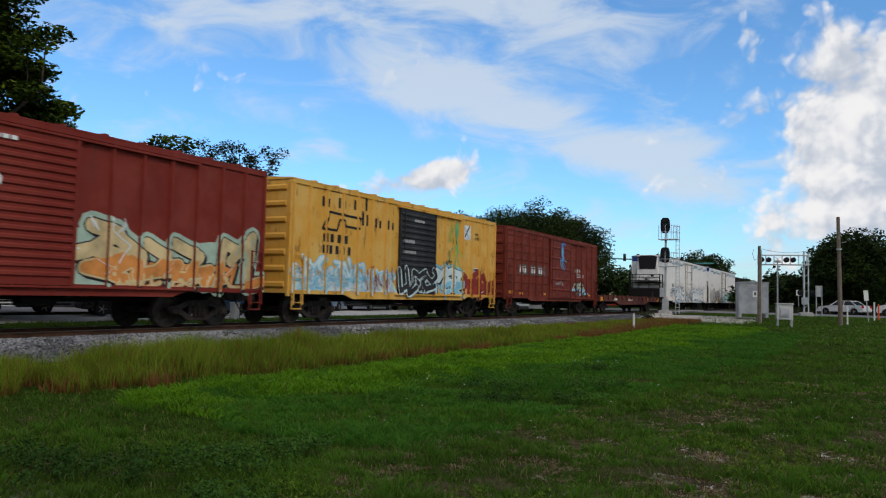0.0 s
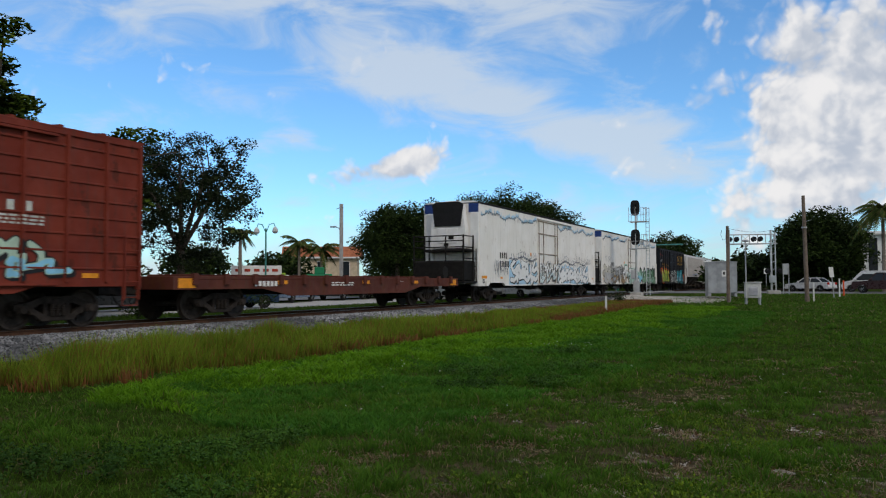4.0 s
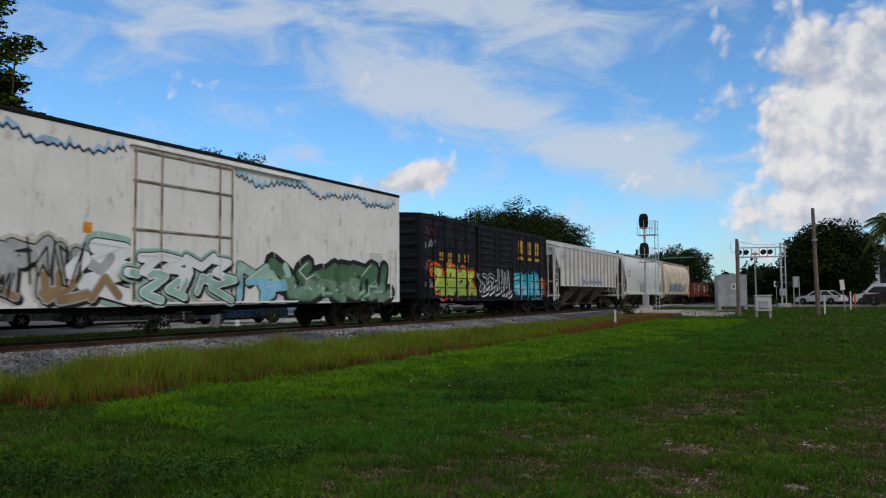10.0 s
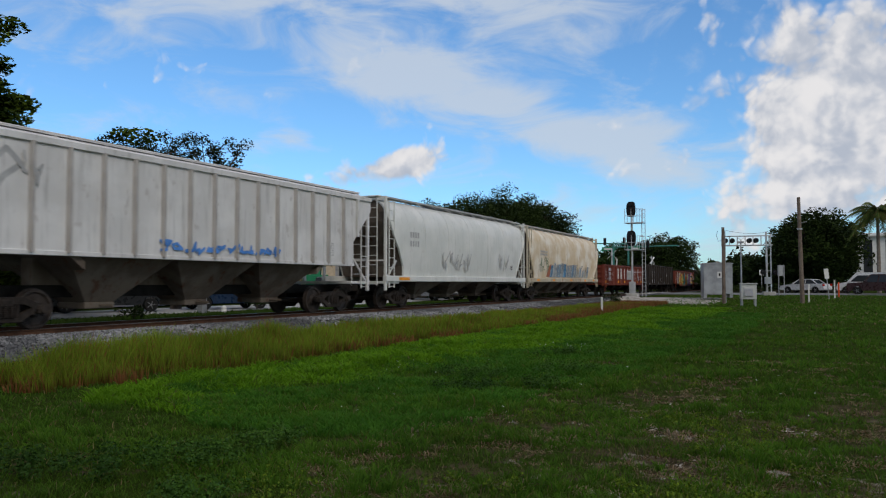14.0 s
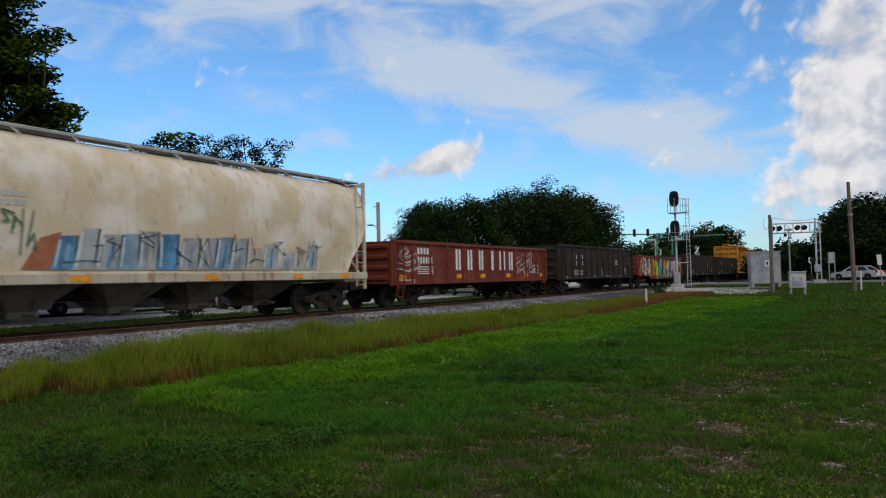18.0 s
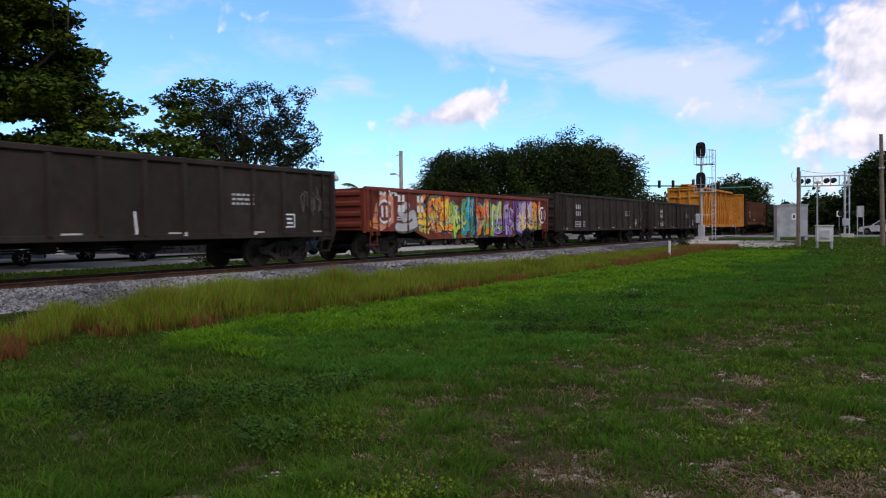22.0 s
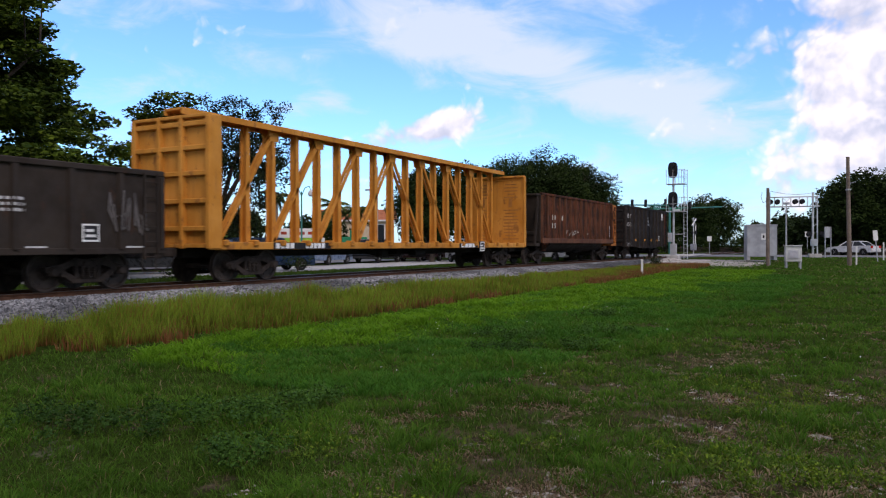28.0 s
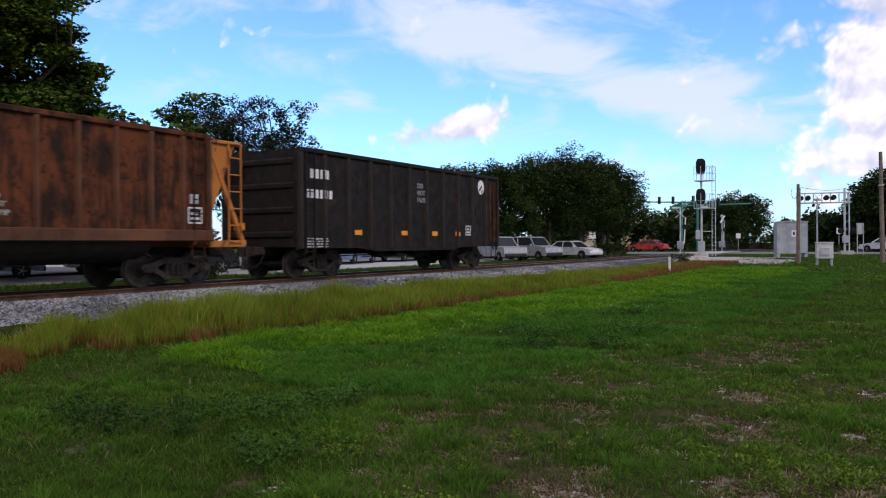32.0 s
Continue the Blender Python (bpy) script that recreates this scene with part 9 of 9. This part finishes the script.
for a, b, s in ((-5.4, 5.0, 0.5), (-5.0, 5.7, 0.45), (-4.9, 6.3, 0.3), (-4.8, 10.9, 0.45), (-5.6, 12.4, 0.5), (-6.4, 4.6, 0.5), (-4.2, 4.4, 0.3), (-5.2, 17.0, 0.4), (-3.9, 11.6, 0.35), (-4.1, 13.9, 0.5)):
    cen += [(a + s * rng.normal() * 0.6, b + s * rng.normal() * 0.6, land(a, b) + 0.08 + 0.10 * rng.random()) for _ in range(int(60 * s))]
tagged(leaf_mesh("dark_weeds", cen, (0.14, 0.14, 0.10), 50, 0.034, DARK_WEED, rng, 1.2), "clumps of dark green leafy weeds", "weeds", kind="stuff")
FLOWER = plain("white petals", (0.75, 0.75, 0.72), 0.7, 0, 0.05, 3.0)
pts = [(-5.5 + 0.5 * rng.normal(), 18.4 + 0.7 * rng.normal()) for _ in range(22)] + [(-6.3 + 1.2 * rng.normal(), 12.5 + 1.4 * rng.normal()) for _ in range(12)] + [(a, b) for a, b in zip(*wedge(16, 9, 16, 0, 45, rng))]
tagged(leaf_mesh("flowers", [(a, b, land(a, b) + 0.16) for a, b in pts], (0.02, 0.02, 0.01), 3, 0.020, FLOWER, rng, 0.3), "tiny white wild flowers in the grass", "flowers", kind="stuff")


def travel(t):
    """How far the train has gone after t seconds, in metres."""
    rows = TRAVEL
    for (a, p), (b, q) in zip(rows, rows[1:]):
        if t <= b:
            return p + (q - p) * (t - a) / (b - a)
    return rows[-1][1]


def motions():
    times = [t for t, _ in TRAVEL]
    for car, y in TRAIN:
        walk(car, [(t, pose(TRACK, y - d, RAIL)) for t, d in TRAVEL])
    spin = [i / 15 for i in range(32 * 15 + 1)]
    for name, alike in WHEELS.items():
        lead = alike[0]
        home = lead.location.copy()
        walk(lead, [(t, Matrix.Translation(home) @ pose(0, 0, 0, math.degrees(travel(t) / WHEEL_R) % 360)) for t in spin])
        keys = lead.animation_data
        for w in alike[1:]:
            w.rotation_mode = "QUATERNION"
            w.animation_data_create()
            w.animation_data.action = keys.action
            w.animation_data.action_slot = keys.action_slot


motions()
